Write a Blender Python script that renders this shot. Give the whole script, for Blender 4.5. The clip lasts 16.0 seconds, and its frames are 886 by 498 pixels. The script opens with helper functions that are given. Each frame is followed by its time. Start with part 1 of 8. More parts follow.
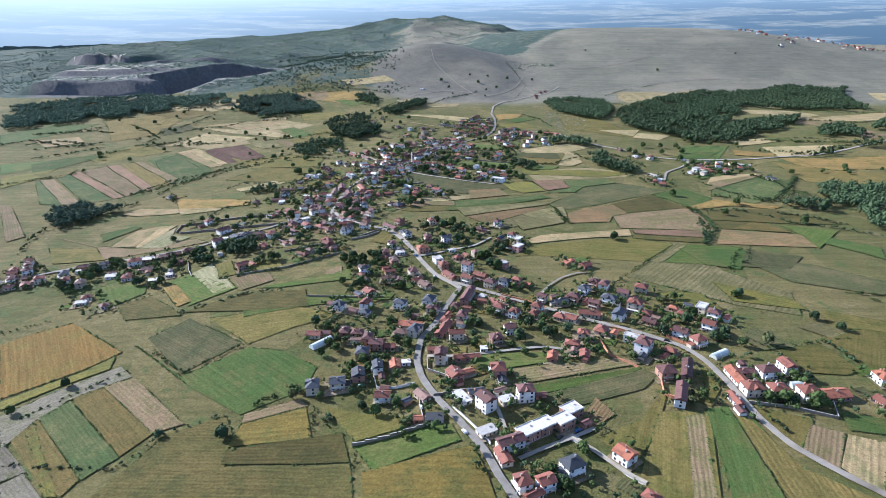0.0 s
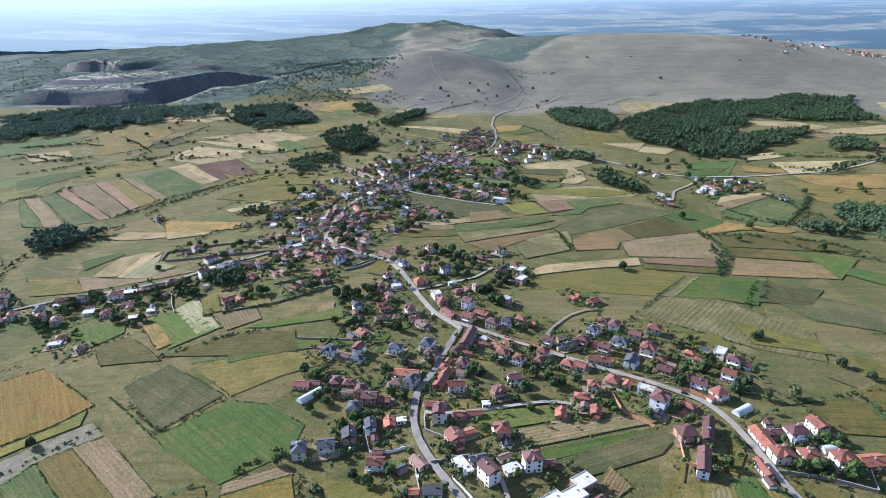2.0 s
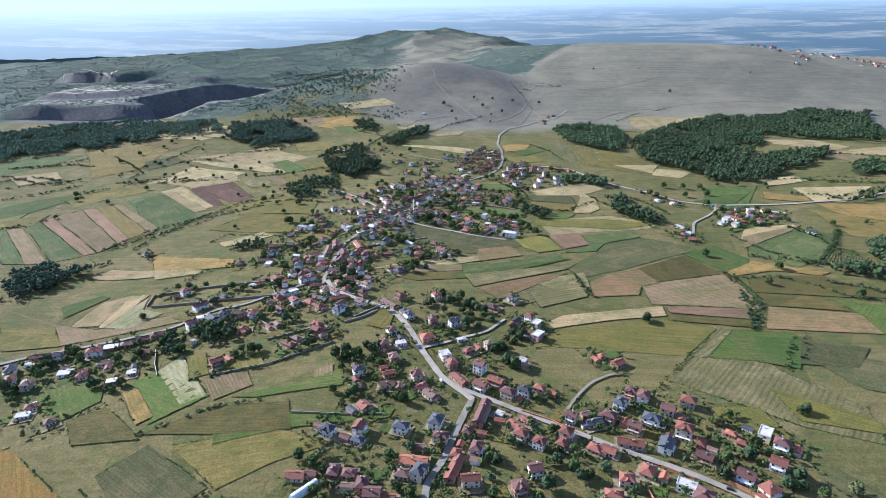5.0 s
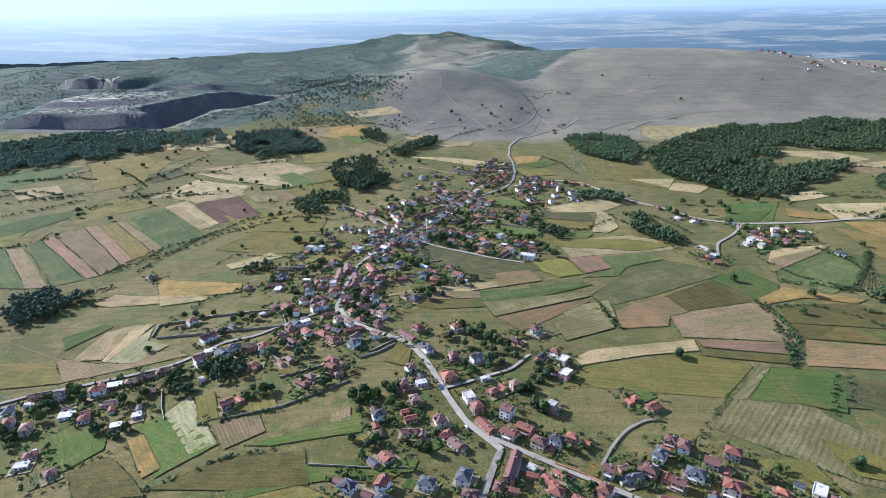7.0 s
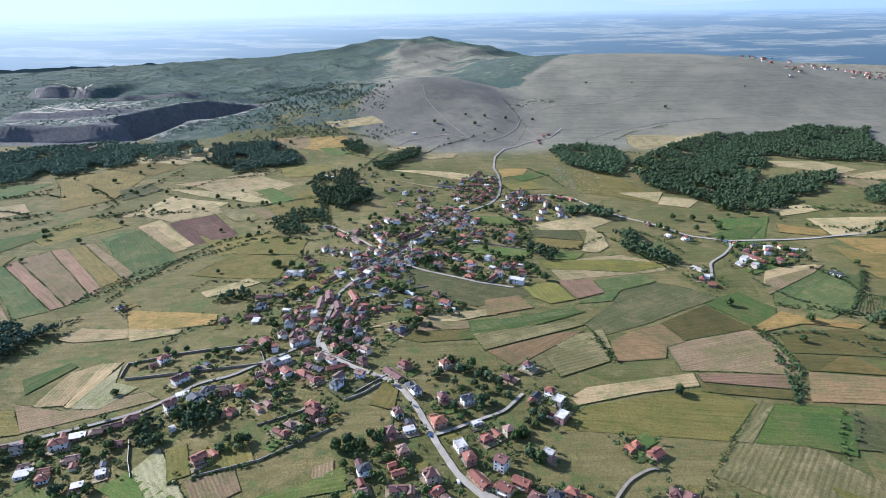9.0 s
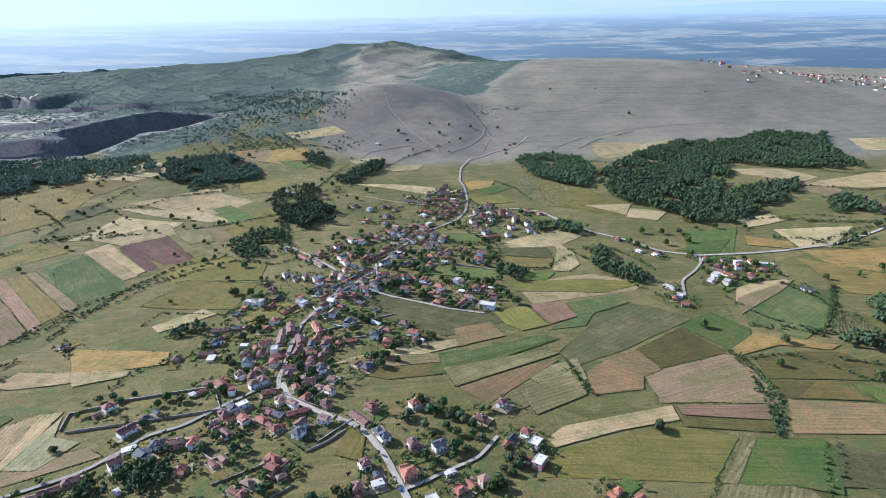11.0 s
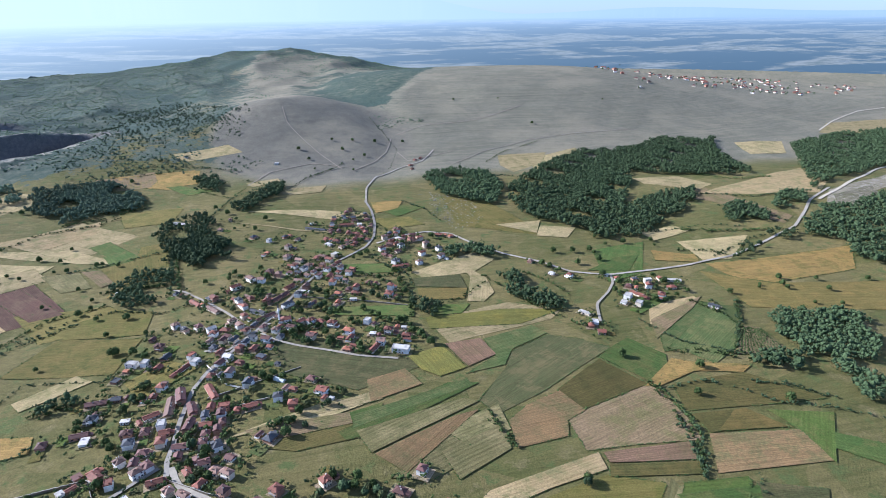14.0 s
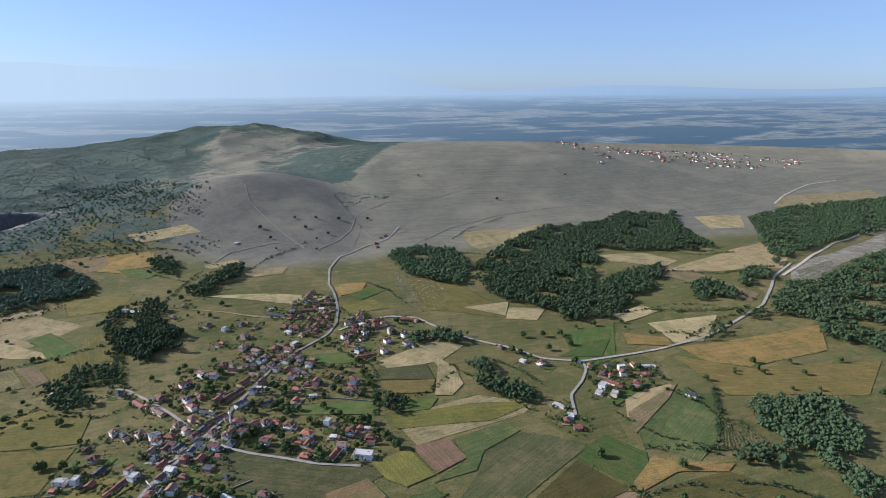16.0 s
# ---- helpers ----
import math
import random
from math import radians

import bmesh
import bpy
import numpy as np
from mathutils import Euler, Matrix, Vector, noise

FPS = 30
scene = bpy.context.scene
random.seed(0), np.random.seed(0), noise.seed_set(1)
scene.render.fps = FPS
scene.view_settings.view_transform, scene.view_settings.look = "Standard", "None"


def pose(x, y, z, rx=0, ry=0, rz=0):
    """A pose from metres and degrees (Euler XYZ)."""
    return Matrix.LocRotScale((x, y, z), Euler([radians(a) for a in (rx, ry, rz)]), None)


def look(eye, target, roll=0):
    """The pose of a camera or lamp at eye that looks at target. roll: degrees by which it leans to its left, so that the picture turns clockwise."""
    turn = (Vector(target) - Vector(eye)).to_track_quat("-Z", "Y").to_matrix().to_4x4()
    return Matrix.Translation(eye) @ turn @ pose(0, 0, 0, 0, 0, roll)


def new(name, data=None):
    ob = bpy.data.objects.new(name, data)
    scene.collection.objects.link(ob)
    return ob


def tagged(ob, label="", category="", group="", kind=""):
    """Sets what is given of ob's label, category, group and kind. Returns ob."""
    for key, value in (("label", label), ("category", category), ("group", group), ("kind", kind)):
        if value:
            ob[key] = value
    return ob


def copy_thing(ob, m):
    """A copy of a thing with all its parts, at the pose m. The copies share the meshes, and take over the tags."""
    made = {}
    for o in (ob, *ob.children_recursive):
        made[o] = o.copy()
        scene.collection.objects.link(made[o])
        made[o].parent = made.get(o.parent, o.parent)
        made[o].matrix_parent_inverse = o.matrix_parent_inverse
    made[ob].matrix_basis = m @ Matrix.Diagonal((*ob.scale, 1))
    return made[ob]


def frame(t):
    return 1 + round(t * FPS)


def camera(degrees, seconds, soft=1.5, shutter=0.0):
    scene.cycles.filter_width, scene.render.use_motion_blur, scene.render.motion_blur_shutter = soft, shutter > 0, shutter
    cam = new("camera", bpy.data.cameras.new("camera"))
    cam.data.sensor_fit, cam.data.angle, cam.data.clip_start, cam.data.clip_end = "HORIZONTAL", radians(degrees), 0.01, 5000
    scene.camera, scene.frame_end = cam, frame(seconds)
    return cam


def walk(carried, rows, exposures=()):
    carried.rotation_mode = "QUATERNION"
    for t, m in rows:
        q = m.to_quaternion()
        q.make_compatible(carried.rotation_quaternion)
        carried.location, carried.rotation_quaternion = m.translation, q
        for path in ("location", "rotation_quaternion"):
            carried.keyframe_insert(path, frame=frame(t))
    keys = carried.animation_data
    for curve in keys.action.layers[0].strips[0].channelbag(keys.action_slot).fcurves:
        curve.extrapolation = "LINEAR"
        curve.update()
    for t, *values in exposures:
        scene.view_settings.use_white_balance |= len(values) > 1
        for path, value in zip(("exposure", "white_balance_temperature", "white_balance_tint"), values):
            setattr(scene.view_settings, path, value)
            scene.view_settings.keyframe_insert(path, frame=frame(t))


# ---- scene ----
cam = camera(72.7, 16.0, soft=0.72)
METRES, EYE, TILT, LEAN, TURN = 325.0, 223.6, -21.6, 0.0, 0.0
ROWS = [
    (0.0, 0.0, 0.0, 0.0, 0.0, 0.0, -0.0),
    (0.5, 0.0007, 0.0256, 0.0224, 0.0, 0.03, 0.02),
    (1.0, 0.0013, 0.051, 0.0445, -0.01, 0.07, 0.03),
    (1.5, 0.0017, 0.0763, 0.0664, -0.01, 0.11, 0.04),
    (2.0, 0.0024, 0.1017, 0.0885, -0.02, 0.14, 0.06),
    (2.5, 0.0031, 0.127, 0.1104, -0.02, 0.19, 0.07),
    (3.0, 0.0037, 0.1521, 0.1326, -0.01, 0.23, 0.07),
    (3.5, 0.0044, 0.1773, 0.1549, -0.0, 0.26, 0.07),
    (4.0, 0.0023, 0.2019, 0.1771, 0.01, 0.31, 0.08),
    (6.5, -0.0615, 0.3075, 0.2799, 0.14, 0.45, 0.04),
    (7.0, -0.071, 0.3293, 0.3003, 0.15, 0.47, 0.06),
    (7.5, -0.0771, 0.3514, 0.3208, -0.12, 0.51, 0.18),
    (8.0, -0.0807, 0.3734, 0.3414, -0.51, 0.56, 0.33),
    (10.5, -0.0784, 0.4836, 0.4437, -3.59, 0.64, 1.62),
    (11.0, -0.0754, 0.5054, 0.4641, -4.59, 0.65, 2.03),
    (11.5, -0.0708, 0.5273, 0.4843, -5.81, 0.62, 2.54),
    (12.0, -0.0666, 0.5481, 0.505, -7.09, 0.58, 3.03),
    (12.5, -0.0602, 0.5699, 0.5251, -8.36, 0.52, 3.54),
    (13.0, -0.0539, 0.5906, 0.5454, -9.75, 0.45, 4.07),
    (13.5, -0.0467, 0.6108, 0.5651, -11.35, 0.37, 4.67),
    (14.0, -0.0391, 0.6308, 0.5854, -12.91, 0.26, 5.25),
    (14.5, -0.0312, 0.6512, 0.6052, -13.94, 0.34, 5.6),
    (15.0, -0.0234, 0.6721, 0.6263, -14.66, 2.44, 5.79),
    (15.5, -0.0154, 0.6923, 0.6474, -15.32, 4.57, 5.97),
    (16.0, -0.0065, 0.7133, 0.6646, -16.02, 6.37, 6.19),
]
walk(cam, [(t, pose(0, 0, EYE, TILT, LEAN, TURN) @ pose(METRES * x, METRES * y, METRES * z, 90 + pitch, roll, yaw)) for t, x, y, z, yaw, pitch, roll in ROWS],
     exposures=[(0.0, 0.84, 5450, 14), (14.4, 0.78, 5450, 15), (16.0, 0.26, 5720, 15)])

# ---- world and sun ----
SUN_WAY = Vector((-0.88, 0.46, 0.52)).normalized()          # towards the sun
world = bpy.data.worlds.new("sky")
scene.world = world
world.use_nodes = True
wn = world.node_tree.nodes
sky = wn.new("ShaderNodeTexSky")
sky.sky_type, sky.sun_disc = "NISHITA", False
sky.sun_elevation = math.asin(SUN_WAY.z)
sky.sun_rotation = math.atan2(SUN_WAY.x, SUN_WAY.y)
sky.altitude, sky.air_density, sky.dust_density, sky.ozone_density = 600, 1.0, 0.8, 2.0
wn["Background"].inputs["Strength"].default_value = 0.113
hazy = wn.new("ShaderNodeMix")                              # the clear sky whitened by summer haze
hazy.data_type = "RGBA"
hazy.inputs["Factor"].default_value = 0.48
hazy.inputs["B"].default_value = (2.9, 3.6, 4.5, 1)
tint = wn.new("ShaderNodeMix")
tint.data_type, tint.blend_type = "RGBA", "MULTIPLY"
tint.inputs["Factor"].default_value = 1.0
tint.inputs["B"].default_value = (0.76, 0.93, 1.25, 1)
world.node_tree.links.new(sky.outputs[0], tint.inputs["A"])
world.node_tree.links.new(tint.outputs["Result"], hazy.inputs["A"])
world.node_tree.links.new(hazy.outputs["Result"], wn["Background"].inputs["Color"])
sun = new("sun", bpy.data.lights.new("sun", "SUN"))
sun.data.energy, sun.data.angle, sun.data.color = 6.7, radians(0.6), (1.0, 0.94, 0.85)
sun.matrix_world = look((-900, 430, 900), Vector((-900, 430, 900)) - SUN_WAY)

# ---- shape of the land ----
def ease(a, b, v):
    t = np.clip((v - a) / (b - a), 0.0, 1.0)
    return t * t * (3 - 2 * t)


def hill(x, y, cx, cy, sx, sy, h, turn=0.0):
    c, s = math.cos(radians(turn)), math.sin(radians(turn))
    u, v = (x - cx) * c + (y - cy) * s, -(x - cx) * s + (y - cy) * c
    return h * np.exp(-0.5 * ((u / sx) ** 2 + (v / sy) ** 2))


def ripple(x, y):
    return (1.1 * np.sin(x / 61 + 1.3) * np.sin(y / 83 + 0.4) + 0.6 * np.sin(x / 29 + y / 37) + 0.35 * np.sin(x / 17 - y / 23 + 2))


SPAN = 1.3                                                   # plan units to metres for the shape of the land


def along(x, y, *pts):
    """Distance to a line of places, and how far along it (0 to 1) the nearest place lies."""
    best, part_of, n = np.full(np.shape(x), 1e9), np.zeros(np.shape(x)), len(pts) - 1
    for i, ((x1, y1), (x2, y2)) in enumerate(zip(pts, pts[1:])):
        t = np.clip(((x - x1) * (x2 - x1) + (y - y1) * (y2 - y1)) / ((x2 - x1) ** 2 + (y2 - y1) ** 2), 0, 1)
        d = np.hypot(x - x1 - t * (x2 - x1), y - y1 - t * (y2 - y1))
        part_of = np.where(d < best, (i + t) / n, part_of)
        best = np.minimum(d, best)
    return best, part_of


VALLEY = ((85, 1050), (142, 1210), (172, 1360), (176, 1500), (120, 1680), (60, 1850), (40, 2050))
PIT = ((-585, 1270), (-515, 1350), (-455, 1430), (-415, 1510))


def land(x, y):
    """Height of the ground at x, y."""
    x, y = np.asarray(x, float) / SPAN, np.asarray(y, float) / SPAN
    r = np.hypot(x, y)
    z = 2.0 + 10 * ease(750, 1100, y) + 18 * ease(1150, 1600, y)
    z = z - 15 * ease(40, 320, -x) * (1 - ease(950, 1400, y)) - 8 * ease(350, 200, y) * ease(-20, 60, -x)
    z = z + hill(x, y, 60, 560, 240, 230, 2.4)
    # the cone above the village, the broad dome, and the wooded ridge behind
    z = z + 51 * np.exp(-np.hypot((x + 40) / 165, (y - 1520) / 185) ** 1.5)
    dome = ((x - 560) / 455) ** 2 + ((y - 1910) / 350) ** 2
    z = z + 91 * np.exp(-0.5 * dome ** 1.25) + hill(x, y, 1100, 1950, 260, 260, 18)
    z = z + hill(x, y, -90, 2800, 280, 420, 106) + hill(x, y, -650, 2600, 330, 330, 38) + hill(x, y, -1100, 2400, 300, 300, 20) + hill(x, y, 250, 2700, 200, 250, 36)
    z = z + hill(x, y, -330, 1330, 130, 110, 14) + hill(x, y, -420, 1900, 280, 300, 18) + hill(x, y, 760, 780, 190, 160, 24)
    # the gully between cone and dome, and ravines down the wooded ridge
    d, t = along(x, y, *VALLEY)
    z = z - (4 + 12 * ease(0.2, 0.7, t)) * np.exp(-0.5 * (d / (22 + 34 * t)) ** 2) * ease(0.0, 0.15, t)
    rough = ease(1450, 1750, y + 0.2 * np.abs(x)) * (1 - ease(0.3, 1.4, 1.8 - dome ** 0.5)) * ease(1.2, 2.4, np.hypot((x + 40) / 165, (y - 1520) / 185)) * ease(460, 300, x)
    z = z - rough * (9 * np.abs(np.sin(x / 83 + 1.1 * np.sin(y / 170) + 0.4)) + 5 * np.abs(np.sin(x / 37 - y / 120 + np.sin(y / 61))) + 3 * np.sin(x / 29 + 2) * np.sin(y / 41))
    # quarry: a stepped front, a deep pit and a hollow higher up
    z = z + 24 * ease(0, 1, ((y - 1252) + 0.05 * (x + 600)) / (9 + 150 * ease(-590, -520, x))) * ease(-900, -820, x) * ease(-440, -500, x) * ease(1750, 1450, y)
    z = z + 8 * ease(0, 8, (y - 1345) - 0.1 * (x + 700)) * ease(-860, -800, x) * ease(-560, -620, x) * ease(1600, 1450, y)
    d, t = along(x, y, *PIT)
    z = z - 40 * ease(44, 34, d + 5 * np.sin(x / 13) * np.sin(y / 17)) * ease(0.0, 0.08, t) + 3 * np.exp(-0.5 * ((d - 56) / 12) ** 2)
    z = z + 24 * ease(0, 10, (y - 1790) + 0.25 * (x + 985) + 8 * np.sin(x / 21)) * ease(-1120, -1070, x) * ease(-850, -900, x) * ease(2100, 1850, y)
    z = z + 14 * ease(0, 10, (y - 1560) - 0.1 * (x + 640) + 6 * np.sin(x / 17)) * ease(-800, -740, x) * ease(-500, -560, x) * ease(1800, 1620, y)
    z = z + ripple(x, y) * ease(150, 900, r) * (1 - ease(1500, 2200, r))
    far = -25 + 296 * np.clip((r - 3100) / 600, 0, 1.02)
    k = ease(2650, 3250, np.hypot(x + 100, y * 0.88))
    return SPAN * (z * (1 - k) + far * k)


# ---- materials ----
def material(name, rough=0.9, spec=0.2):
    m = bpy.data.materials.new(name)
    m.use_nodes = True
    b = m.node_tree.nodes["Principled BSDF"]
    b.inputs["Roughness"].default_value = rough
    b.inputs["Specular IOR Level"].default_value = spec
    return m, m.node_tree.nodes, m.node_tree.links, b


def noise_node(n, l, coord, scale, detail=4.0, rough=0.6):
    t = n.new("ShaderNodeTexNoise")
    t.inputs["Scale"].default_value, t.inputs["Detail"].default_value, t.inputs["Roughness"].default_value = scale, detail, rough
    l.new(coord, t.inputs["Vector"])
    return t.outputs["Fac"]


def ramp(n, l, fac, lo, hi):
    r = n.new("ShaderNodeMapRange")
    r.inputs["From Min"].default_value, r.inputs["From Max"].default_value = lo, hi
    l.new(fac, r.inputs["Value"])
    return r.outputs["Result"]


def mix(n, l, fac, a, b, kind="MIX"):
    x = n.new("ShaderNodeMix")
    x.data_type, x.blend_type = "RGBA", kind
    for sock, v in ((x.inputs["Factor"], fac), (x.inputs["A"], a), (x.inputs["B"], b)):
        if isinstance(v, (int, float)):
            sock.default_value = v
        elif isinstance(v, tuple):
            sock.default_value = (*v, 1)
        else:
            l.new(v, sock)
    return x.outputs["Result"]


def math_node(n, l, op, a, b):
    x = n.new("ShaderNodeMath")
    x.operation = op
    for sock, v in zip(x.inputs, (a, b)):
        if isinstance(v, (int, float)):
            sock.default_value = v
        else:
            l.new(v, sock)
    return x.outputs[0]


def bump(n, l, b, height, strength, dist):
    x = n.new("ShaderNodeBump")
    x.inputs["Strength"].default_value, x.inputs["Distance"].default_value = strength, dist
    l.new(height, x.inputs["Height"])
    l.new(x.outputs[0], b.inputs["Normal"])


def object_coord(n, l):
    """Object coordinates, shifted by a random amount for each object."""
    co, info = n.new("ShaderNodeTexCoord"), n.new("ShaderNodeObjectInfo")
    add = n.new("ShaderNodeVectorMath")
    add.operation = "ADD"
    sc = n.new("ShaderNodeVectorMath")
    sc.operation = "SCALE"
    sc.inputs[0].default_value, = ((431.0, 277.0, 113.0),)
    l.new(info.outputs["Random"], sc.inputs["Scale"])
    l.new(co.outputs["Object"], add.inputs[0])
    l.new(sc.outputs[0], add.inputs[1])
    return add.outputs[0], info.outputs["Random"]


def crop_mat(name, a, b, weed, row=2.4, rows=0.35, tracks=0.0):
    """A field: two soil or crop colours, patches of weed, sown rows along x and the odd wheel track."""
    m, n, l, bs = material(name, 0.95, 0.1)
    co, rnd = object_coord(n, l)
    col = mix(n, l, ramp(n, l, noise_node(n, l, co, 0.035, 5), 0.35, 0.65), a, b)
    col = mix(n, l, ramp(n, l, noise_node(n, l, co, 0.05, 6, 0.72), 0.48, 0.62), col, weed)
    st = n.new("ShaderNodeMapping")
    st.inputs["Scale"].default_value = (0.012, 0.5, 1)
    l.new(co, st.inputs["Vector"])
    streak = noise_node(n, l, st.outputs[0], 1.0, 5, 0.75)
    col = mix(n, l, ramp(n, l, streak, 0.35, 0.7), col, mix(n, l, 1.0, col, (0.62, 0.6, 0.58), "MULTIPLY"))
    w = n.new("ShaderNodeTexWave")
    w.bands_direction = "Y"
    w.inputs["Scale"].default_value, w.inputs["Distortion"].default_value = 0.314 / row, 2.6
    w.inputs["Detail"].default_value, w.inputs["Detail Scale"].default_value = 2.0, 0.6
    l.new(co, w.inputs["Vector"])
    dark = mix(n, l, 1.0, col, (0.5, 0.47, 0.42), "MULTIPLY")
    col = mix(n, l, math_node(n, l, "MULTIPLY", w.outputs["Fac"], rows * 0.55), col, dark)
    clump = noise_node(n, l, co, 0.22, 6, 0.8)
    col = mix(n, l, ramp(n, l, clump, 0.56, 0.72), col, mix(n, l, 1.0, col, (0.58, 0.66, 0.55), "MULTIPLY"))
    fine = noise_node(n, l, co, 0.7, 6, 0.75)
    col = mix(n, l, ramp(n, l, fine, 0.28, 0.72), mix(n, l, 1.0, col, (0.55, 0.56, 0.55), "MULTIPLY"), mix(n, l, 1.0, col, (1.42, 1.38, 1.28), "MULTIPLY"))
    shade = math_node(n, l, "ADD", math_node(n, l, "MULTIPLY", rnd, 0.35), 0.82)
    hsv = n.new("ShaderNodeHueSaturation")
    l.new(col, hsv.inputs["Color"])
    l.new(shade, hsv.inputs["Value"])
    l.new(hsv.outputs[0], bs.inputs["Base Color"])
    bump(n, l, bs, math_node(n, l, "ADD", fine, math_node(n, l, "MULTIPLY", w.outputs["Fac"], rows)), 0.7, 0.5)
    return m


FIELD = {
    "wheat": crop_mat("ripe_wheat", (0.30, 0.195, 0.07), (0.235, 0.165, 0.06), (0.17, 0.14, 0.045), 3.0, 0.25),
    "straw": crop_mat("dry_straw", (0.36, 0.285, 0.155), (0.29, 0.235, 0.125), (0.20, 0.18, 0.085), 3.2, 0.2),
    "stubble": crop_mat("mown_stubble", (0.36, 0.27, 0.15), (0.30, 0.23, 0.12), (0.21, 0.19, 0.09), 3.4, 0.32),
    "yellowgreen": crop_mat("yellowing_crop", (0.155, 0.145, 0.04), (0.125, 0.125, 0.036), (0.19, 0.165, 0.042), 2.6, 0.2),
    "wheatgreen": crop_mat("half_ripe_crop", (0.18, 0.135, 0.036), (0.145, 0.115, 0.034), (0.10, 0.10, 0.03), 5.0, 0.35),
    "rustcrop": crop_mat("rust_coloured_crop", (0.185, 0.115, 0.034), (0.15, 0.10, 0.03), (0.15, 0.115, 0.032), 5.0, 0.3),
    "stony": crop_mat("stony_fallow", (0.19, 0.17, 0.132), (0.155, 0.14, 0.105), (0.13, 0.13, 0.07), 2.2, 0.3),
    "fallow": crop_mat("fallow_soil", (0.23, 0.165, 0.10), (0.19, 0.145, 0.08), (0.15, 0.135, 0.06), 2.6, 0.35),
    "earth": crop_mat("bare_earth", (0.23, 0.15, 0.075), (0.18, 0.125, 0.065), (0.14, 0.12, 0.055), 2.0, 0.3),
    "reddish": crop_mat("reddish_soil", (0.24, 0.15, 0.10), (0.20, 0.13, 0.085), (0.17, 0.125, 0.07), 2.4, 0.3),
    "plough": crop_mat("dark_ploughland", (0.125, 0.07, 0.055), (0.10, 0.06, 0.045), (0.13, 0.085, 0.06), 1.8, 0.4),
    "crop": crop_mat("green_crop", (0.06, 0.095, 0.032), (0.085, 0.105, 0.038), (0.12, 0.125, 0.05), 2.4, 0.35),
    "darkcrop": crop_mat("dark_green_crop", (0.075, 0.085, 0.036), (0.095, 0.095, 0.042), (0.13, 0.115, 0.055), 1.9, 0.3),
    "green": crop_mat("green_meadow", (0.057, 0.100, 0.027), (0.078, 0.109, 0.031), (0.106, 0.114, 0.038), 5.0, 0.15),
    "bright": crop_mat("lush_grass", (0.074, 0.119, 0.027), (0.092, 0.123, 0.032), (0.120, 0.128, 0.041), 4.0, 0.15),
    "lawn": crop_mat("pasture", (0.124, 0.112, 0.033), (0.149, 0.126, 0.040), (0.105, 0.108, 0.028), 7.0, 0.12),
    "meadow": crop_mat("dry_meadow", (0.131, 0.116, 0.035), (0.164, 0.130, 0.044), (0.097, 0.097, 0.027), 6.0, 0.15),
    "olive": crop_mat("olive_meadow", (0.158, 0.126, 0.043), (0.129, 0.108, 0.036), (0.188, 0.138, 0.048), 3.0, 0.25),
    "rough": crop_mat("rough_pasture", (0.085, 0.078, 0.026), (0.111, 0.090, 0.032), (0.069, 0.068, 0.023), 2.6, 0.28),
    "striped": crop_mat("strip_crop", (0.15, 0.135, 0.06), (0.12, 0.115, 0.05), (0.20, 0.17, 0.085), 4.2, 0.38),
    "paleblock": crop_mat("pale_mown_plot", (0.30, 0.26, 0.16), (0.24, 0.23, 0.13), (0.17, 0.18, 0.08), 4.0, 0.3),
    "vineyard": crop_mat("vineyard_soil", (0.16, 0.12, 0.07), (0.13, 0.11, 0.055), (0.08, 0.10, 0.03), 3.0, 0.3),
    "stonyhill": crop_mat("stony_hillside", (0.235, 0.21, 0.165), (0.165, 0.15, 0.095), (0.30, 0.275, 0.235), 9.0, 0.1),
    "yard": crop_mat("trodden_yard", (0.30, 0.24, 0.17), (0.24, 0.19, 0.13), (0.13, 0.13, 0.06), 9.0, 0.05),
}


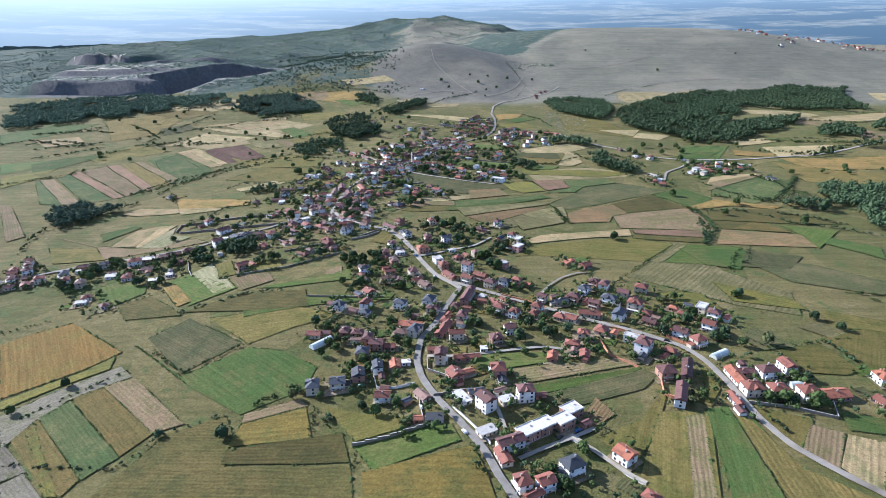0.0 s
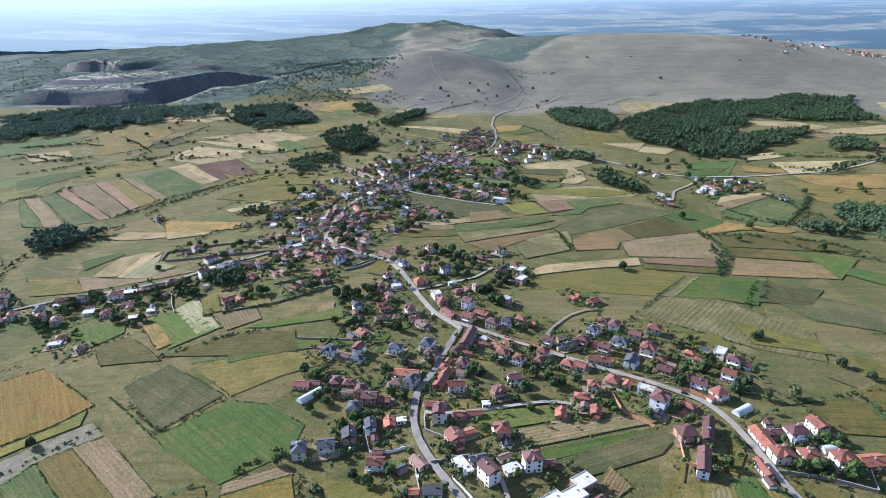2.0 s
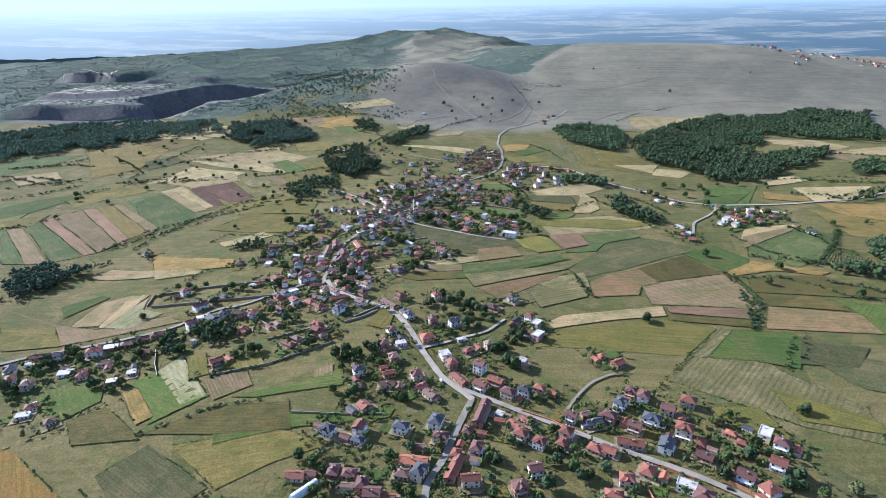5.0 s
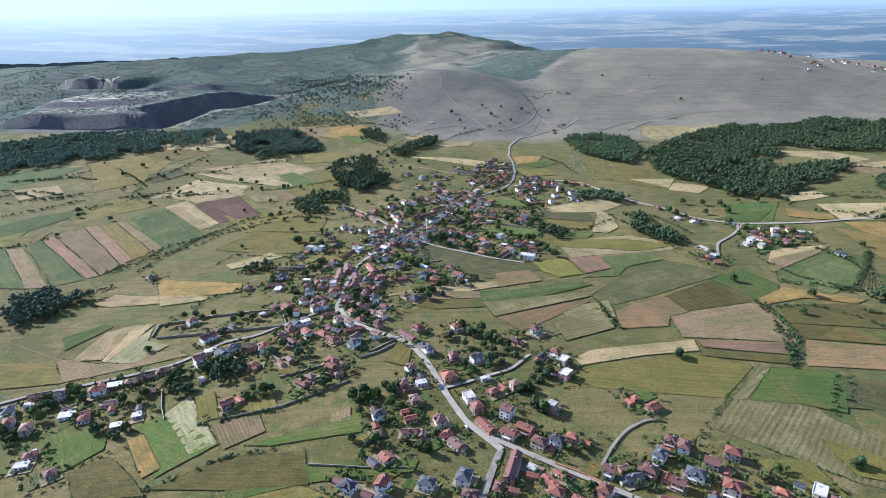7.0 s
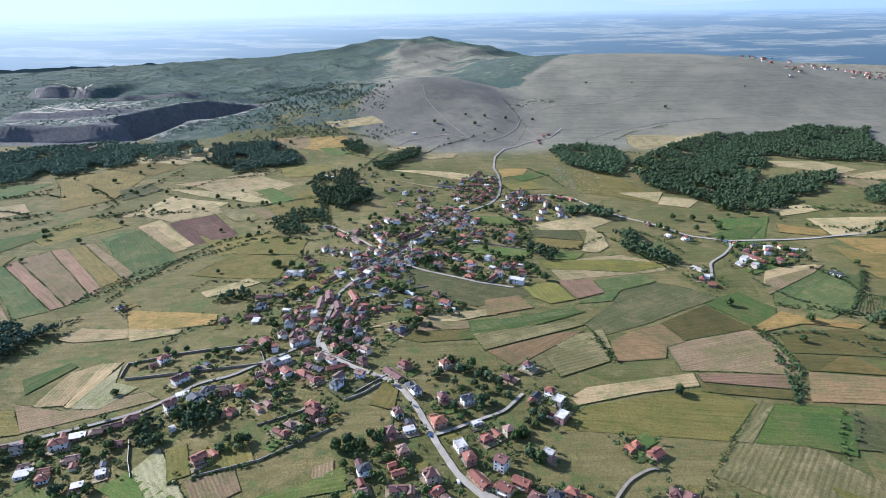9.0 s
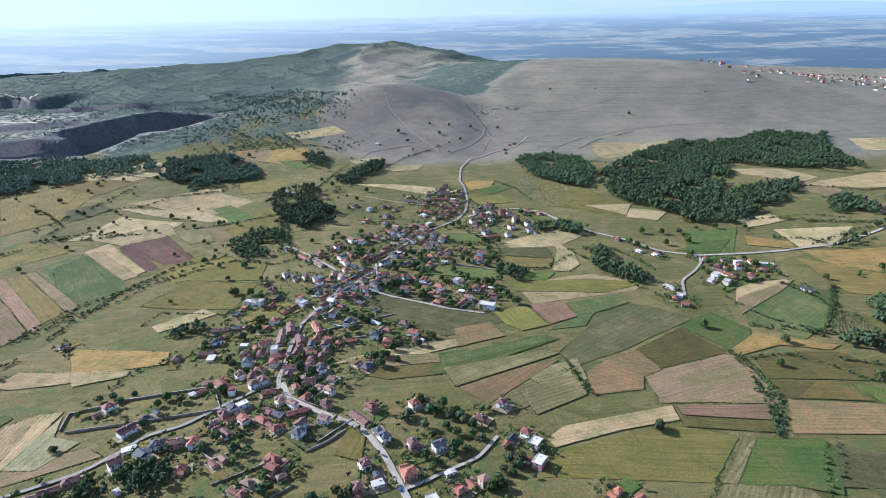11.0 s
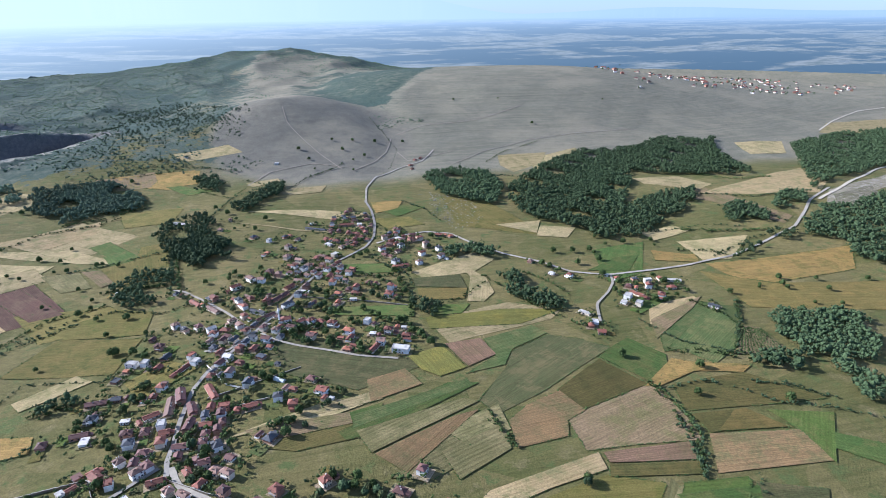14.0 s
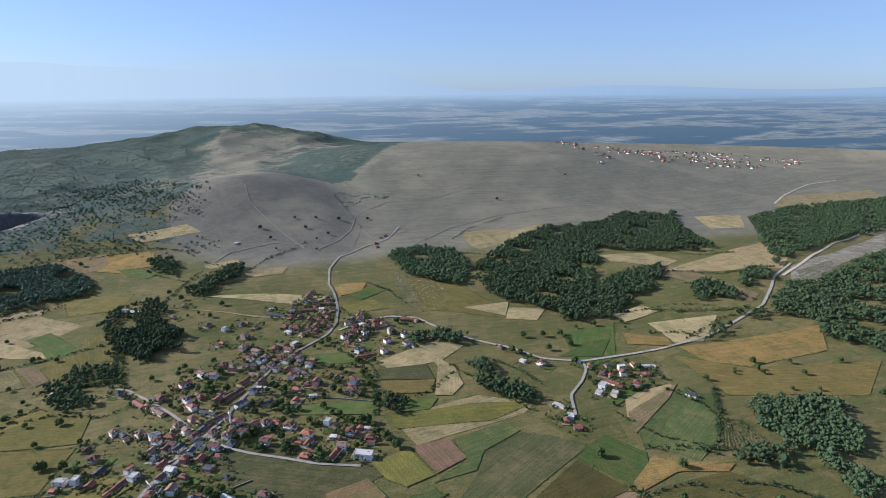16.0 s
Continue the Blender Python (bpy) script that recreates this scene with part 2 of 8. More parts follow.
def ground_mat():
    m, n, l, bs = material("farmland", 0.95, 0.1)
    geo = n.new("ShaderNodeNewGeometry")
    co = geo.outputs["Position"]
    dry, scrub, soil = (n.new("ShaderNodeAttribute") for _ in range(3))
    dry.attribute_name, scrub.attribute_name, soil.attribute_name = "dry", "scrub", "bare"
    big = noise_node(n, l, co, 0.011, 5)
    col = mix(n, l, ramp(n, l, big, 0.36, 0.62), (0.092, 0.089, 0.029), (0.152, 0.122, 0.05))
    vor = n.new("ShaderNodeTexVoronoi")
    vor.inputs["Scale"].default_value = 0.016
    l.new(co, vor.inputs["Vector"])
    sep = n.new("ShaderNodeSeparateColor")
    l.new(vor.outputs["Color"], sep.inputs[0])
    patch = mix(n, l, ramp(n, l, sep.outputs[0], 0.2, 0.8), (0.085, 0.092, 0.032), (0.175, 0.142, 0.064))
    col = mix(n, l, 0.45, col, patch)
    sweep = n.new("ShaderNodeMapping")
    sweep.inputs["Rotation"].default_value, sweep.inputs["Scale"].default_value = (0, 0, 0.4), (0.006, 0.16, 1)
    l.new(co, sweep.inputs["Vector"])
    col = mix(n, l, ramp(n, l, noise_node(n, l, sweep.outputs[0], 1.0, 5, 0.7), 0.4, 0.65), col, mix(n, l, 1.0, col, (0.68, 0.72, 0.66), "MULTIPLY"))
    worn = noise_node(n, l, co, 0.045, 6, 0.7)
    col = mix(n, l, ramp(n, l, worn, 0.55, 0.75), col, (0.175, 0.145, 0.075))
    col = mix(n, l, ramp(n, l, worn, 0.46, 0.36), col, (0.075, 0.095, 0.032))
    mid = noise_node(n, l, co, 0.05, 7, 0.7)
    # dry hill pasture, greyish brown with darker thistle patches; colours cooled to imitate haze
    hillc = mix(n, l, ramp(n, l, mid, 0.4, 0.65), (0.150, 0.142, 0.108), (0.186, 0.173, 0.132))
    hillc = mix(n, l, ramp(n, l, big, 0.5, 0.75), hillc, (0.155, 0.15, 0.115))
    tuft = noise_node(n, l, co, 0.13, 6, 0.8)
    hillc = mix(n, l, ramp(n, l, tuft, 0.62, 0.72), hillc, (0.07, 0.075, 0.04))
    sheet = n.new("ShaderNodeMapping")
    sheet.inputs["Rotation"].default_value, sheet.inputs["Scale"].default_value = (0, 0, -0.25), (0.004, 0.016, 1)
    l.new(co, sheet.inputs["Vector"])
    bands = noise_node(n, l, sheet.outputs[0], 1.0, 6, 0.68)
    hillc = mix(n, l, ramp(n, l, bands, 0.42, 0.64), hillc, mix(n, l, 1.0, hillc, (0.74, 0.76, 0.72), "MULTIPLY"))
    darker = n.new("ShaderNodeAttribute")
    darker.attribute_name = "thistle"
    hillc = mix(n, l, darker.outputs["Fac"], hillc, mix(n, l, ramp(n, l, mid, 0.35, 0.65), (0.113, 0.106, 0.086), (0.143, 0.134, 0.108)))
    pale = noise_node(n, l, co, 0.0045, 6, 0.7)
    hillc = mix(n, l, ramp(n, l, pale, 0.48, 0.7), hillc, (0.212, 0.19, 0.14))
    col = mix(n, l, dry.outputs["Fac"], col, hillc)
    # scrub on the slopes: bluish green, distance haze painted into its colours
    bush = mix(n, l, ramp(n, l, tuft, 0.4, 0.7), (0.036, 0.06, 0.05), (0.064, 0.086, 0.07))
    bush = mix(n, l, ramp(n, l, pale, 0.4, 0.6), bush, mix(n, l, ramp(n, l, mid, 0.4, 0.6), (0.034, 0.057, 0.046), (0.10, 0.112, 0.082)))
    edge = math_node(n, l, "ADD", scrub.outputs["Fac"], math_node(n, l, "MULTIPLY", math_node(n, l, "ADD", math_node(n, l, "SUBTRACT", mid, 0.5), math_node(n, l, "SUBTRACT", big, 0.5)), 1.5))
    col = mix(n, l, ramp(n, l, edge, 0.42, 0.58), col, bush)
    # quarried ground: pale trodden benches with scrub left between, bare grey rock on the faces
    worked = n.new("ShaderNodeAttribute")
    worked.attribute_name = "worked"
    bench = mix(n, l, ramp(n, l, tuft, 0.4, 0.62), (0.33, 0.30, 0.255), (0.20, 0.185, 0.155))
    torn = math_node(n, l, "MULTIPLY", worked.outputs["Fac"], ramp(n, l, mid, 0.49, 0.58))
    col = mix(n, l, torn, col, bench)
    # face rock darkened and slightly blued: part of the faces' shade is painted in
    rock = mix(n, l, ramp(n, l, tuft, 0.35, 0.65), (0.07, 0.073, 0.078), (0.135, 0.128, 0.122))
    col = mix(n, l, soil.outputs["Fac"], col, rock)
    fine = noise_node(n, l, co, 0.6, 6, 0.75)
    col = mix(n, l, ramp(n, l, fine, 0.3, 0.7), mix(n, l, 1.0, col, (0.6, 0.61, 0.6), "MULTIPLY"), mix(n, l, 1.0, col, (1.36, 1.32, 1.26), "MULTIPLY"))
    l.new(col, bs.inputs["Base Color"])
    bump(n, l, bs, math_node(n, l, "ADD", fine, math_node(n, l, "MULTIPLY", tuft, 3.0)), 0.8, 0.7)
    return m


def speckled(name, a, b, scale, rough=0.9, spec=0.2, dirt=(0.6, 0.57, 0.52), relief=0.02, vary=0.25):
    """Two close colours with stains over them; each object a little lighter or darker."""
    m, n, l, bs = material(name, rough, spec)
    co, rnd = object_coord(n, l)
    col = mix(n, l, ramp(n, l, noise_node(n, l, co, scale, 5), 0.35, 0.65), a, b)
    st = noise_node(n, l, co, scale * 0.22, 4)
    col = mix(n, l, ramp(n, l, st, 0.5, 0.75), col, mix(n, l, 1.0, col, dirt, "MULTIPLY"))
    hsv = n.new("ShaderNodeHueSaturation")
    l.new(col, hsv.inputs["Color"])
    l.new(math_node(n, l, "ADD", math_node(n, l, "MULTIPLY", rnd, vary * 2), 1 - vary), hsv.inputs["Value"])
    l.new(hsv.outputs[0], bs.inputs["Base Color"])
    bump(n, l, bs, noise_node(n, l, co, scale * 4, 4), 0.5, relief)
    return m


def roof_mat(name, a, b, vary=0.3):
    """Clay tiles in courses: ribs down the slope and steps along it."""
    m, n, l, bs = material(name, 0.75, 0.3)
    co, rnd = object_coord(n, l)
    col = mix(n, l, ramp(n, l, noise_node(n, l, co, 1.3, 5, 0.7), 0.3, 0.7), a, b)
    col = mix(n, l, ramp(n, l, noise_node(n, l, co, 0.25, 3), 0.52, 0.75), col, mix(n, l, 1.0, col, (0.55, 0.55, 0.55), "MULTIPLY"))
    w = n.new("ShaderNodeTexWave")
    w.bands_direction = "Z"
    w.inputs["Scale"].default_value = 0.314 / 0.2
    w.inputs["Distortion"].default_value = 0.6
    l.new(co, w.inputs["Vector"])
    col = mix(n, l, math_node(n, l, "MULTIPLY", w.outputs["Fac"], 0.3), col, mix(n, l, 1.0, col, (0.5, 0.48, 0.46), "MULTIPLY"))
    hsv = n.new("ShaderNodeHueSaturation")
    l.new(col, hsv.inputs["Color"])
    l.new(math_node(n, l, "ADD", math_node(n, l, "MULTIPLY", rnd, vary * 2), 1 - vary), hsv.inputs["Value"])
    l.new(hsv.outputs[0], bs.inputs["Base Color"])
    bump(n, l, bs, w.outputs["Fac"], 0.6, 0.05)
    return m


GROUND = ground_mat()
ROOF = {
    "r": roof_mat("red_clay_tiles", (0.225, 0.08, 0.052), (0.165, 0.066, 0.046)),
    "b": roof_mat("brown_clay_tiles", (0.135, 0.06, 0.05), (0.10, 0.052, 0.045)),
    "k": roof_mat("dark_grey_tiles", (0.045, 0.05, 0.06), (0.065, 0.068, 0.075)),
    "o": roof_mat("new_orange_tiles", (0.36, 0.13, 0.07), (0.29, 0.11, 0.065), 0.15),
    "u": roof_mat("weathered_tiles", (0.23, 0.135, 0.10), (0.17, 0.105, 0.082)),
    "w": speckled("concrete_roof", (0.37, 0.35, 0.32), (0.45, 0.425, 0.39), 0.6, 0.85, vary=0.2),
}
WALL = {
    "w": speckled("white_plaster", (0.74, 0.73, 0.70), (0.66, 0.64, 0.61), 0.5, vary=0.1),
    "c": speckled("cream_plaster", (0.55, 0.47, 0.36), (0.48, 0.41, 0.32), 0.5, vary=0.25),
    "k": speckled("bare_brick", (0.36, 0.20, 0.14), (0.30, 0.17, 0.12), 1.6, vary=0.25),
    "p": speckled("rose_plaster", (0.50, 0.27, 0.22), (0.44, 0.24, 0.20), 0.5, vary=0.15),
}
ASPHALT = speckled("worn_asphalt", (0.185, 0.17, 0.148), (0.23, 0.21, 0.18), 0.25, 0.9, vary=0.1)
PALE_ROAD = speckled("pale_gravelled_road", (0.29, 0.258, 0.212), (0.235, 0.212, 0.175), 0.2, 0.95, vary=0.1)
TRACK = speckled("worn_earth_track", (0.24, 0.205, 0.165), (0.20, 0.175, 0.14), 0.3, 0.95, vary=0.1)
STONY_ROAD = speckled("white_dirt_track", (0.42, 0.37, 0.29), (0.33, 0.29, 0.22), 0.25, 0.95, vary=0.1)
CONCRETE = speckled("grey_concrete", (0.36, 0.335, 0.30), (0.28, 0.265, 0.24), 0.7)
BLOCKWALL = speckled("rough_block_wall", (0.24, 0.20, 0.155), (0.19, 0.16, 0.12), 0.8)
ORANGEWALL = speckled("hollow_brick_wall", (0.44, 0.20, 0.11), (0.37, 0.17, 0.10), 0.9)
# the last one is lighter and bluer: distance haze put into the leaf colour
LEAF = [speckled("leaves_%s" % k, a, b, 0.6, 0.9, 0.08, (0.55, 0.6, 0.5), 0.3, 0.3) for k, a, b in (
    ("dark", (0.036, 0.058, 0.027), (0.056, 0.08, 0.037)), ("mid", (0.04, 0.062, 0.02), (0.06, 0.085, 0.028)), ("dry", (0.075, 0.088, 0.035), (0.095, 0.10, 0.042)), ("hazed", (0.062, 0.093, 0.058), (0.088, 0.118, 0.072)))]
BARK = speckled("bark", (0.10, 0.075, 0.055), (0.07, 0.055, 0.04), 3.0)
FILM = speckled("greenhouse_film", (0.50, 0.54, 0.52), (0.42, 0.46, 0.44), 0.5, 0.4, 0.5, vary=0.1)
FRAME = speckled("white_window_frame", (0.72, 0.72, 0.70), (0.64, 0.64, 0.62), 2.0, 0.5)
STONE = speckled("limestone", (0.29, 0.27, 0.235), (0.22, 0.205, 0.175), 1.5)
GLASS, _n, _l, _b = material("dark_glass", 0.08, 0.5)
_b.inputs["Base Color"].default_value = (0.035, 0.04, 0.05, 1)
DOOR = speckled("brown_door", (0.14, 0.075, 0.045), (0.11, 0.06, 0.04), 2.0, 0.6)
PAINT = {k: speckled("car_paint_" + k, c, tuple(v * 0.9 for v in c), 0.5, 0.3, 0.5, vary=0.05) for k, c in
         (("white", (0.75, 0.75, 0.75)), ("dark", (0.03, 0.03, 0.035)), ("blue", (0.04, 0.09, 0.22)), ("teal", (0.05, 0.16, 0.17)), ("red", (0.28, 0.03, 0.025)))}
RUBBER = speckled("tyre_rubber", (0.02, 0.02, 0.02), (0.03, 0.03, 0.03), 3.0)


def far_mat():
    """The distant plain: woods, pale fields and towns that fade with distance into bright air; a glowing sheet with the
    haze painted in.
    """
    m, n, l, bs = material("distant_plain", 1.0, 0.0)
    east, north, air, glow = (n.new("ShaderNodeAttribute") for _ in range(4))
    east.attribute_name, north.attribute_name, air.attribute_name, glow.attribute_name = "east", "north", "air", "sunward"
    at = n.new("ShaderNodeCombineXYZ")
    l.new(east.outputs["Fac"], at.inputs[0])
    l.new(north.outputs["Fac"], at.inputs[1])
    co = at.outputs[0]
    big, mid, small = noise_node(n, l, co, 0.28, 5, 0.65), noise_node(n, l, co, 1.1, 6, 0.7), noise_node(n, l, co, 5.0, 5, 0.75)
    # bluish woods and fields: some haze is already in these colours
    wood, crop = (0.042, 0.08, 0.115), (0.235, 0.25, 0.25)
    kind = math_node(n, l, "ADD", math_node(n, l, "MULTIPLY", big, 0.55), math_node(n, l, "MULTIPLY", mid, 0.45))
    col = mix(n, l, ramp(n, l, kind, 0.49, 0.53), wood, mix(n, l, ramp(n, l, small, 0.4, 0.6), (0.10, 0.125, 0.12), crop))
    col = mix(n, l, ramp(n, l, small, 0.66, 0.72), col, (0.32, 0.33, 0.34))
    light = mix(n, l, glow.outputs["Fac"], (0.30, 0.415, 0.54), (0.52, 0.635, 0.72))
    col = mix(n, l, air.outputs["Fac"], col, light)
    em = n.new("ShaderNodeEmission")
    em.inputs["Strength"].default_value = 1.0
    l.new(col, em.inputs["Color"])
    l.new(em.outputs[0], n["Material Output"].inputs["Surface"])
    return m


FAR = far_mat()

# ---- the land as one sheet ----
def mesh_of(name, verts, faces, mats, smooth=False, index=None):
    """A mesh from arrays of vertices and of triangles or quads."""
    verts, faces = np.asarray(verts, np.float32), np.asarray(faces, np.int32)
    k, count = faces.shape[1], len(faces)
    me = bpy.data.meshes.new(name)
    me.vertices.add(len(verts))
    me.vertices.foreach_set("co", verts.ravel())
    me.loops.add(count * k)
    me.loops.foreach_set("vertex_index", faces.ravel())
    me.polygons.add(count)
    me.polygons.foreach_set("loop_start", np.arange(count, dtype=np.int32) * k)
    me.polygons.foreach_set("use_smooth", np.full(count, smooth))
    for mt in mats:
        me.materials.append(mt)
    if index is not None:
        me.polygons.foreach_set("material_index", np.asarray(index, np.int32))
    me.update(calc_edges=True)
    return me


def mask(me, name, values):
    me.attributes.new(name, "FLOAT", "POINT").data.foreach_set("value", np.asarray(values, np.float32))


def axis(lo, hi, dense_lo, dense_hi, step, grow=1.12):
    a, s = list(np.arange(dense_lo, dense_hi + 0.1, step)), step
    while a[-1] < hi:
        s = min(s * grow, 34)
        a.append(a[-1] + s)
    s = step
    while a[0] > lo:
        s = min(s * grow, 60)
        a.insert(0, a[0] - s)
    return np.array(a)


def ground_sheet():
    xs, ys = axis(-4400, 4400, -1480, 1180, 12), axis(-4400, 4400, 180, 2500, 12)
    gx, gy = np.meshgrid(xs, ys)
    w, h = len(xs), len(ys)
    ids = np.arange(w * h).reshape(h, w)
    keep = np.hypot(gx, gy) < 4250
    ok = keep[:-1, :-1] & keep[1:, :-1] & keep[:-1, 1:] & keep[1:, 1:]
    faces = np.stack([ids[:-1, :-1], ids[:-1, 1:], ids[1:, 1:], ids[1:, :-1]], -1)[ok]
    me = mesh_of("ground", np.stack([gx, gy, land(gx, gy)], -1).reshape(-1, 3), faces, [GROUND], True)
    x, y = gx.ravel() / SPAN, gy.ravel() / SPAN
    edge = 147 + 0.485 * (y - 1480)
    dome = ease(-35, 35, x - edge) * ease(2230, 2080, y - 0.1 * (x - 560)) * ease(1090, 1220, y + 0.12 * np.abs(x - 300))
    cone = ease(1.25, 1.0, np.hypot((x - 30) / 165, (y - 1400) / 240))
    bald = hill(x, y, -110, 2200, 150, 300, 1.1) + hill(x, y, 300, 2180, 90, 70, 1.0) + hill(x, y, 130, 2450, 120, 90, 0.9) + hill(x, y, -190, 1700, 110, 150, 0.9)
    mask(me, "dry", np.clip(ease(1120, 1300, y + 0.1 * np.abs(x)) * 0.9 * (ease(-190, -110, x) + 0.6 * ease(1500, 1700, y)) + dome + cone, 0, 1))
    mask(me, "thistle", cone)
    top = ease(1380, 1560, y + 0.15 * x)
    mask(me, "scrub", np.clip(top * ease(950, 620, x) * (1 - dome) * (1 - cone) * (1 - 0.9 * np.clip(bald, 0, 1)) * 0.9 + 0.55 * ease(-320, -420, x) * ease(1130, 1300, y) + 0.52 * ease(-70, -170, x) * ease(1200, 1300, y) * (1 - cone), 0, 1))
    d, _ = along(x, y, *PIT)
    q = ease(60, 40, d) + ease(34, 14, np.abs(y - 1248 + 0.05 * (x + 600))) * ease(-860, -820, x) * ease(-560, -590, x)
    q = q + ease(28, 12, np.abs(y - 1347 - 0.1 * (x + 700))) * ease(-860, -800, x) * ease(-560, -620, x) + ease(32, 14, np.abs(y - 1790 + 0.25 * (x + 985))) * ease(-1110, -1070, x) * ease(-860, -900, x)
    q = q + ease(26, 12, np.abs(y - 1560 - 0.1 * (x + 640))) * ease(-790, -740, x) * ease(-510, -560, x)
    works = ease(-900, -830, x) * ease(-560, -640, x) * ease(1275, 1300, y) * ease(1530, 1430, y)
    mask(me, "worked", np.clip(works + 0.8 * ease(85, 60, d), 0, 1))
    mask(me, "bare", np.clip(q, 0, 1))
    return tagged(new("ground", me), "dry green and straw-coloured rolling farmland under bare hills", "ground", kind="structure")


ground = ground_sheet()


def backdrop_ring():
    """The far plain round the place and a low mountain chain at its end, beyond the hills."""
    az, rr = np.radians(np.arange(0, 360.1, 0.75)), np.concatenate([np.linspace(4080, 4700, 36), np.linspace(4706, 4790, 22), [4800, 4810, 4820]])
    ga, gr = np.meshgrid(az, rr)
    x, y = gr * np.sin(ga), gr * np.cos(ga)
    z = land(x, y) + 4.0 * ease(4080, 4300, gr) - 6.0 * ease(4300, 4080, gr)
    deg = (np.degrees(ga) + 180) % 360 - 180
    ridge = (150 * ease(21, 9, deg) + 12 * np.sin(deg / 3.1) + 7 * np.sin(deg / 1.3 + 1)) * ease(24, 12, deg) * ease(-75, -50, deg) + 30 * ease(10, 30, deg) * (1 + 0.5 * np.sin(deg / 4.0)) * ease(75, 60, deg)
    z = z + np.clip((gr - 4790) / 30, 0, 1) ** 0.7 * ridge
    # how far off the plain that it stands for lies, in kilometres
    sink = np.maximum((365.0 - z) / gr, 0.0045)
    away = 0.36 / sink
    w, h = len(az), len(rr)
    ids = np.arange(w * h).reshape(h, w)
    faces = np.stack([ids[:-1, :-1], ids[1:, :-1], ids[1:, 1:], ids[:-1, 1:]], -1).reshape(-1, 4)
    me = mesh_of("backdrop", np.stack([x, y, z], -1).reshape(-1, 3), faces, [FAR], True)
    # painted haze: thicker with distance, thicker and brighter towards the sun
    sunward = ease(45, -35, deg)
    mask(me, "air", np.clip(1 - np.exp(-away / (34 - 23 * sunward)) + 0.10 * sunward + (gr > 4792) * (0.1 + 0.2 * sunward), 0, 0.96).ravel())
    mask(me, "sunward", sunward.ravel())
    mask(me, "east", (np.minimum(away, 26) * np.sin(ga) * 0.8).ravel())
    mask(me, "north", (9 * np.log(away) * np.cos(ga)).ravel())
    return tagged(new("backdrop", me), "hazy distant plain and mountain chain on the horizon", "backdrop", kind="structure")


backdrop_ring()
LAYER, FIELDS = [0], []


def inside(px, py, poly):
    hit = np.zeros(np.shape(px), bool)
    for (x1, y1), (x2, y2) in zip(poly, poly[1:] + poly[:1]):
        cross = (y1 > py) != (y2 > py)
        hit ^= cross & (px < (x2 - x1) * (py - y1) / ((y2 - y1) or 1e-9) + x1)
    return hit


def drape(name, outline, turn, mat, lift, label, category, cell=12.0):
    """A sheet with that outline, laid on the land, its own x axis turned by that many degrees."""
    cx, cy = np.mean([p[0] for p in outline]), np.mean([p[1] for p in outline])
    c, s = math.cos(radians(turn)), math.sin(radians(turn))
    bm = bmesh.new()
    pts = [((x - cx) * c + (y - cy) * s, -(x - cx) * s + (y - cy) * c) for x, y in outline]
    bm.faces.new([bm.verts.new((u, v, 0)) for u, v in pts])
    for k in (0, 1):
        lo, hi = min(p[k] for p in pts), max(p[k] for p in pts)
        for i in range(1, int((hi - lo) / cell) + 1):
            at, nrm = [0, 0, 0], [0, 0, 0]
            at[k], nrm[k] = lo + i * cell, 1
            bmesh.ops.bisect_plane(bm, geom=bm.verts[:] + bm.edges[:] + bm.faces[:], plane_co=at, plane_no=nrm)
    bmesh.ops.triangulate(bm, faces=bm.faces[:])
    z0 = float(land(cx, cy))
    for v in bm.verts:
        x, y = cx + v.co.x * c - v.co.y * s, cy + v.co.x * s + v.co.y * c
        v.co.z = float(land(x, y)) - z0 + lift
    bmesh.ops.recalc_face_normals(bm, faces=bm.faces[:])
    if sum(f.normal.z for f in bm.faces) < 0:
        bmesh.ops.reverse_faces(bm, faces=bm.faces[:])
    me = bpy.data.meshes.new(name)
    bm.to_mesh(me)
    bm.free()
    me.shade_smooth()
    me.materials.append(mat)
    ob = new(name, me)
    ob.matrix_world = pose(cx, cy, z0, 0, 0, turn)
    return tagged(ob, label, category, kind="structure")


FIELD_LABEL = {
    "wheat": "ripe orange-gold wheat field", "straw": "pale straw-coloured harvested field", "stubble": "mown stubble field with pale swaths",
    "yellowgreen": "yellowing green crop field", "wheatgreen": "half-ripe yellow-green grain field", "rustcrop": "rust-orange ripening crop field", "stony": "pale stony fallow strip",
    "fallow": "light brown fallow field", "earth": "bare brown tilled earth", "reddish": "reddish brown tilled field", "plough": "dark purple-brown ploughed field",
    "crop": "dark green row crop field", "darkcrop": "dull dark green crop field", "green": "green meadow strip", "bright": "lush bright green grass plot",
    "lawn": "smooth olive-green pasture", "meadow": "dry yellowish meadow", "olive": "olive-brown meadow", "rough": "rough tufted pasture",
    "striped": "narrow striped crop field", "paleblock": "pale mown plot with wavy swaths", "vineyard": "vineyard soil between green rows",
    "stonyhill": "pale limestone hillside with bare rock", "yard": "trodden earth yard beside a house"}


def field(kind, turn, *outline):
    LAYER[0] += 1
    FIELDS.append(outline)
    area = 0.5 * abs(sum(a[0] * b[1] - b[0] * a[1] for a, b in zip(outline, outline[1:] + outline[:1])))
    return drape("field", list(outline), turn, FIELD[kind], 0.15 + 0.0016 * LAYER[0] + 0.25 * (area < 6000) + 0.25 * (area < 2500), FIELD_LABEL[kind], "field", 10.0 if area < 30000 else 14.0)


ROADS = []


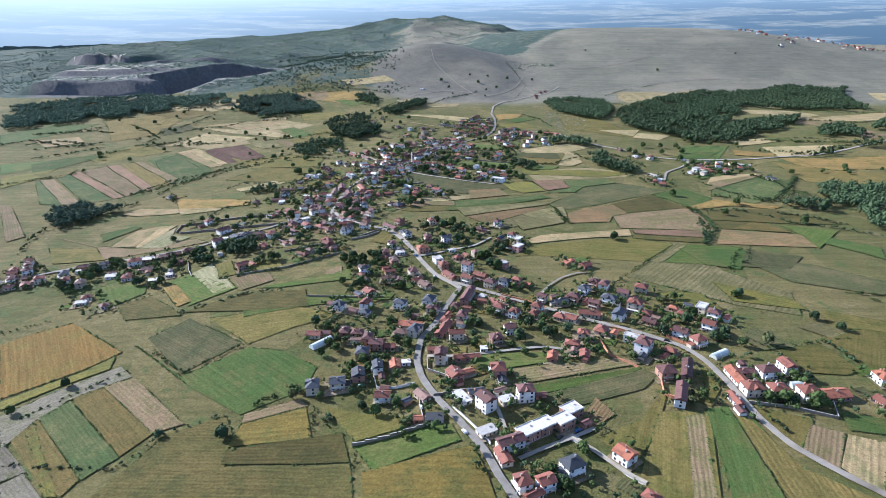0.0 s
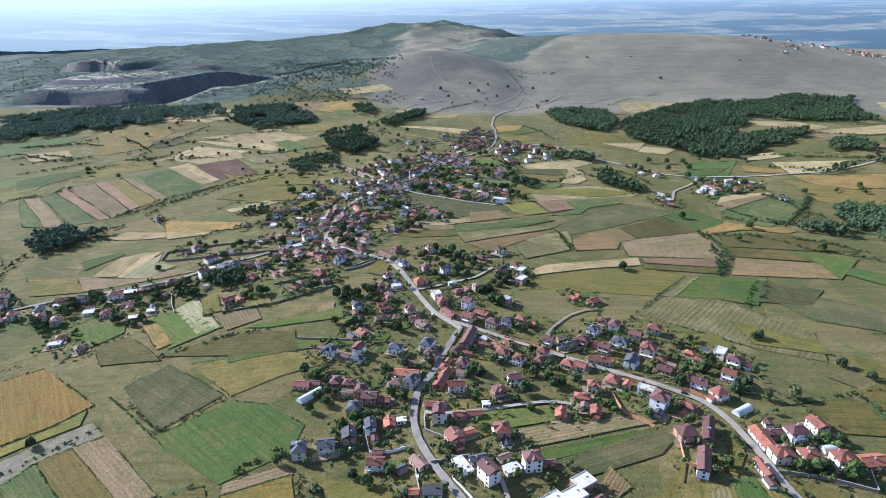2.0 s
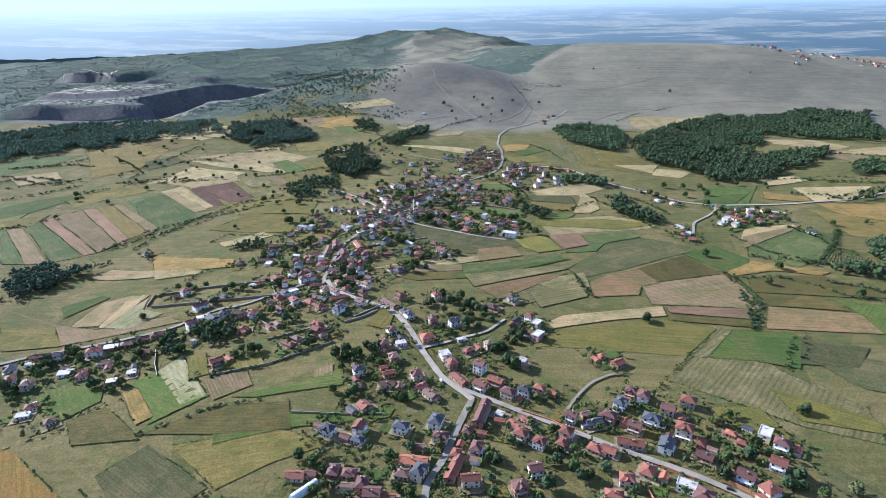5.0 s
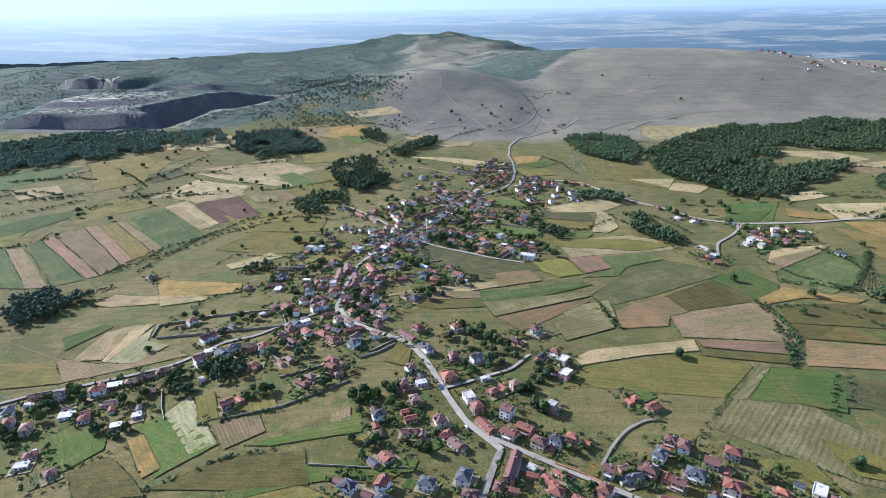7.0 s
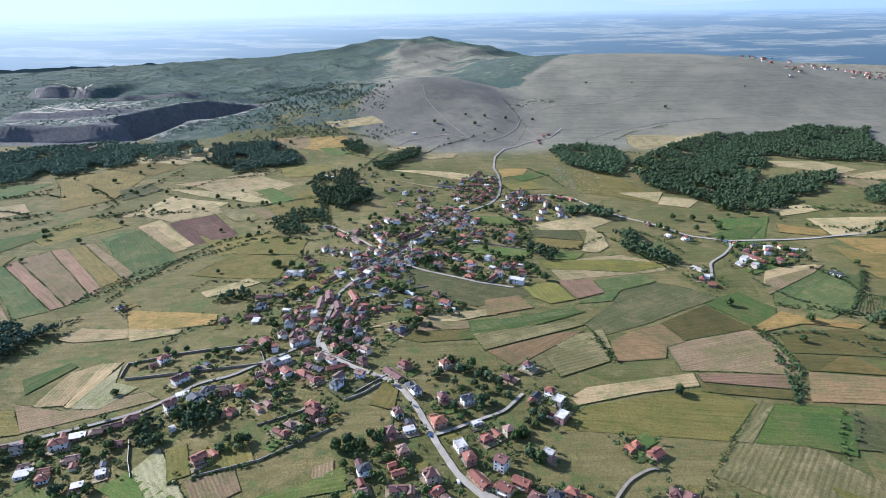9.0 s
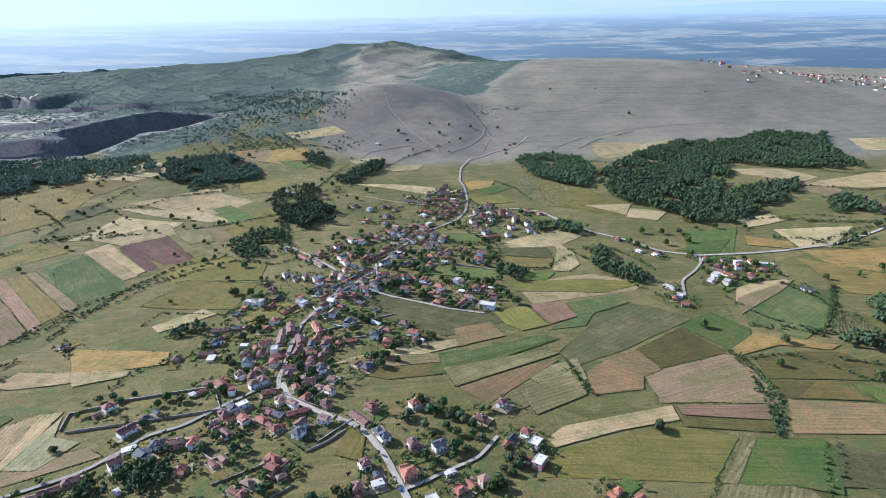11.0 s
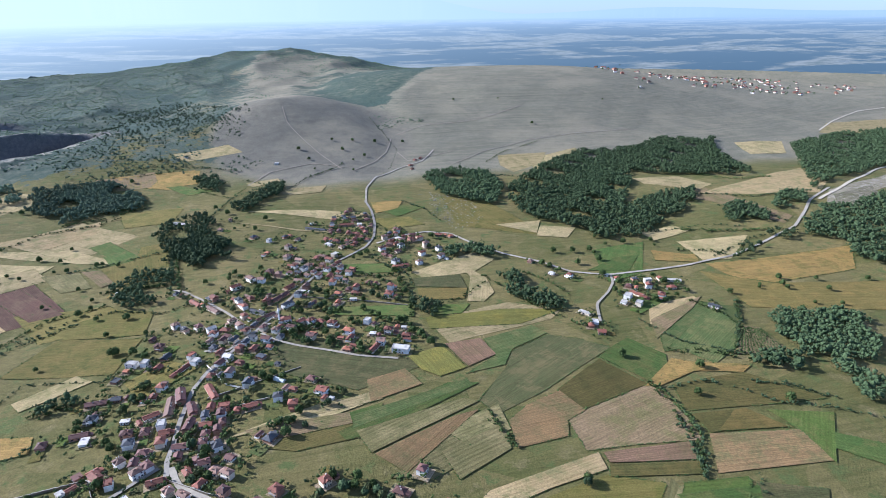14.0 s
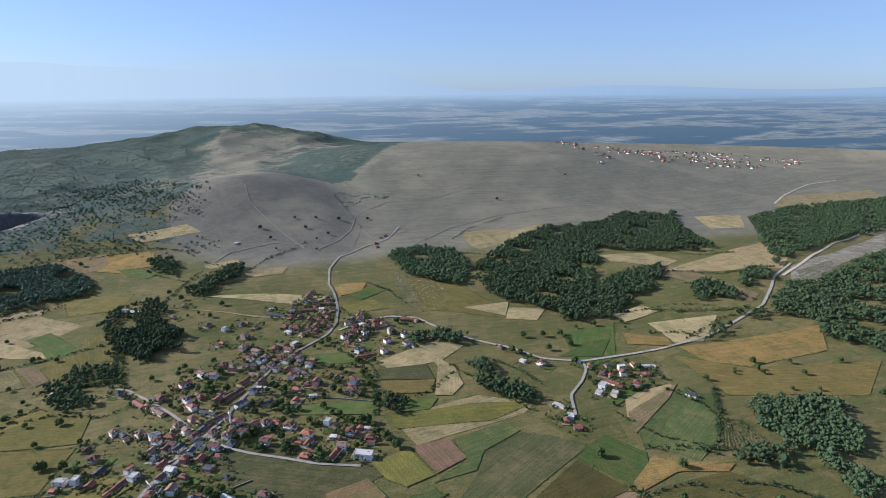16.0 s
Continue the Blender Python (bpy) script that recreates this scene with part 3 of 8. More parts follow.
def road(kind, width, *pts):
    """A strip of road along a smoothed line of places."""
    p = np.array(pts, float)
    d = np.r_[0, np.cumsum(np.hypot(*np.diff(p, axis=0).T))]
    t = np.arange(0, d[-1], 4.0)
    line = np.stack([np.interp(t, d, p[:, 0]), np.interp(t, d, p[:, 1])], -1)
    for _ in range(3):
        line[1:-1] = (line[:-2] + 2 * line[1:-1] + line[2:]) / 4
    ROADS.append((width, line))
    tang = np.gradient(line, axis=0)
    tang /= np.hypot(*tang.T)[:, None] + 1e-9
    side = np.stack([-tang[:, 1], tang[:, 0]], -1)
    verts = []
    n = len(line)
    for k, dz in ((-0.5, 0.0), (-0.46, 0.16), (0.46, 0.16), (0.5, 0.0)):
        q = line + side * width * k * (1 + 0.06 * np.sin(np.arange(n) * 1.7 + k))[:, None]
        verts.append(np.c_[q, land(q[:, 0], q[:, 1]) + 0.95 + dz + 0.004 * len(ROADS)])
    ids = np.arange(4 * n).reshape(4, n)
    faces = np.concatenate([np.stack([ids[i, :-1], ids[i + 1, :-1], ids[i + 1, 1:], ids[i, 1:]], -1)[:, ::-1] for i in range(3)])
    mat, label = {"asphalt": (ASPHALT, "worn grey asphalt village road"), "pale": (PALE_ROAD, "pale dusty village road"), "stony": (STONY_ROAD, "white stony dirt track"), "track": (TRACK, "worn earth footpath on the dry hill")}[kind]
    return tagged(new("road", mesh_of("road", np.concatenate(verts), faces, [mat])), label, "road", kind="structure")

# ---- fields ----
field("rustcrop", 124, (-341, 403), (-323, 417), (-299, 430), (-235, 382), (-253, 364), (-296, 337))
field("yellowgreen", 33, (-294, 334), (-252, 362), (-237, 377), (-234, 362), (-262, 345), (-288, 325))
field("stony", 35, (-284, 319), (-260, 341), (-227, 364), (-213, 351), (-246, 330), (-260, 299), (-262, 287))
field("fallow", 139, (-229, 343), (-211, 350), (-157, 300), (-173, 293))
field("crop", 137, (-256, 315), (-244, 330), (-184, 274), (-197, 258))
field("olive", 137, (-244, 332), (-229, 342), (-173, 293), (-184, 275))
field("olive", 137, (-261, 295), (-256, 314), (-198, 258), (-201, 246), (-219, 256))
field("yellowgreen", 129, (-257, 303), (-255, 309), (-203, 246), (-211, 247))
field("stony", 140, (-269, 297), (-233, 267), (-244, 260))
field("stony", 139, (-242, 258), (-234, 266), (-208, 243), (-233, 245))
field("rough", 176, (-185, 241), (-165, 291), (-133, 306), (-118, 278), (-120, 262), (-50, 259), (-45, 233))
field("wheatgreen", 6, (-121, 297), (-85, 311), (-76, 283), (-123, 278))
field("fallow", 20, (-122, 306), (-91, 319), (-84, 312), (-121, 298))
field("rough", 179, (-123, 276), (-59, 287), (-51, 262), (-122, 264))
field("green", 139, (-229, 390), (-163, 333), (-125, 306), (-89, 329), (-86, 352), (-114, 372), (-140, 378), (-178, 348))
field("darkcrop", 144, (-223, 398), (-201, 424), (-147, 384), (-179, 351))
field("meadow", 9, (-185, 422), (-115, 433), (-81, 416), (-113, 402), (-142, 382))
field("bright", 2, (-162, 437), (-115, 450), (-40, 453), (-43, 442), (-111, 433), (-157, 421))
field("bright", 20, (-51, 275), (-9, 284), (5, 284), (10, 270), (-37, 253))
field("lawn", 16, (-75, 312), (-49, 302), (-18, 294), (-14, 288), (-50, 278), (-66, 301))
field("wheatgreen", 174, (-43, 253), (16, 265), (22, 247), (26, 224), (-40, 232))
field("bright", 2, (20, 358), (74, 360), (76, 349), (24, 336))
field("fallow", 16, (45, 339), (123, 353), (133, 346), (48, 322))
field("bright", 15, (43, 317), (131, 341), (124, 334), (56, 310))
field("darkcrop", 22, (55, 308), (132, 339), (139, 332), (125, 317), (76, 298))
field("earth", 55, (79, 286), (93, 308), (101, 292), (85, 279))
field("meadow", 65, (86, 272), (113, 286), (140, 317), (122, 279), (98, 247))
field("meadow", 72, (127, 294), (157, 294), (135, 227), (102, 224), (99, 239))
field("fallow", 73, (141, 289), (153, 293), (133, 227), (127, 224), (121, 224))
field("green", 78, (156, 297), (170, 299), (166, 227), (140, 224))
field("olive", 87, (171, 292), (178, 286), (186, 248), (211, 225), (168, 225))
field("fallow", 56, (209, 283), (225, 275), (203, 244), (193, 260))
field("stubble", 56, (226, 274), (243, 267), (215, 228), (206, 248))
field("meadow", 50, (186, 299), (214, 287), (194, 263), (185, 286))
field("green", 159, (235, 294), (256, 287), (247, 274), (228, 278))
field("meadow", 76, (148, 311), (164, 317), (171, 342), (176, 336), (173, 317), (160, 299))
field("meadow", 175, (234, 363), (266, 371), (274, 339), (262, 332), (227, 336))
field("meadow", 56, (273, 379), (319, 396), (325, 388), (289, 336), (279, 342))
field("darkcrop", 123, (214, 379), (230, 395), (248, 367), (222, 363))
field("striped", 22, (263, 395), (285, 404), (296, 387), (279, 379))
field("yellowgreen", 120, (177, 452), (214, 452), (221, 413), (199, 413))
field("bright", 130, (-317, 492), (-301, 507), (-268, 494), (-262, 478), (-278, 457), (-292, 461))
field("wheat", 126, (-249, 485), (-239, 490), (-211, 454), (-220, 445))
field("bright", 147, (-251, 498), (-238, 514), (-179, 476), (-212, 444), (-211, 455), (-239, 491))
field("paleblock", 126, (-235, 514), (-224, 537), (-181, 476), (-197, 466))
field("rough", 3, (-274, 454), (-253, 469), (-225, 445), (-211, 430), (-255, 428))
field("rough", 175, (-211, 435), (-170, 461), (-117, 463), (-108, 432), (-152, 430))
field("fallow", 122, (-192, 499), (-160, 506), (-150, 486), (-174, 469))
field("lawn", 115, (-219, 534), (-205, 539), (-190, 505), (-204, 500))
field("meadow", 115, (-190, 533), (-160, 537), (-149, 515), (-176, 504))
field("bright", 10, (-162, 472), (-114, 486), (-84, 504), (-81, 481), (-142, 470))
field("fallow", 98, (-106, 502), (-93, 511), (-91, 494), (-105, 492))
field("darkcrop", 49, (-113, 598), (-88, 611), (-72, 603), (-94, 578))
field("stubble", 171, (-404, 721), (-391, 745), (-280, 728), (-279, 718), (-385, 715))
field("stubble", 81, (-331, 602), (-332, 668), (-313, 670), (-324, 599))
field("stubble", 89, (-360, 604), (-354, 656), (-330, 671), (-332, 604))
field("paleblock", 74, (-329, 600), (-311, 663), (-304, 635), (-278, 623), (-298, 594))
field("fallow", 18, (-454, 647), (-376, 610), (-328, 597), (-270, 616), (-251, 601), (-347, 569), (-373, 605))
field("meadow", 173, (-426, 606), (-371, 600), (-346, 568), (-395, 562))
field("green", 64, (-393, 647), (-364, 674), (-354, 667), (-376, 623))
field("fallow", 132, (-612, 887), (-592, 892), (-479, 764), (-503, 760))
field("crop", 131, (-615, 881), (-611, 885), (-503, 760), (-531, 760))
field("crop", 135, (-594, 901), (-588, 924), (-450, 787), (-477, 767))
field("reddish", 135, (-589, 927), (-582, 944), (-439, 799), (-450, 789))
field("fallow", 135, (-584, 949), (-558, 978), (-427, 828), (-438, 800))
field("reddish", 131, (-559, 981), (-540, 987), (-417, 840), (-425, 828))
field("olive", 130, (-539, 989), (-522, 998), (-405, 869), (-417, 844))
field("fallow", 132, (-521, 1001), (-510, 1006), (-399, 887), (-404, 869))
field("crop", 128, (-512, 1022), (-482, 1073), (-366, 922), (-399, 889))
field("stubble", 129, (-481, 1079), (-458, 1113), (-362, 994), (-382, 969))
field("plough", 124, (-438, 1094), (-379, 1133), (-303, 1018), (-362, 994))
field("green", 68, (-687, 985), (-663, 1027), (-617, 1054), (-601, 1042), (-648, 927))
field("meadow", 44, (-636, 1041), (-570, 1125), (-495, 1086), (-580, 1004))
field("straw", 139, (-481, 1295), (-383, 1371), (-269, 1270), (-348, 1199), (-417, 1253))
field("straw", 28, (-497, 1134), (-396, 1187), (-361, 1136), (-435, 1100))
field("straw", 31, (-293, 821), (-246, 854), (-226, 835), (-280, 803))
field("meadow", 41, (-194, 820), (-157, 848), (-125, 821), (-172, 780))
field("straw", 21, (-74, 704), (3, 730), (27, 716), (-61, 683))
field("green", 25, (1, 682), (107, 731), (136, 724), (41, 678), (7, 670))
field("striped", 25, (35, 619), (95, 664), (140, 690), (134, 642), (64, 609))
field("straw", 13, (115, 863), (220, 885), (279, 853), (257, 833), (128, 802))
field("stubble", 11, (86, 576), (103, 589), (199, 608), (197, 589), (145, 580), (90, 565))
field("lawn", 172, (76, 546), (96, 564), (194, 584), (232, 565), (189, 520), (73, 536))
field("bright", 172, (244, 562), (295, 556), (280, 518), (268, 509), (206, 517))
field("striped", 41, (193, 519), (237, 558), (243, 560), (204, 517))
field("darkcrop", 158, (297, 550), (343, 531), (316, 502), (274, 508))
field("striped", 19, (85, 667), (143, 688), (142, 652), (103, 640))
field("straw", 10, (-98, 696), (-54, 709), (44, 736), (44, 720), (-73, 699))
field("rough", 16, (-72, 682), (-2, 702), (43, 710), (38, 673), (-33, 667))
field("green", 17, (8, 705), (43, 715), (42, 706), (13, 695))
field("earth", 27, (-146, 614), (-125, 624), (-107, 614), (-133, 600))
field("meadow", 74, (-74, 573), (-64, 607), (-51, 599), (-54, 564))
field("plough", 130, (-427, 1109), (-387, 1115), (-307, 1016), (-343, 1009))
field("stubble", 132, (-474, 1071), (-456, 1079), (-366, 979), (-381, 965))
field("crop", 120, (-494, 1015), (-467, 1070), (-363, 938), (-377, 874), (-409, 867))
field("green", 115, (-308, 1202), (-276, 1197), (-235, 1127), (-266, 1113))
field("meadow", 101, (-256, 1215), (-219, 1215), (-201, 1119), (-253, 1141))
field("green", 142, (-272, 1526), (-248, 1528), (-171, 1468), (-218, 1461))
field("straw", 16, (-114, 1498), (-52, 1516), (-47, 1495), (-102, 1466))
field("green", 32, (125, 1270), (168, 1293), (203, 1272), (148, 1237))
field("straw", 151, (-103, 1321), (24, 1295), (104, 1261), (56, 1234))
field("straw", 152, (-151, 1289), (-47, 1229), (91, 1156), (-22, 1209))
field("meadow", 176, (101, 1235), (166, 1231), (184, 1186), (121, 1181))
field("straw", 23, (126, 1006), (227, 1049), (251, 1020), (207, 982), (139, 978))
field("darkcrop", 164, (124, 984), (187, 979), (186, 937), (122, 956))
field("olive", 168, (123, 950), (186, 937), (174, 907), (119, 916))
field("straw", 71, (195, 1020), (219, 961), (215, 915), (194, 893), (175, 899), (199, 968))
field("bright", 174, (128, 897), (176, 892), (160, 869), (122, 870))
field("yellowgreen", 174, (115, 867), (206, 869), (281, 853), (216, 828), (115, 838))
field("green", 170, (6, 920), (110, 901), (103, 870), (17, 898))
field("green", 176, (-2, 1066), (100, 1044), (117, 1013), (-3, 1022))
field("green", 27, (361, 951), (420, 981), (454, 978), (413, 932))
field("straw", 134, (657, 1344), (759, 1335), (774, 1247), (731, 1225), (657, 1301))
field("stubble", 31, (382, 833), (448, 840), (450, 832), (365, 781), (357, 790))
field("crop", 27, (362, 782), (446, 825), (479, 801), (424, 732), (340, 735))
field("vineyard", 49, (452, 760), (469, 751), (462, 700), (407, 709))
field("green", 25, (358, 814), (401, 834), (427, 848), (380, 848))
field("wheat", 157, (285, 682), (338, 716), (405, 688), (391, 680), (347, 694), (300, 679))
field("straw", 5, (1553, 1766), (1976, 1802), (1901, 1689), (1531, 1603), (1435, 1669))
field("straw", 52, (1105, 1605), (1248, 1599), (1156, 1479), (1049, 1475))
field("stonyhill", 23, (937, 1136), (1129, 1206), (1454, 1346), (1266, 1204), (1017, 1110), (890, 1034), (862, 1065))
field("stony", 19, (912, 1100), (1044, 1145), (992, 1078), (898, 1031), (867, 1046))
field("straw", 13, (-664, 1485), (-510, 1522), (-471, 1486), (-585, 1388))
field("green", 59, (-891, 1210), (-832, 1303), (-736, 1307), (-767, 1232), (-832, 1123))
field("meadow", 12, (-752, 1338), (-615, 1366), (-606, 1286), (-673, 1229))
field("stubble", 27, (-791, 1160), (-724, 1195), (-688, 1150), (-737, 1106))
field("green", 51, (-742, 989), (-673, 1016), (-596, 1076), (-617, 1020), (-696, 923))
field("yellowgreen", 52, (-680, 899), (-631, 962), (-620, 886), (-641, 842))
field("fallow", 126, (-584, 759), (-568, 757), (-475, 641), (-486, 625))
field("meadow", 39, (-644, 924), (-595, 963), (-587, 904), (-616, 893))
field("meadow", 171, (-368, 1033), (-255, 1015), (-206, 962), (-311, 943))
field("straw", 19, (-284, 1698), (-164, 1739), (-129, 1690), (-247, 1655))
field("straw", 40, (509, 1561), (661, 1624), (658, 1596), (489, 1452))
field("meadow", 102, (247, 1326), (325, 1268), (364, 1087), (236, 1165))
field("straw", 14, (508, 1064), (573, 1076), (588, 1047), (511, 1027))
field("green", 59, (401, 1018), (491, 1026), (428, 923), (369, 906))
field("crop", 34, (352, 742), (462, 817), (442, 736), (375, 700))
field("green", 144, (372, 605), (436, 557), (420, 527), (382, 570))
field("darkcrop", 158, (276, 538), (342, 511), (385, 475), (366, 448), (302, 475))
field("green", 173, (232, 553), (296, 546), (270, 501), (243, 511))
field("striped", 48, (163, 486), (238, 569), (253, 499), (290, 453), (277, 413), (233, 432))
field("yellowgreen", 148, (233, 474), (284, 442), (287, 422), (236, 437))
field("meadow", 157, (296, 422), (336, 405), (325, 388), (289, 395))
field("reddish", 104, (122, 802), (162, 804), (168, 769), (134, 753))
field("crop", 18, (165, 802), (228, 823), (238, 802), (188, 776), (170, 748), (129, 742), (167, 766))
field("darkcrop", 31, (237, 798), (264, 783), (290, 756), (191, 697), (165, 686), (137, 674), (128, 698), (172, 746), (187, 773))
field("rough", 17, (267, 737), (290, 685), (214, 662), (202, 695))
field("green", 117, (290, 756), (317, 770), (338, 729), (324, 704), (297, 686), (269, 740))
field("earth", 5, (204, 694), (214, 660), (193, 651), (185, 632), (139, 628), (144, 664), (169, 682))
field("fallow", 17, (290, 684), (294, 676), (295, 634), (288, 601), (234, 609), (191, 612), (193, 651), (217, 662))
field("reddish", 175, (203, 607), (279, 601), (271, 581), (202, 595))
field("rough", 168, (201, 593), (270, 579), (265, 566), (195, 581))
field("wheat", 178, (297, 691), (339, 721), (355, 708), (404, 691), (340, 693), (305, 685))
field("rough", 175, (313, 679), (391, 681), (435, 625), (298, 638))
field("olive", 173, (352, 630), (370, 599), (308, 607), (341, 630))
field("rough", 176, (300, 633), (341, 630), (308, 607), (300, 606))
field("earth", 175, (298, 606), (377, 594), (372, 555), (275, 564))
field("bright", 46, (369, 624), (423, 606), (371, 552), (377, 594))
field("fallow", 23, (363, 798), (457, 838), (426, 811), (347, 760))
field("darkcrop", 154, (-66, 873), (85, 799), (91, 767), (24, 739), (-40, 783), (-65, 844))
field("earth", 18, (34, 754), (73, 765), (84, 735), (33, 718))
field("yellowgreen", 105, (80, 787), (119, 799), (132, 752), (103, 743), (88, 760))
field("crop", 18, (16, 702), (127, 733), (129, 722), (14, 684))
field("fallow", 2, (-75, 704), (13, 707), (14, 691), (-60, 684))
field("striped", 24, (16, 680), (116, 704), (127, 696), (25, 650))
field("earth", 40, (27, 648), (99, 680), (124, 685), (48, 621))
field("striped", 21, (79, 638), (138, 661), (134, 629), (85, 605))
field("wheat", 166, (-362, 785), (-252, 757), (-247, 733), (-334, 727))
field("stubble", 0, (-333, 725), (-282, 725), (-281, 717), (-325, 709))
field("lawn", 165, (-238, 998), (-195, 977), (-194, 918), (-285, 942), (-305, 973))
field("meadow", 164, (-292, 945), (-194, 910), (-209, 842), (-325, 876))
field("stubble", 24, (-506, 1296), (-349, 1365), (-341, 1313), (-402, 1263))
field("straw", 155, (-506, 1271), (-366, 1247), (-271, 1165), (-302, 1170), (-470, 1247))
field("green", 125, (-339, 1247), (-311, 1261), (-250, 1174), (-276, 1167))
field("meadow", 104, (-298, 1151), (-226, 1171), (-201, 1074), (-261, 1081))
field("fallow", 122, (-323, 1149), (-297, 1144), (-267, 1091), (-280, 1080))
field("striped", 123, (-376, 1152), (-326, 1150), (-292, 1084), (-330, 1082))
field("straw", 171, (540, 1014), (652, 996), (568, 926), (528, 934))
field("wheat", 143, (482, 991), (530, 955), (519, 928), (467, 955))
field("wheat", 177, (523, 921), (754, 910), (702, 850), (570, 842), (529, 874))
field("stubble", 20, (714, 1201), (1048, 1322), (987, 1190), (910, 1128), (800, 1154))
field("fallow", 98, (646, 1244), (744, 1224), (769, 1036), (730, 1012), (702, 1153))
field("straw", 4, (450, 1597), (576, 1606), (529, 1513), (443, 1466), (431, 1523))
field("straw", 4, (297, 1152), (377, 1158), (349, 1103), (332, 1120))
field("straw", 159, (367, 1134), (421, 1113), (387, 1072), (344, 1092))
field("wheat", 3, (-387, 1593), (-222, 1603), (-212, 1558), (-248, 1500), (-327, 1537))
field("straw", 5, (-41, 1437), (42, 1444), (29, 1402), (-31, 1395))
field("olive", 168, (500, 902), (568, 840), (737, 804), (645, 746), (495, 796))
field("wheat", 177, (112, 1318), (171, 1315), (155, 1278), (114, 1261))
field("straw", 151, (-631, 1506), (-527, 1540), (-485, 1519), (-525, 1448))
field("wheat", 1, (-285, 1574), (-212, 1598), (-210, 1523), (-301, 1521))
field("fallow", 14, (-410, 1581), (-303, 1608), (-283, 1532), (-384, 1518))
field("olive", 119, (-750, 1354), (-660, 1397), (-579, 1353), (-583, 1212), (-637, 1150))
field("darkcrop", 48, (-594, 1266), (-553, 1305), (-514, 1268), (-564, 1212))
field("straw", 10, (-484, 1229), (-369, 1186), (-385, 1151), (-529, 1126))
field("olive", 153, (-690, 1414), (-606, 1443), (-521, 1421), (-567, 1350), (-658, 1397))
field("meadow", 174, (-329, 1399), (-217, 1388), (-227, 1310), (-301, 1315))
field("fallow", 134, (-832, 1543), (-738, 1565), (-672, 1522), (-735, 1441))

# ---- roads and lanes ----
road("asphalt", 4.6, (44, 201), (36, 224), (28, 243), (23, 260), (12, 282), (-3, 308), (-14, 333), (-18, 352), (-16, 381), (-6, 400), (7, 442), (15, 464))
road("pale", 5.0, (15, 462), (5, 475), (-7, 490), (-21, 523), (-37, 570), (-50, 595), (-63, 609), (-90, 626), (-118, 650), (-128, 677))
road("asphalt", 4.2, (-129, 665), (-132, 685), (-130, 703), (-130, 731), (-128, 750), (-125, 781), (-113, 814), (-97, 837), (-83, 863), (-68, 889), (-55, 898))
road("asphalt", 4.2, (-71, 884), (-53, 918), (-36, 955), (-3, 1022), (35, 1075), (78, 1114), (95, 1150), (105, 1210), (108, 1273), (104, 1333))
road("pale", 3.8, (105, 1326), (116, 1409), (147, 1501), (203, 1556), (267, 1594), (299, 1649), (312, 1673))
road("pale", 4.6, (8, 475), (40, 453), (79, 427), (114, 404), (143, 387), (169, 367), (177, 349), (181, 323), (183, 289), (189, 265), (202, 246), (216, 229), (237, 209))
road("pale", 4.6, (95, 1122), (140, 1143), (177, 1152), (214, 1138), (233, 1094), (267, 1041), (308, 997), (337, 953), (382, 928), (439, 927), (499, 925), (570, 934), (655, 965), (735, 995), (803, 1048), (849, 1088), (954, 1152))
road("pale", 3.4, (383, 928), (374, 904), (353, 878), (323, 851), (305, 806))
road("pale", 3.4, (-70, 880), (-53, 856), (-29, 838), (1, 820), (31, 800), (71, 785))
road("asphalt", 3.8, (-472, 493), (-419, 520), (-381, 541), (-360, 552), (-332, 560), (-297, 571), (-261, 584), (-244, 598), (-224, 620), (-200, 626), (-178, 644), (-150, 667), (-134, 679))
road("pale", 2.9, (-11, 357), (6, 355), (29, 358), (45, 362), (70, 367), (85, 363))
road("stony", 6.0, (867, 1087), (973, 1144), (1055, 1193), (1195, 1269), (1351, 1334))
road("stony", 5.0, (1459, 1693), (1595, 1785), (1815, 1904), (2011, 1962))
road("pale", 3.4, (-182, 1033), (-168, 1026), (-140, 988), (-106, 938), (-78, 887))
road("pale", 3.4, (-123, 853), (-100, 843), (-85, 864), (-72, 884))
road("track", 2.2, (78, 447), (90, 466), (104, 483), (124, 495), (131, 491))
road("pale", 2.9, (-26, 532), (-11, 538), (5, 547), (32, 560), (50, 583))
road("pale", 2.9, (40, 254), (54, 262), (78, 274), (89, 281))
road("pale", 2.5, (35, 279), (32, 300), (29, 304))
road("stony", 3.0, (71, 273), (83, 258), (94, 243), (102, 236))
road("track", 1.8, (-36, 1928), (-26, 1841), (10, 1748), (43, 1663), (83, 1553))
road("track", 1.8, (224, 1675), (236, 1598), (280, 1624), (355, 1654))
road("track", 1.8, (106, 1550), (162, 1613), (198, 1678), (228, 1783))
road("track", 1.8, (961, 1729), (944, 1600))
road("stony", 6, (-1230, 2450), (-1190, 2330), (-1130, 2130), (-1075, 1985), (-1090, 1900), (-1040, 1840), (-960, 1800), (-880, 1770))
road("stony", 5, (-1150, 1790), (-1080, 1765), (-990, 1760), (-900, 1790), (-800, 1840))
road("stony", 4, (-1450, 2330), (-1330, 2400), (-1230, 2340), (-1180, 2300))
road("track", 2.5, (-110, 1480), (-70, 1560), (20, 1600), (90, 1570))
road("track", 2.0, (330, 1560), (430, 1640), (560, 1700), (700, 1730), (900, 1740))
road("track", 2.0, (240, 1800), (330, 1850), (480, 1870), (640, 1950))

# ---- builders for houses ----
def part(name, bm, mats, parent, label=""):
    me = bpy.data.meshes.new(name)
    bm.to_mesh(me)
    bm.free()
    for mt in (mats if isinstance(mats, (list, tuple)) else [mats]):
        me.materials.append(mt)
    ob = new(name, me)
    ob.parent = parent
    return tagged(ob, label)


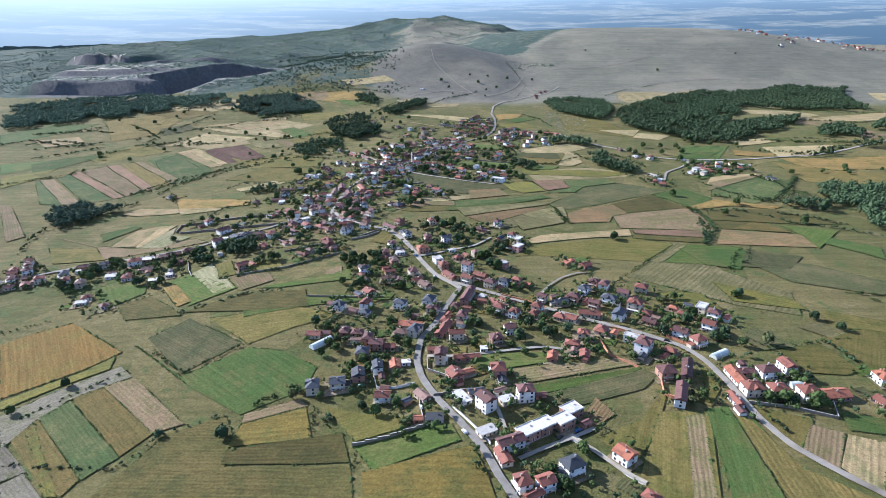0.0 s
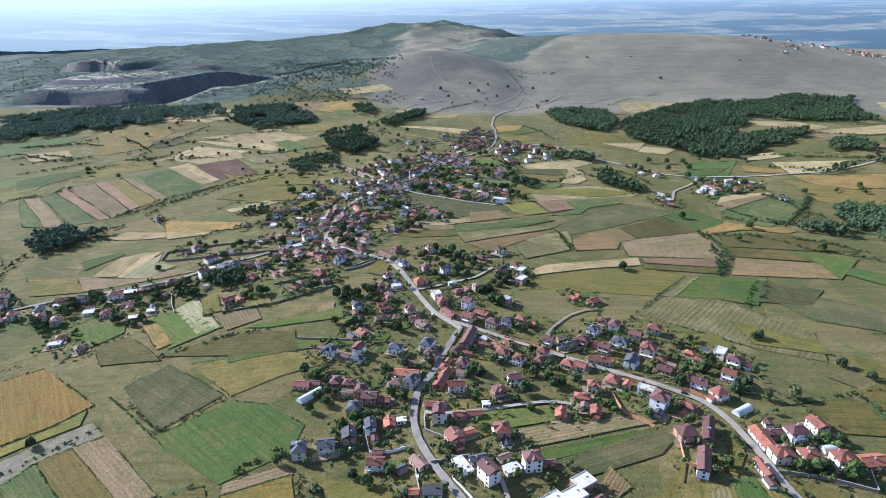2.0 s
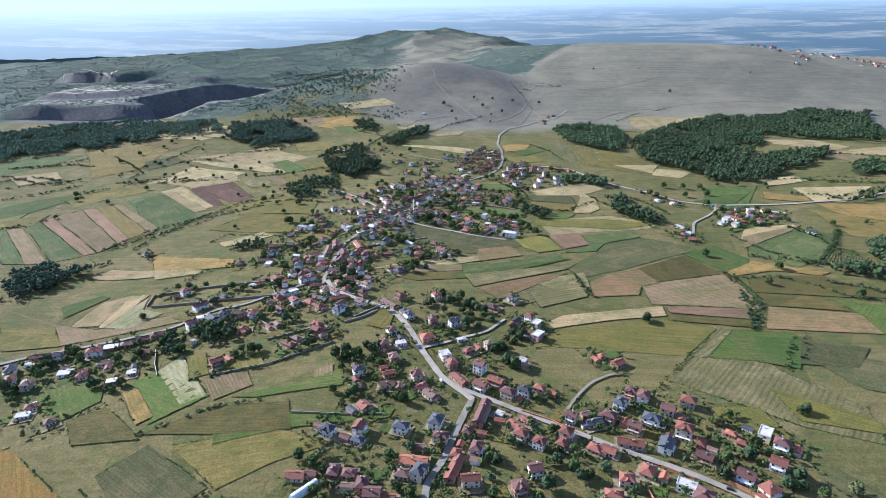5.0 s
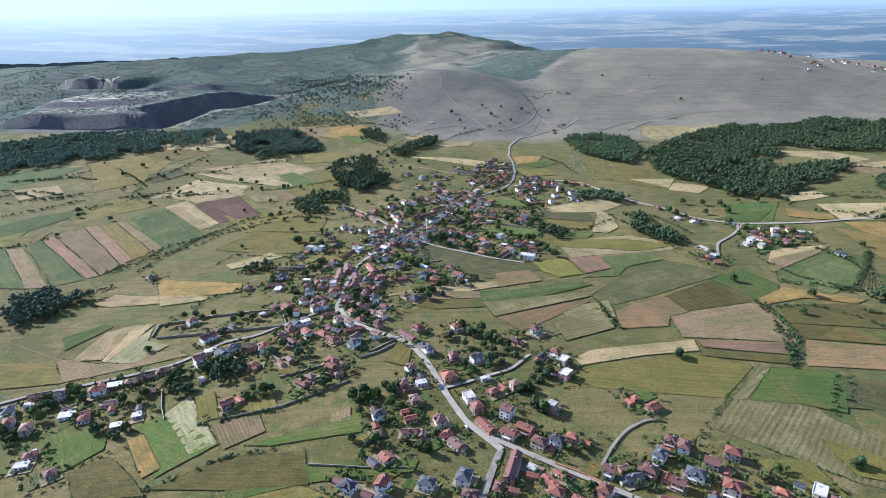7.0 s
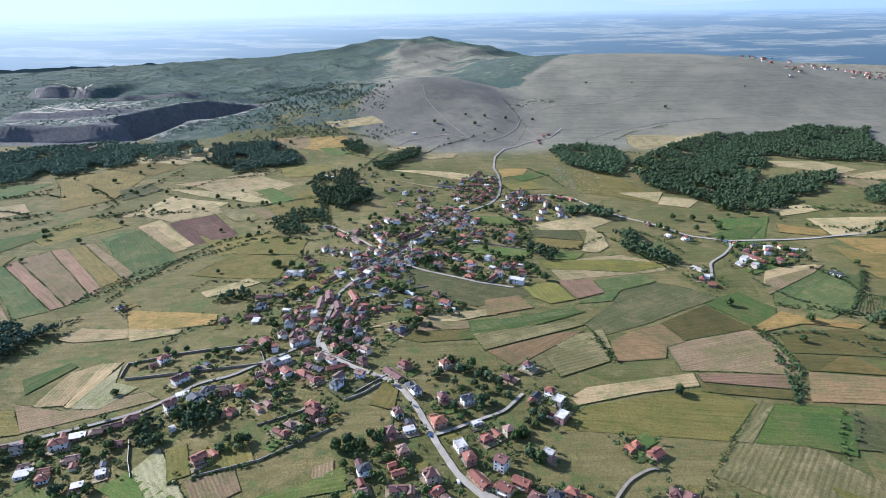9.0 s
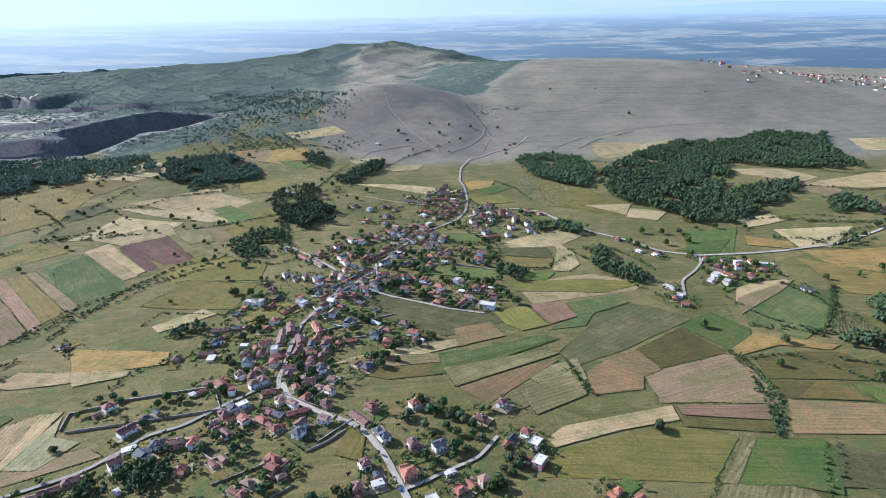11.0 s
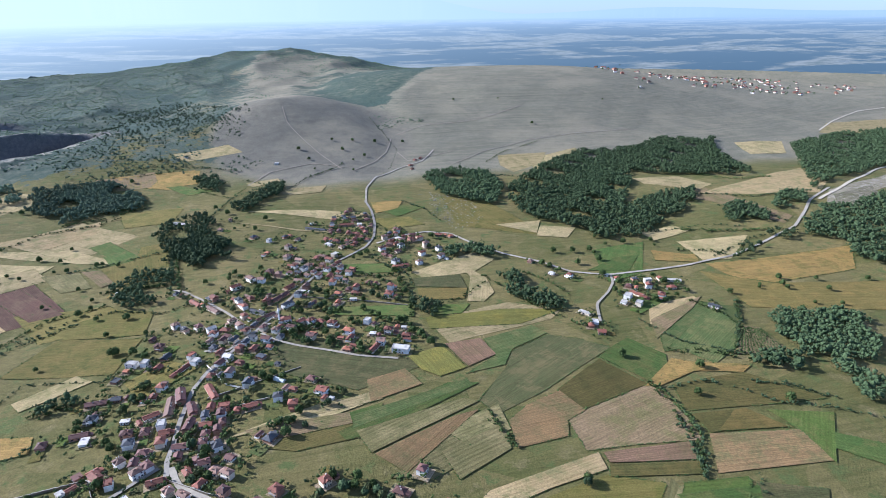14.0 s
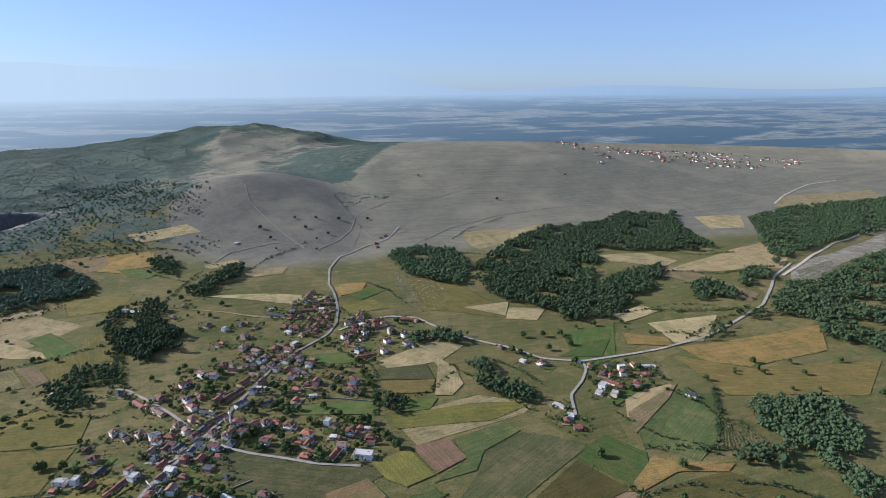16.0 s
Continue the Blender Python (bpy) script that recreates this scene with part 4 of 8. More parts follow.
def add_box(bm, x0, x1, y0, y1, z0, z1, mat=0):
    v = [bm.verts.new((x, y, z)) for z in (z0, z1) for x, y in ((x0, y0), (x1, y0), (x1, y1), (x0, y1))]
    for f in ((3, 2, 1, 0), (4, 5, 6, 7), (0, 1, 5, 4), (1, 2, 6, 5), (2, 3, 7, 6), (3, 0, 4, 7)):
        bm.faces.new([v[i] for i in f]).material_index = mat


def add_roof(bm, l, w, z, rise, inset, over=0.55, thick=0.22):
    """A pitched roof over l by w: inset 0 is a gable, larger a hip."""
    a, b = l / 2 + over, w / 2 + over
    lo = [bm.verts.new(p) for p in ((-a, -b, z), (a, -b, z), (a, b, z), (-a, b, z))]
    hi = [bm.verts.new((x, y, z + thick)) for x, y in ((-a, -b), (a, -b), (a, b), (-a, b))]
    r = [bm.verts.new((-a + inset, 0, z + thick + rise)), bm.verts.new((a - inset, 0, z + thick + rise))]
    bm.faces.new(lo[::-1])
    for i in range(4):
        j = (i + 1) % 4
        bm.faces.new((lo[i], lo[j], hi[j], hi[i]))
    bm.faces.new((hi[0], hi[1], r[1], r[0]))
    bm.faces.new((hi[2], hi[3], r[0], r[1]))
    bm.faces.new((hi[1], hi[2], r[1]))
    bm.faces.new((hi[3], hi[0], r[0]))
    # ridge cap
    add_box(bm, -a + inset, a - inset, -0.14, 0.14, z + thick + rise - 0.05, z + thick + rise + 0.1)


def window_mesh():
    """One casement with two sunk panes and a sill."""
    bm = bmesh.new()
    xs, zs = (-0.65, 0.0, 0.65), (0.0, 1.4)
    fr = [[bm.verts.new((x, -0.08, z)) for x in xs] for z in zs]
    bk = [[bm.verts.new((x, 0.05, z)) for x in xs] for z in zs]
    panes = [bm.faces.new((fr[0][i], fr[0][i + 1], fr[1][i + 1], fr[1][i])) for i in (0, 1)]
    for i in (0, 1):
        bm.faces.new((bk[0][i + 1], bk[0][i], bk[1][i], bk[1][i + 1]))
        bm.faces.new((fr[0][i + 1], fr[0][i], bk[0][i], bk[0][i + 1]))
        bm.faces.new((fr[1][i], fr[1][i + 1], bk[1][i + 1], bk[1][i]))
    bm.faces.new((fr[0][0], fr[1][0], bk[1][0], bk[0][0]))
    bm.faces.new((fr[1][2], fr[0][2], bk[0][2], bk[1][2]))
    bmesh.ops.inset_individual(bm, faces=panes, thickness=0.08, depth=-0.05)
    for f in panes:
        f.material_index = 1
    me = bpy.data.meshes.new("window")
    bm.to_mesh(me)
    bm.free()
    me.materials.append(FRAME)
    me.materials.append(GLASS)
    return me


def door_mesh():
    bm = bmesh.new()
    add_box(bm, -0.55, 0.55, -0.05, 0.05, 0, 2.1)
    add_box(bm, -0.62, -0.55, -0.09, 0.05, 0, 2.17, 1)
    add_box(bm, 0.55, 0.62, -0.09, 0.05, 0, 2.17, 1)
    add_box(bm, 0.36, 0.42, -0.12, -0.05, 0.98, 1.05, 1)
    me = bpy.data.meshes.new("door")
    bm.to_mesh(me)
    bm.free()
    me.materials.append(DOOR)
    me.materials.append(FRAME)
    return me


WINDOW, DOORS = window_mesh(), door_mesh()
ROOF_WORD = {"r": "red clay-tiled", "b": "brown-tiled", "k": "dark grey", "o": "bright orange-tiled", "u": "weathered pinkish", "w": "pale concrete"}
WALL_WORD = {"w": "white plastered", "c": "cream plastered", "k": "bare brick", "p": "rose plastered"}
HOUSES = []


def house(x, y, turn, l, w, storeys, roof, wall, shape):
    rng = random.Random(int(x * 13 + y * 7))
    l, w = 0.87 * l, 0.87 * w
    storey = 2.65
    hz, big = storey * storeys + 0.4, l * w > 42
    kind = "outbuilding" if l * w <= 32 and storeys == 1 else "cottage" if storeys == 1 else "house"
    corners = [(x + a * l / 2, y + b * w / 2) for a in (-1, 1) for b in (-1, 1)]
    z = float(min(land(*q) for q in corners)) + 0.1
    word = {"h": "hipped", "g": "gabled", "f": "flat"}[shape]
    height = {1: "single-storey", 2: "two-storey", 3: "three-storey"}[storeys]
    base = tagged(new(kind), "%s %s %s with %s %s roof" % (height, WALL_WORD[wall], kind, word, ROOF_WORD[roof]), kind, "village houses")
    HOUSES.append((x, y, turn, l, w))
    bm = bmesh.new()
    add_box(bm, -l / 2, l / 2, -w / 2, w / 2, -0.6, hz)
    wm = WALL[wall]
    rise = (0.5 if shape == "h" else 0.46) * w / 2 + 0.3
    if shape == "g":
        for s in (-1, 1):
            e = s * (l / 2 - 0.12)
            q = [bm.verts.new(p) for p in ((e, -w / 2, hz), (e, w / 2, hz), (e, 0, hz + rise * 0.92))]
            bm.faces.new(q)
    add_box(bm, -l / 2 - 0.06, l / 2 + 0.06, -w / 2 - 0.06, w / 2 + 0.06, -0.6, 0.45, 1)
    part("wall", bm, [wm, CONCRETE], base)
    bm = bmesh.new()
    if shape == "f":
        add_box(bm, -l / 2 - 0.35, l / 2 + 0.35, -w / 2 - 0.35, w / 2 + 0.35, hz, hz + 0.22)
        if storeys > 1:
            for a, b, c, d in ((-1, 1, -1, -0.96), (-1, 1, 0.96, 1), (-1, -0.97, -0.96, 0.96), (0.97, 1, -0.96, 0.96)):
                add_box(bm, a * l / 2, b * l / 2, c * w / 2, d * w / 2, hz + 0.22, hz + 0.6)
        add_box(bm, l * 0.2, l * 0.2 + 0.9, w * 0.1, w * 0.1 + 0.9, hz + 0.22, hz + 1.0)
    else:
        add_roof(bm, l, w, hz, rise, (w / 2 + 0.5) * (0.95 if shape == "h" else 0.0))
        if shape == "h" and big and storeys > 1 and rng.random() < 0.6:      # cross gable over the front
            gw, gz, d = w * 0.24, hz + 0.22, w / 2 + 0.75
            p = [bm.verts.new(v) for v in ((-gw, -d, gz), (gw, -d, gz), (0, -d, gz + rise * 0.72), (0, 0, gz + rise * 0.72), (-gw, 0, gz), (gw, 0, gz))]
            for f in ((p[0], p[1], p[2]), (p[1], p[5], p[3], p[2]), (p[4], p[0], p[2], p[3])):
                bm.faces.new(f)
    part("roof", bm, ROOF[roof], base)
    if shape != "f" and big:
        for _ in range(1 + (rng.random() < 0.4)):
            bm = bmesh.new()
            cx, cy = rng.uniform(-0.25, 0.25) * l, rng.choice((-1, 1)) * rng.uniform(0.08, 0.2) * w
            add_box(bm, cx - 0.35, cx + 0.35, cy - 0.35, cy + 0.35, hz + 0.2, hz + rise + 0.75)
            add_box(bm, cx - 0.45, cx + 0.45, cy - 0.45, cy + 0.45, hz + rise + 0.75, hz + rise + 0.9)
            part("chimney", bm, CONCRETE if rng.random() < 0.5 else WALL["k"], base)
    # windows on each storey; the long sides take two or three
    for s in range(storeys):
        zc = 1.15 + storey * s
        spots = [(u * l, -w / 2, 0) for u in ((-0.3, 0.3) if l < 13 else (-0.34, 0, 0.34))] + [(0.12 * l, w / 2, 180)]
        if y < 620 and (storeys > 1 or big):
            spots += [(l / 2, 0.05 * w, 90), (-l / 2, -0.05 * w, -90)]
        if y > 620:
            spots = [q for q in spots if q[2] == 0][:2]
        if y > 850:
            spots = spots[:2] if s == storeys - 1 else []
        if kind == "outbuilding":
            spots = spots[:1]
        for px, py, r in spots:
            wo = new("window", WINDOW)
            wo.parent = base
            wo.matrix_basis = pose(px, py, zc, 0, 0, r)
    if y < 800:
        d = new("door", DOORS)
        d.parent = base
        d.matrix_basis = pose(0.04 * l if l < 13 else 0.17 * l, -w / 2 - 0.08, 0.35, 0, 0, 0)
    if storeys > 1 and big and shape != "f" and rng.random() < 0.55:
        bm = bmesh.new()
        bw, zb = l * rng.uniform(0.28, 0.45), storey + 0.2
        add_box(bm, -bw, bw, -w / 2 - 1.4, -w / 2, zb, zb + 0.18)
        for i in range(int(bw * 2 / 0.45)):
            u = -bw + 0.1 + i * 0.45
            add_box(bm, u, u + 0.06, -w / 2 - 1.38, -w / 2 - 1.32, zb + 0.18, zb + 1.05)
        add_box(bm, -bw, bw, -w / 2 - 1.4, -w / 2 - 1.3, zb + 1.05, zb + 1.13)
        for u in (-bw + 0.1, bw - 0.3):
            add_box(bm, u, u + 0.22, -w / 2 - 1.38, -w / 2 - 1.16, -0.3, zb)
        part("balcony", bm, CONCRETE if wall == "k" else FRAME, base)
    if big and rng.random() < 0.3 and shape != "f":                      # low annex at one end
        bm, s = bmesh.new(), rng.choice((-1, 1))
        aw, al = w * 0.55, 3.6
        x0, x1 = sorted((s * l / 2, s * (l / 2 + al)))
        add_box(bm, x0, x1, -aw / 2, aw / 2, -0.6, 2.5)
        part("annex", bm, wm, base)
        bm = bmesh.new()
        v = [bm.verts.new(p) for p in ((x0, -aw / 2 - 0.4, 2.5), (x1, -aw / 2 - 0.4, 2.5), (x1, aw / 2 + 0.4, 2.5), (x0, aw / 2 + 0.4, 2.5))]
        dz = [0.95 if abs(p.co.x) < l / 2 + 0.1 else 0.2 for p in v]
        u = [bm.verts.new(p.co + Vector((0, 0, e))) for p, e in zip(v, dz)]
        bm.faces.new(v[::-1])
        bm.faces.new(u)
        for i in range(4):
            bm.faces.new((v[i], v[(i + 1) % 4], u[(i + 1) % 4], u[i]))
        part("annex_roof", bm, ROOF[roof], base)
    base.matrix_world = pose(x, y, z, 0, 0, turn + (180 if (turn % 180) > 90 else 0))
    return base

# ---- houses ----
house(-102.6, 598.0, 57, 11.0, 8.3, 2, "k", "w", "h")
house(-116.0, 559.7, 147, 8.3, 7.4, 2, "r", "k", "g")
house(-131.0, 549.5, 147, 8.3, 6.4, 1, "u", "c", "h")
house(-50.4, 556.8, 109, 10.1, 7.4, 2, "b", "w", "h")
house(-55.1, 534.1, 109, 9.2, 7.4, 2, "b", "k", "h")
house(-45.4, 513.1, 112, 9.2, 7.4, 2, "u", "k", "h")
house(-41.4, 538.4, 19, 9.2, 6.4, 1, "w", "w", "f")
house(-37.1, 585.8, 118, 10.1, 7.4, 2, "k", "w", "h")
house(-19.6, 544.4, 19, 11.0, 9.2, 2, "o", "k", "h")
house(3.4, 571.9, 25, 10.1, 8.3, 2, "k", "w", "g")
house(8.8, 544.5, 25, 8.3, 3.7, 1, "w", "w", "f")
house(31.3, 533.2, 25, 7.4, 7.4, 2, "u", "c", "h")
house(-15.6, 575.5, 109, 9.2, 7.4, 2, "b", "p", "h")
house(-4.7, 517.7, 112, 11.0, 8.3, 2, "w", "w", "f")
house(0.5, 504.7, 112, 9.2, 8.3, 2, "r", "k", "h")
house(14.4, 526.4, 30, 9.2, 6.4, 1, "r", "k", "h")
house(21.9, 497.9, 145, 9.2, 9.2, 3, "b", "w", "g")
house(58.9, 576.2, 52, 8.3, 6.4, 1, "k", "c", "g")
house(70.7, 579.4, 142, 8.3, 7.4, 2, "r", "w", "h")
house(75.2, 567.8, 52, 11.0, 8.3, 2, "w", "c", "f")
house(73.5, 547.9, 52, 12.0, 8.3, 2, "w", "p", "f")
house(55.3, 506.6, 55, 8.3, 8.3, 2, "w", "p", "f")
house(6.1, 485.1, 123, 17.2, 7.2, 1, "r", "k", "g")
house(21.3, 474.9, 145, 11.0, 8.3, 2, "r", "c", "g")
house(32.5, 479.5, 145, 12.9, 7.4, 2, "r", "k", "g")
house(40.4, 465.4, 145, 11.0, 8.3, 2, "b", "c", "h")
house(52.6, 467.6, 147, 10.1, 7.4, 2, "k", "w", "h")
house(63.4, 469.8, 147, 8.3, 6.4, 2, "r", "k", "h")
house(20.1, 441.7, 72, 29.0, 7.2, 2, "b", "k", "g")
house(32.3, 443.3, 145, 6.4, 5.5, 1, "w", "w", "f")
house(42.2, 430.0, 127, 13.6, 7.2, 1, "r", "c", "g")
house(44.0, 419.5, 147, 9.2, 8.3, 2, "r", "c", "h")
house(55.1, 412.0, 147, 8.3, 8.3, 2, "r", "w", "h")
house(-70.3, 494.9, 22, 10.1, 8.3, 2, "k", "w", "h")
house(-71.6, 484.2, 112, 7.4, 4.6, 1, "r", "k", "g")
house(-47.2, 478.1, 1, 11.8, 6.3, 1, "b", "w", "g")
house(-47.4, 492.7, 22, 10.1, 5.5, 1, "r", "k", "g")
house(-61.5, 452.3, 131, 9.2, 9.2, 1, "r", "c", "g")
house(-26.6, 489.0, 112, 10.1, 8.3, 2, "b", "c", "h")
house(-22.5, 475.1, 41, 9.2, 7.4, 1, "r", "c", "g")
house(-15.4, 465.9, 131, 12.0, 8.3, 1, "u", "c", "g")
house(-82.2, 426.3, 153, 10.1, 8.3, 2, "k", "w", "h")
house(-61.4, 428.3, 72, 10.1, 8.3, 2, "r", "w", "g")
house(-61.2, 418.2, 153, 9.2, 7.4, 1, "k", "w", "h")
house(-34.0, 427.9, 162, 11.0, 8.3, 2, "k", "w", "h")
house(-10.9, 433.4, 72, 12.9, 9.2, 2, "k", "w", "h")
house(-7.6, 417.8, 162, 11.0, 7.4, 2, "b", "c", "h")
house(9.8, 425.8, 72, 10.1, 6.4, 1, "b", "k", "h")
house(14.6, 406.4, 72, 11.0, 7.4, 2, "b", "c", "h")
house(1.8, 403.8, 72, 8.3, 6.4, 1, "r", "k", "h")
house(0.5, 390.9, 70, 24.3, 7.2, 1, "r", "k", "g")
house(-24.6, 398.3, 172, 19.8, 9.0, 1, "o", "c", "g")
house(-30.7, 388.1, 167, 9.9, 8.1, 1, "u", "c", "h")
house(-20.4, 388.0, 63, 12.9, 8.3, 2, "k", "c", "h")
house(-72.8, 392.2, 86, 11.0, 7.4, 1, "b", "k", "h")
house(-62.8, 389.5, 176, 9.2, 7.4, 1, "b", "k", "h")
house(-95.2, 388.8, 176, 12.0, 7.4, 1, "r", "c", "g")
house(-53.8, 379.1, 86, 11.0, 7.4, 2, "b", "k", "h")
house(-47.1, 371.9, 176, 11.0, 9.2, 2, "b", "k", "g")
house(-37.5, 369.7, 176, 8.3, 6.4, 1, "r", "k", "g")
house(-56.0, 361.9, 86, 11.0, 9.2, 2, "k", "k", "h")
house(-43.7, 344.6, 100, 10.1, 7.4, 2, "k", "w", "g")
house(-32.4, 348.2, 100, 11.0, 7.4, 1, "o", "k", "g")
house(-25.0, 349.6, 10, 6.4, 4.6, 1, "w", "w", "f")
house(-83.9, 327.5, 100, 12.0, 9.2, 2, "k", "c", "h")
house(-68.3, 330.2, 10, 11.0, 9.2, 2, "k", "c", "g")
house(-55.6, 337.3, 100, 10.1, 9.2, 2, "k", "k", "g")
house(-37.3, 313.0, 177, 10.6, 8.1, 2, "r", "w", "g")
house(-12.7, 312.2, 126, 11.9, 7.2, 1, "u", "c", "g")
house(-4.8, 289.9, 1, 11.5, 8.1, 1, "k", "w", "f")
house(-1.7, 349.9, 85, 10.1, 8.3, 3, "b", "c", "g")
house(-4.5, 362.6, 178, 13.7, 5.4, 1, "r", "k", "g")
house(16.2, 351.5, 6, 19.4, 5.4, 1, "r", "k", "g")
house(28.2, 361.9, 5, 5.5, 4.6, 1, "w", "w", "f")
house(7.6, 329.0, 114, 11.0, 10.1, 2, "r", "p", "g")
house(35.8, 333.9, 95, 12.0, 10.1, 2, "r", "p", "h")
house(9.7, 379.4, 5, 12.0, 7.4, 2, "r", "c", "g")
house(37.6, 373.5, 15, 9.2, 8.3, 2, "b", "k", "h")
house(48.7, 387.3, 12, 8.3, 9.2, 2, "b", "w", "g")
house(20.6, 311.5, 14, 10.8, 6.3, 1, "k", "c", "g")
house(11.5, 307.3, 120, 14.7, 7.4, 1, "w", "w", "f")
house(25.4, 298.1, 124, 12.0, 9.2, 3, "b", "w", "g")
house(38.6, 303.8, 27, 10.0, 7.2, 1, "w", "c", "f")
house(49.8, 306.6, 8, 11.0, 9.2, 3, "b", "w", "h")
house(24.3, 275.1, 28, 12.0, 7.4, 1, "w", "c", "f")
house(36.4, 263.1, 24, 16.7, 8.1, 2, "b", "w", "g")
house(46.8, 271.7, 33, 12.9, 10.1, 2, "w", "k", "f")
house(56.9, 277.7, 33, 12.9, 10.1, 2, "w", "k", "f")
house(68.0, 281.5, 33, 12.9, 10.1, 2, "w", "k", "f")
house(74.7, 291.1, 33, 12.9, 10.1, 2, "w", "k", "f")
house(31.8, 254.0, 107, 13.5, 7.2, 1, "r", "c", "g")
house(39.5, 233.9, 108, 10.0, 8.1, 2, "r", "w", "h")
house(50.7, 233.8, 23, 9.2, 8.3, 2, "r", "w", "g")
house(43.9, 226.7, 33, 10.7, 5.4, 1, "r", "c", "g")
house(66.2, 245.6, 26, 12.0, 10.1, 2, "k", "w", "h")
house(95.3, 253.3, 127, 11.0, 10.1, 2, "o", "w", "g")
house(100.5, 225.4, 135, 8.7, 7.2, 1, "r", "c", "h")
house(80.4, 438.4, 147, 8.3, 7.4, 2, "b", "c", "g")
house(73.8, 421.6, 57, 9.2, 8.3, 2, "r", "c", "h")
house(70.2, 413.7, 56, 10.1, 6.4, 1, "r", "k", "h")
house(94.4, 433.6, 18, 12.7, 7.2, 1, "k", "c", "g")
house(106.0, 438.4, 146, 10.1, 8.3, 2, "b", "k", "h")
house(117.4, 452.9, 49, 11.0, 8.3, 2, "k", "w", "h")
house(128.4, 466.3, 151, 8.3, 7.4, 2, "b", "k", "h")
house(135.9, 461.0, 61, 12.0, 8.3, 2, "b", "w", "h")
house(133.4, 434.9, 149, 12.9, 9.2, 2, "k", "w", "h")
house(119.8, 427.2, 146, 9.2, 7.4, 2, "b", "k", "g")
house(113.1, 413.3, 165, 18.2, 8.1, 1, "r", "c", "g")
house(147.5, 444.9, 151, 10.1, 8.3, 2, "b", "c", "g")
house(165.1, 454.2, 151, 11.0, 9.2, 2, "r", "c", "h")
house(149.9, 421.3, 149, 12.0, 10.1, 3, "r", "c", "h")
house(156.3, 413.0, 59, 10.1, 9.2, 1, "r", "k", "h")
house(155.3, 400.6, 143, 11.0, 8.3, 1, "b", "k", "g")
house(134.1, 409.0, 59, 11.0, 9.2, 2, "k", "w", "g")
house(89.3, 408.2, 146, 9.2, 8.3, 1, "r", "c", "h")
house(97.5, 406.3, 146, 10.1, 8.3, 1, "r", "c", "g")
house(100.9, 379.1, 166, 9.2, 8.3, 2, "r", "c", "h")
house(116.2, 388.0, 59, 12.0, 9.2, 1, "r", "c", "h")
house(90.9, 368.8, 166, 11.0, 7.4, 1, "r", "k", "h")
house(74.1, 351.8, 76, 11.0, 7.4, 1, "o", "k", "g")
house(96.3, 353.9, 76, 10.1, 7.4, 1, "r", "k", "g")
house(134.0, 374.3, 149, 12.0, 7.4, 2, "w", "w", "f")
house(138.7, 362.0, 53, 13.8, 11.0, 3, "b", "w", "h")
house(156.2, 359.2, 138, 8.7, 6.3, 1, "r", "k", "h")
house(183.7, 412.0, 143, 7.4, 5.5, 1, "r", "k", "h")
house(180.5, 421.3, 143, 7.4, 5.5, 1, "o", "k", "h")
house(201.8, 419.8, 53, 12.9, 8.3, 2, "w", "c", "f")
house(207.2, 409.6, 143, 10.1, 9.2, 2, "b", "w", "h")
house(196.1, 392.1, 143, 10.1, 9.2, 2, "r", "w", "g")
house(171.4, 381.4, 143, 11.0, 9.2, 2, "b", "w", "g")
house(179.7, 370.4, 25, 11.0, 9.2, 2, "r", "c", "h")
house(143.7, 331.2, 8, 12.0, 11.0, 2, "b", "k", "h")
house(157.4, 332.6, 67, 24.3, 6.8, 2, "b", "k", "g")
house(144.4, 307.0, 67, 22.8, 7.2, 2, "b", "w", "g")
house(188.0, 328.5, 93, 20.5, 9.0, 1, "o", "w", "g")
house(176.1, 303.6, 94, 14.8, 5.4, 1, "r", "w", "g")
house(195.8, 333.4, 180, 12.4, 6.3, 1, "b", "k", "g")
house(209.1, 331.7, 8, 13.8, 9.9, 2, "b", "w", "h")
house(224.9, 337.9, 98, 12.0, 9.2, 2, "r", "w", "g")
house(190.7, 313.4, 2, 12.9, 11.0, 2, "r", "c", "h")
house(205.4, 311.6, 2, 12.0, 10.1, 2, "r", "c", "h")
house(222.8, 309.3, 2, 12.0, 11.0, 2, "r", "c", "h")
house(239.1, 309.0, 6, 17.7, 10.8, 1, "o", "k", "g")
house(278.2, 324.4, 92, 12.0, 9.2, 2, "o", "w", "h")
house(263.2, 301.6, 105, 9.2, 7.4, 1, "r", "k", "g")
house(119.7, 516.4, 32, 5.5, 4.6, 1, "o", "k", "h")
house(130.1, 506.0, 32, 10.1, 9.2, 1, "r", "k", "g")
house(-362.1, 525.8, 118, 12.9, 9.2, 2, "k", "w", "h")
house(-351.4, 510.2, 118, 11.0, 8.3, 2, "r", "w", "h")
house(-332.9, 502.0, 104, 10.1, 8.3, 2, "u", "c", "h")
house(-353.9, 534.9, 118, 6.4, 5.5, 1, "w", "w", "f")
house(-312.4, 518.8, 18, 12.9, 8.3, 1, "w", "w", "f")
house(-295.6, 512.5, 18, 9.2, 8.3, 1, "r", "w", "h")
house(-352.0, 548.5, 20, 17.5, 6.3, 1, "b", "k", "g")
house(-332.6, 544.9, 14, 9.2, 7.4, 2, "k", "c", "g")
house(-304.4, 548.4, 18, 13.8, 9.2, 2, "r", "w", "h")
house(-295.6, 558.1, 18, 12.9, 8.3, 1, "w", "k", "f")
house(-282.6, 560.9, 20, 11.0, 7.4, 1, "u", "k", "h")
house(-284.2, 531.3, 18, 11.0, 7.4, 1, "u", "c", "g")
house(-273.4, 566.9, 23, 15.2, 6.3, 1, "b", "k", "g")
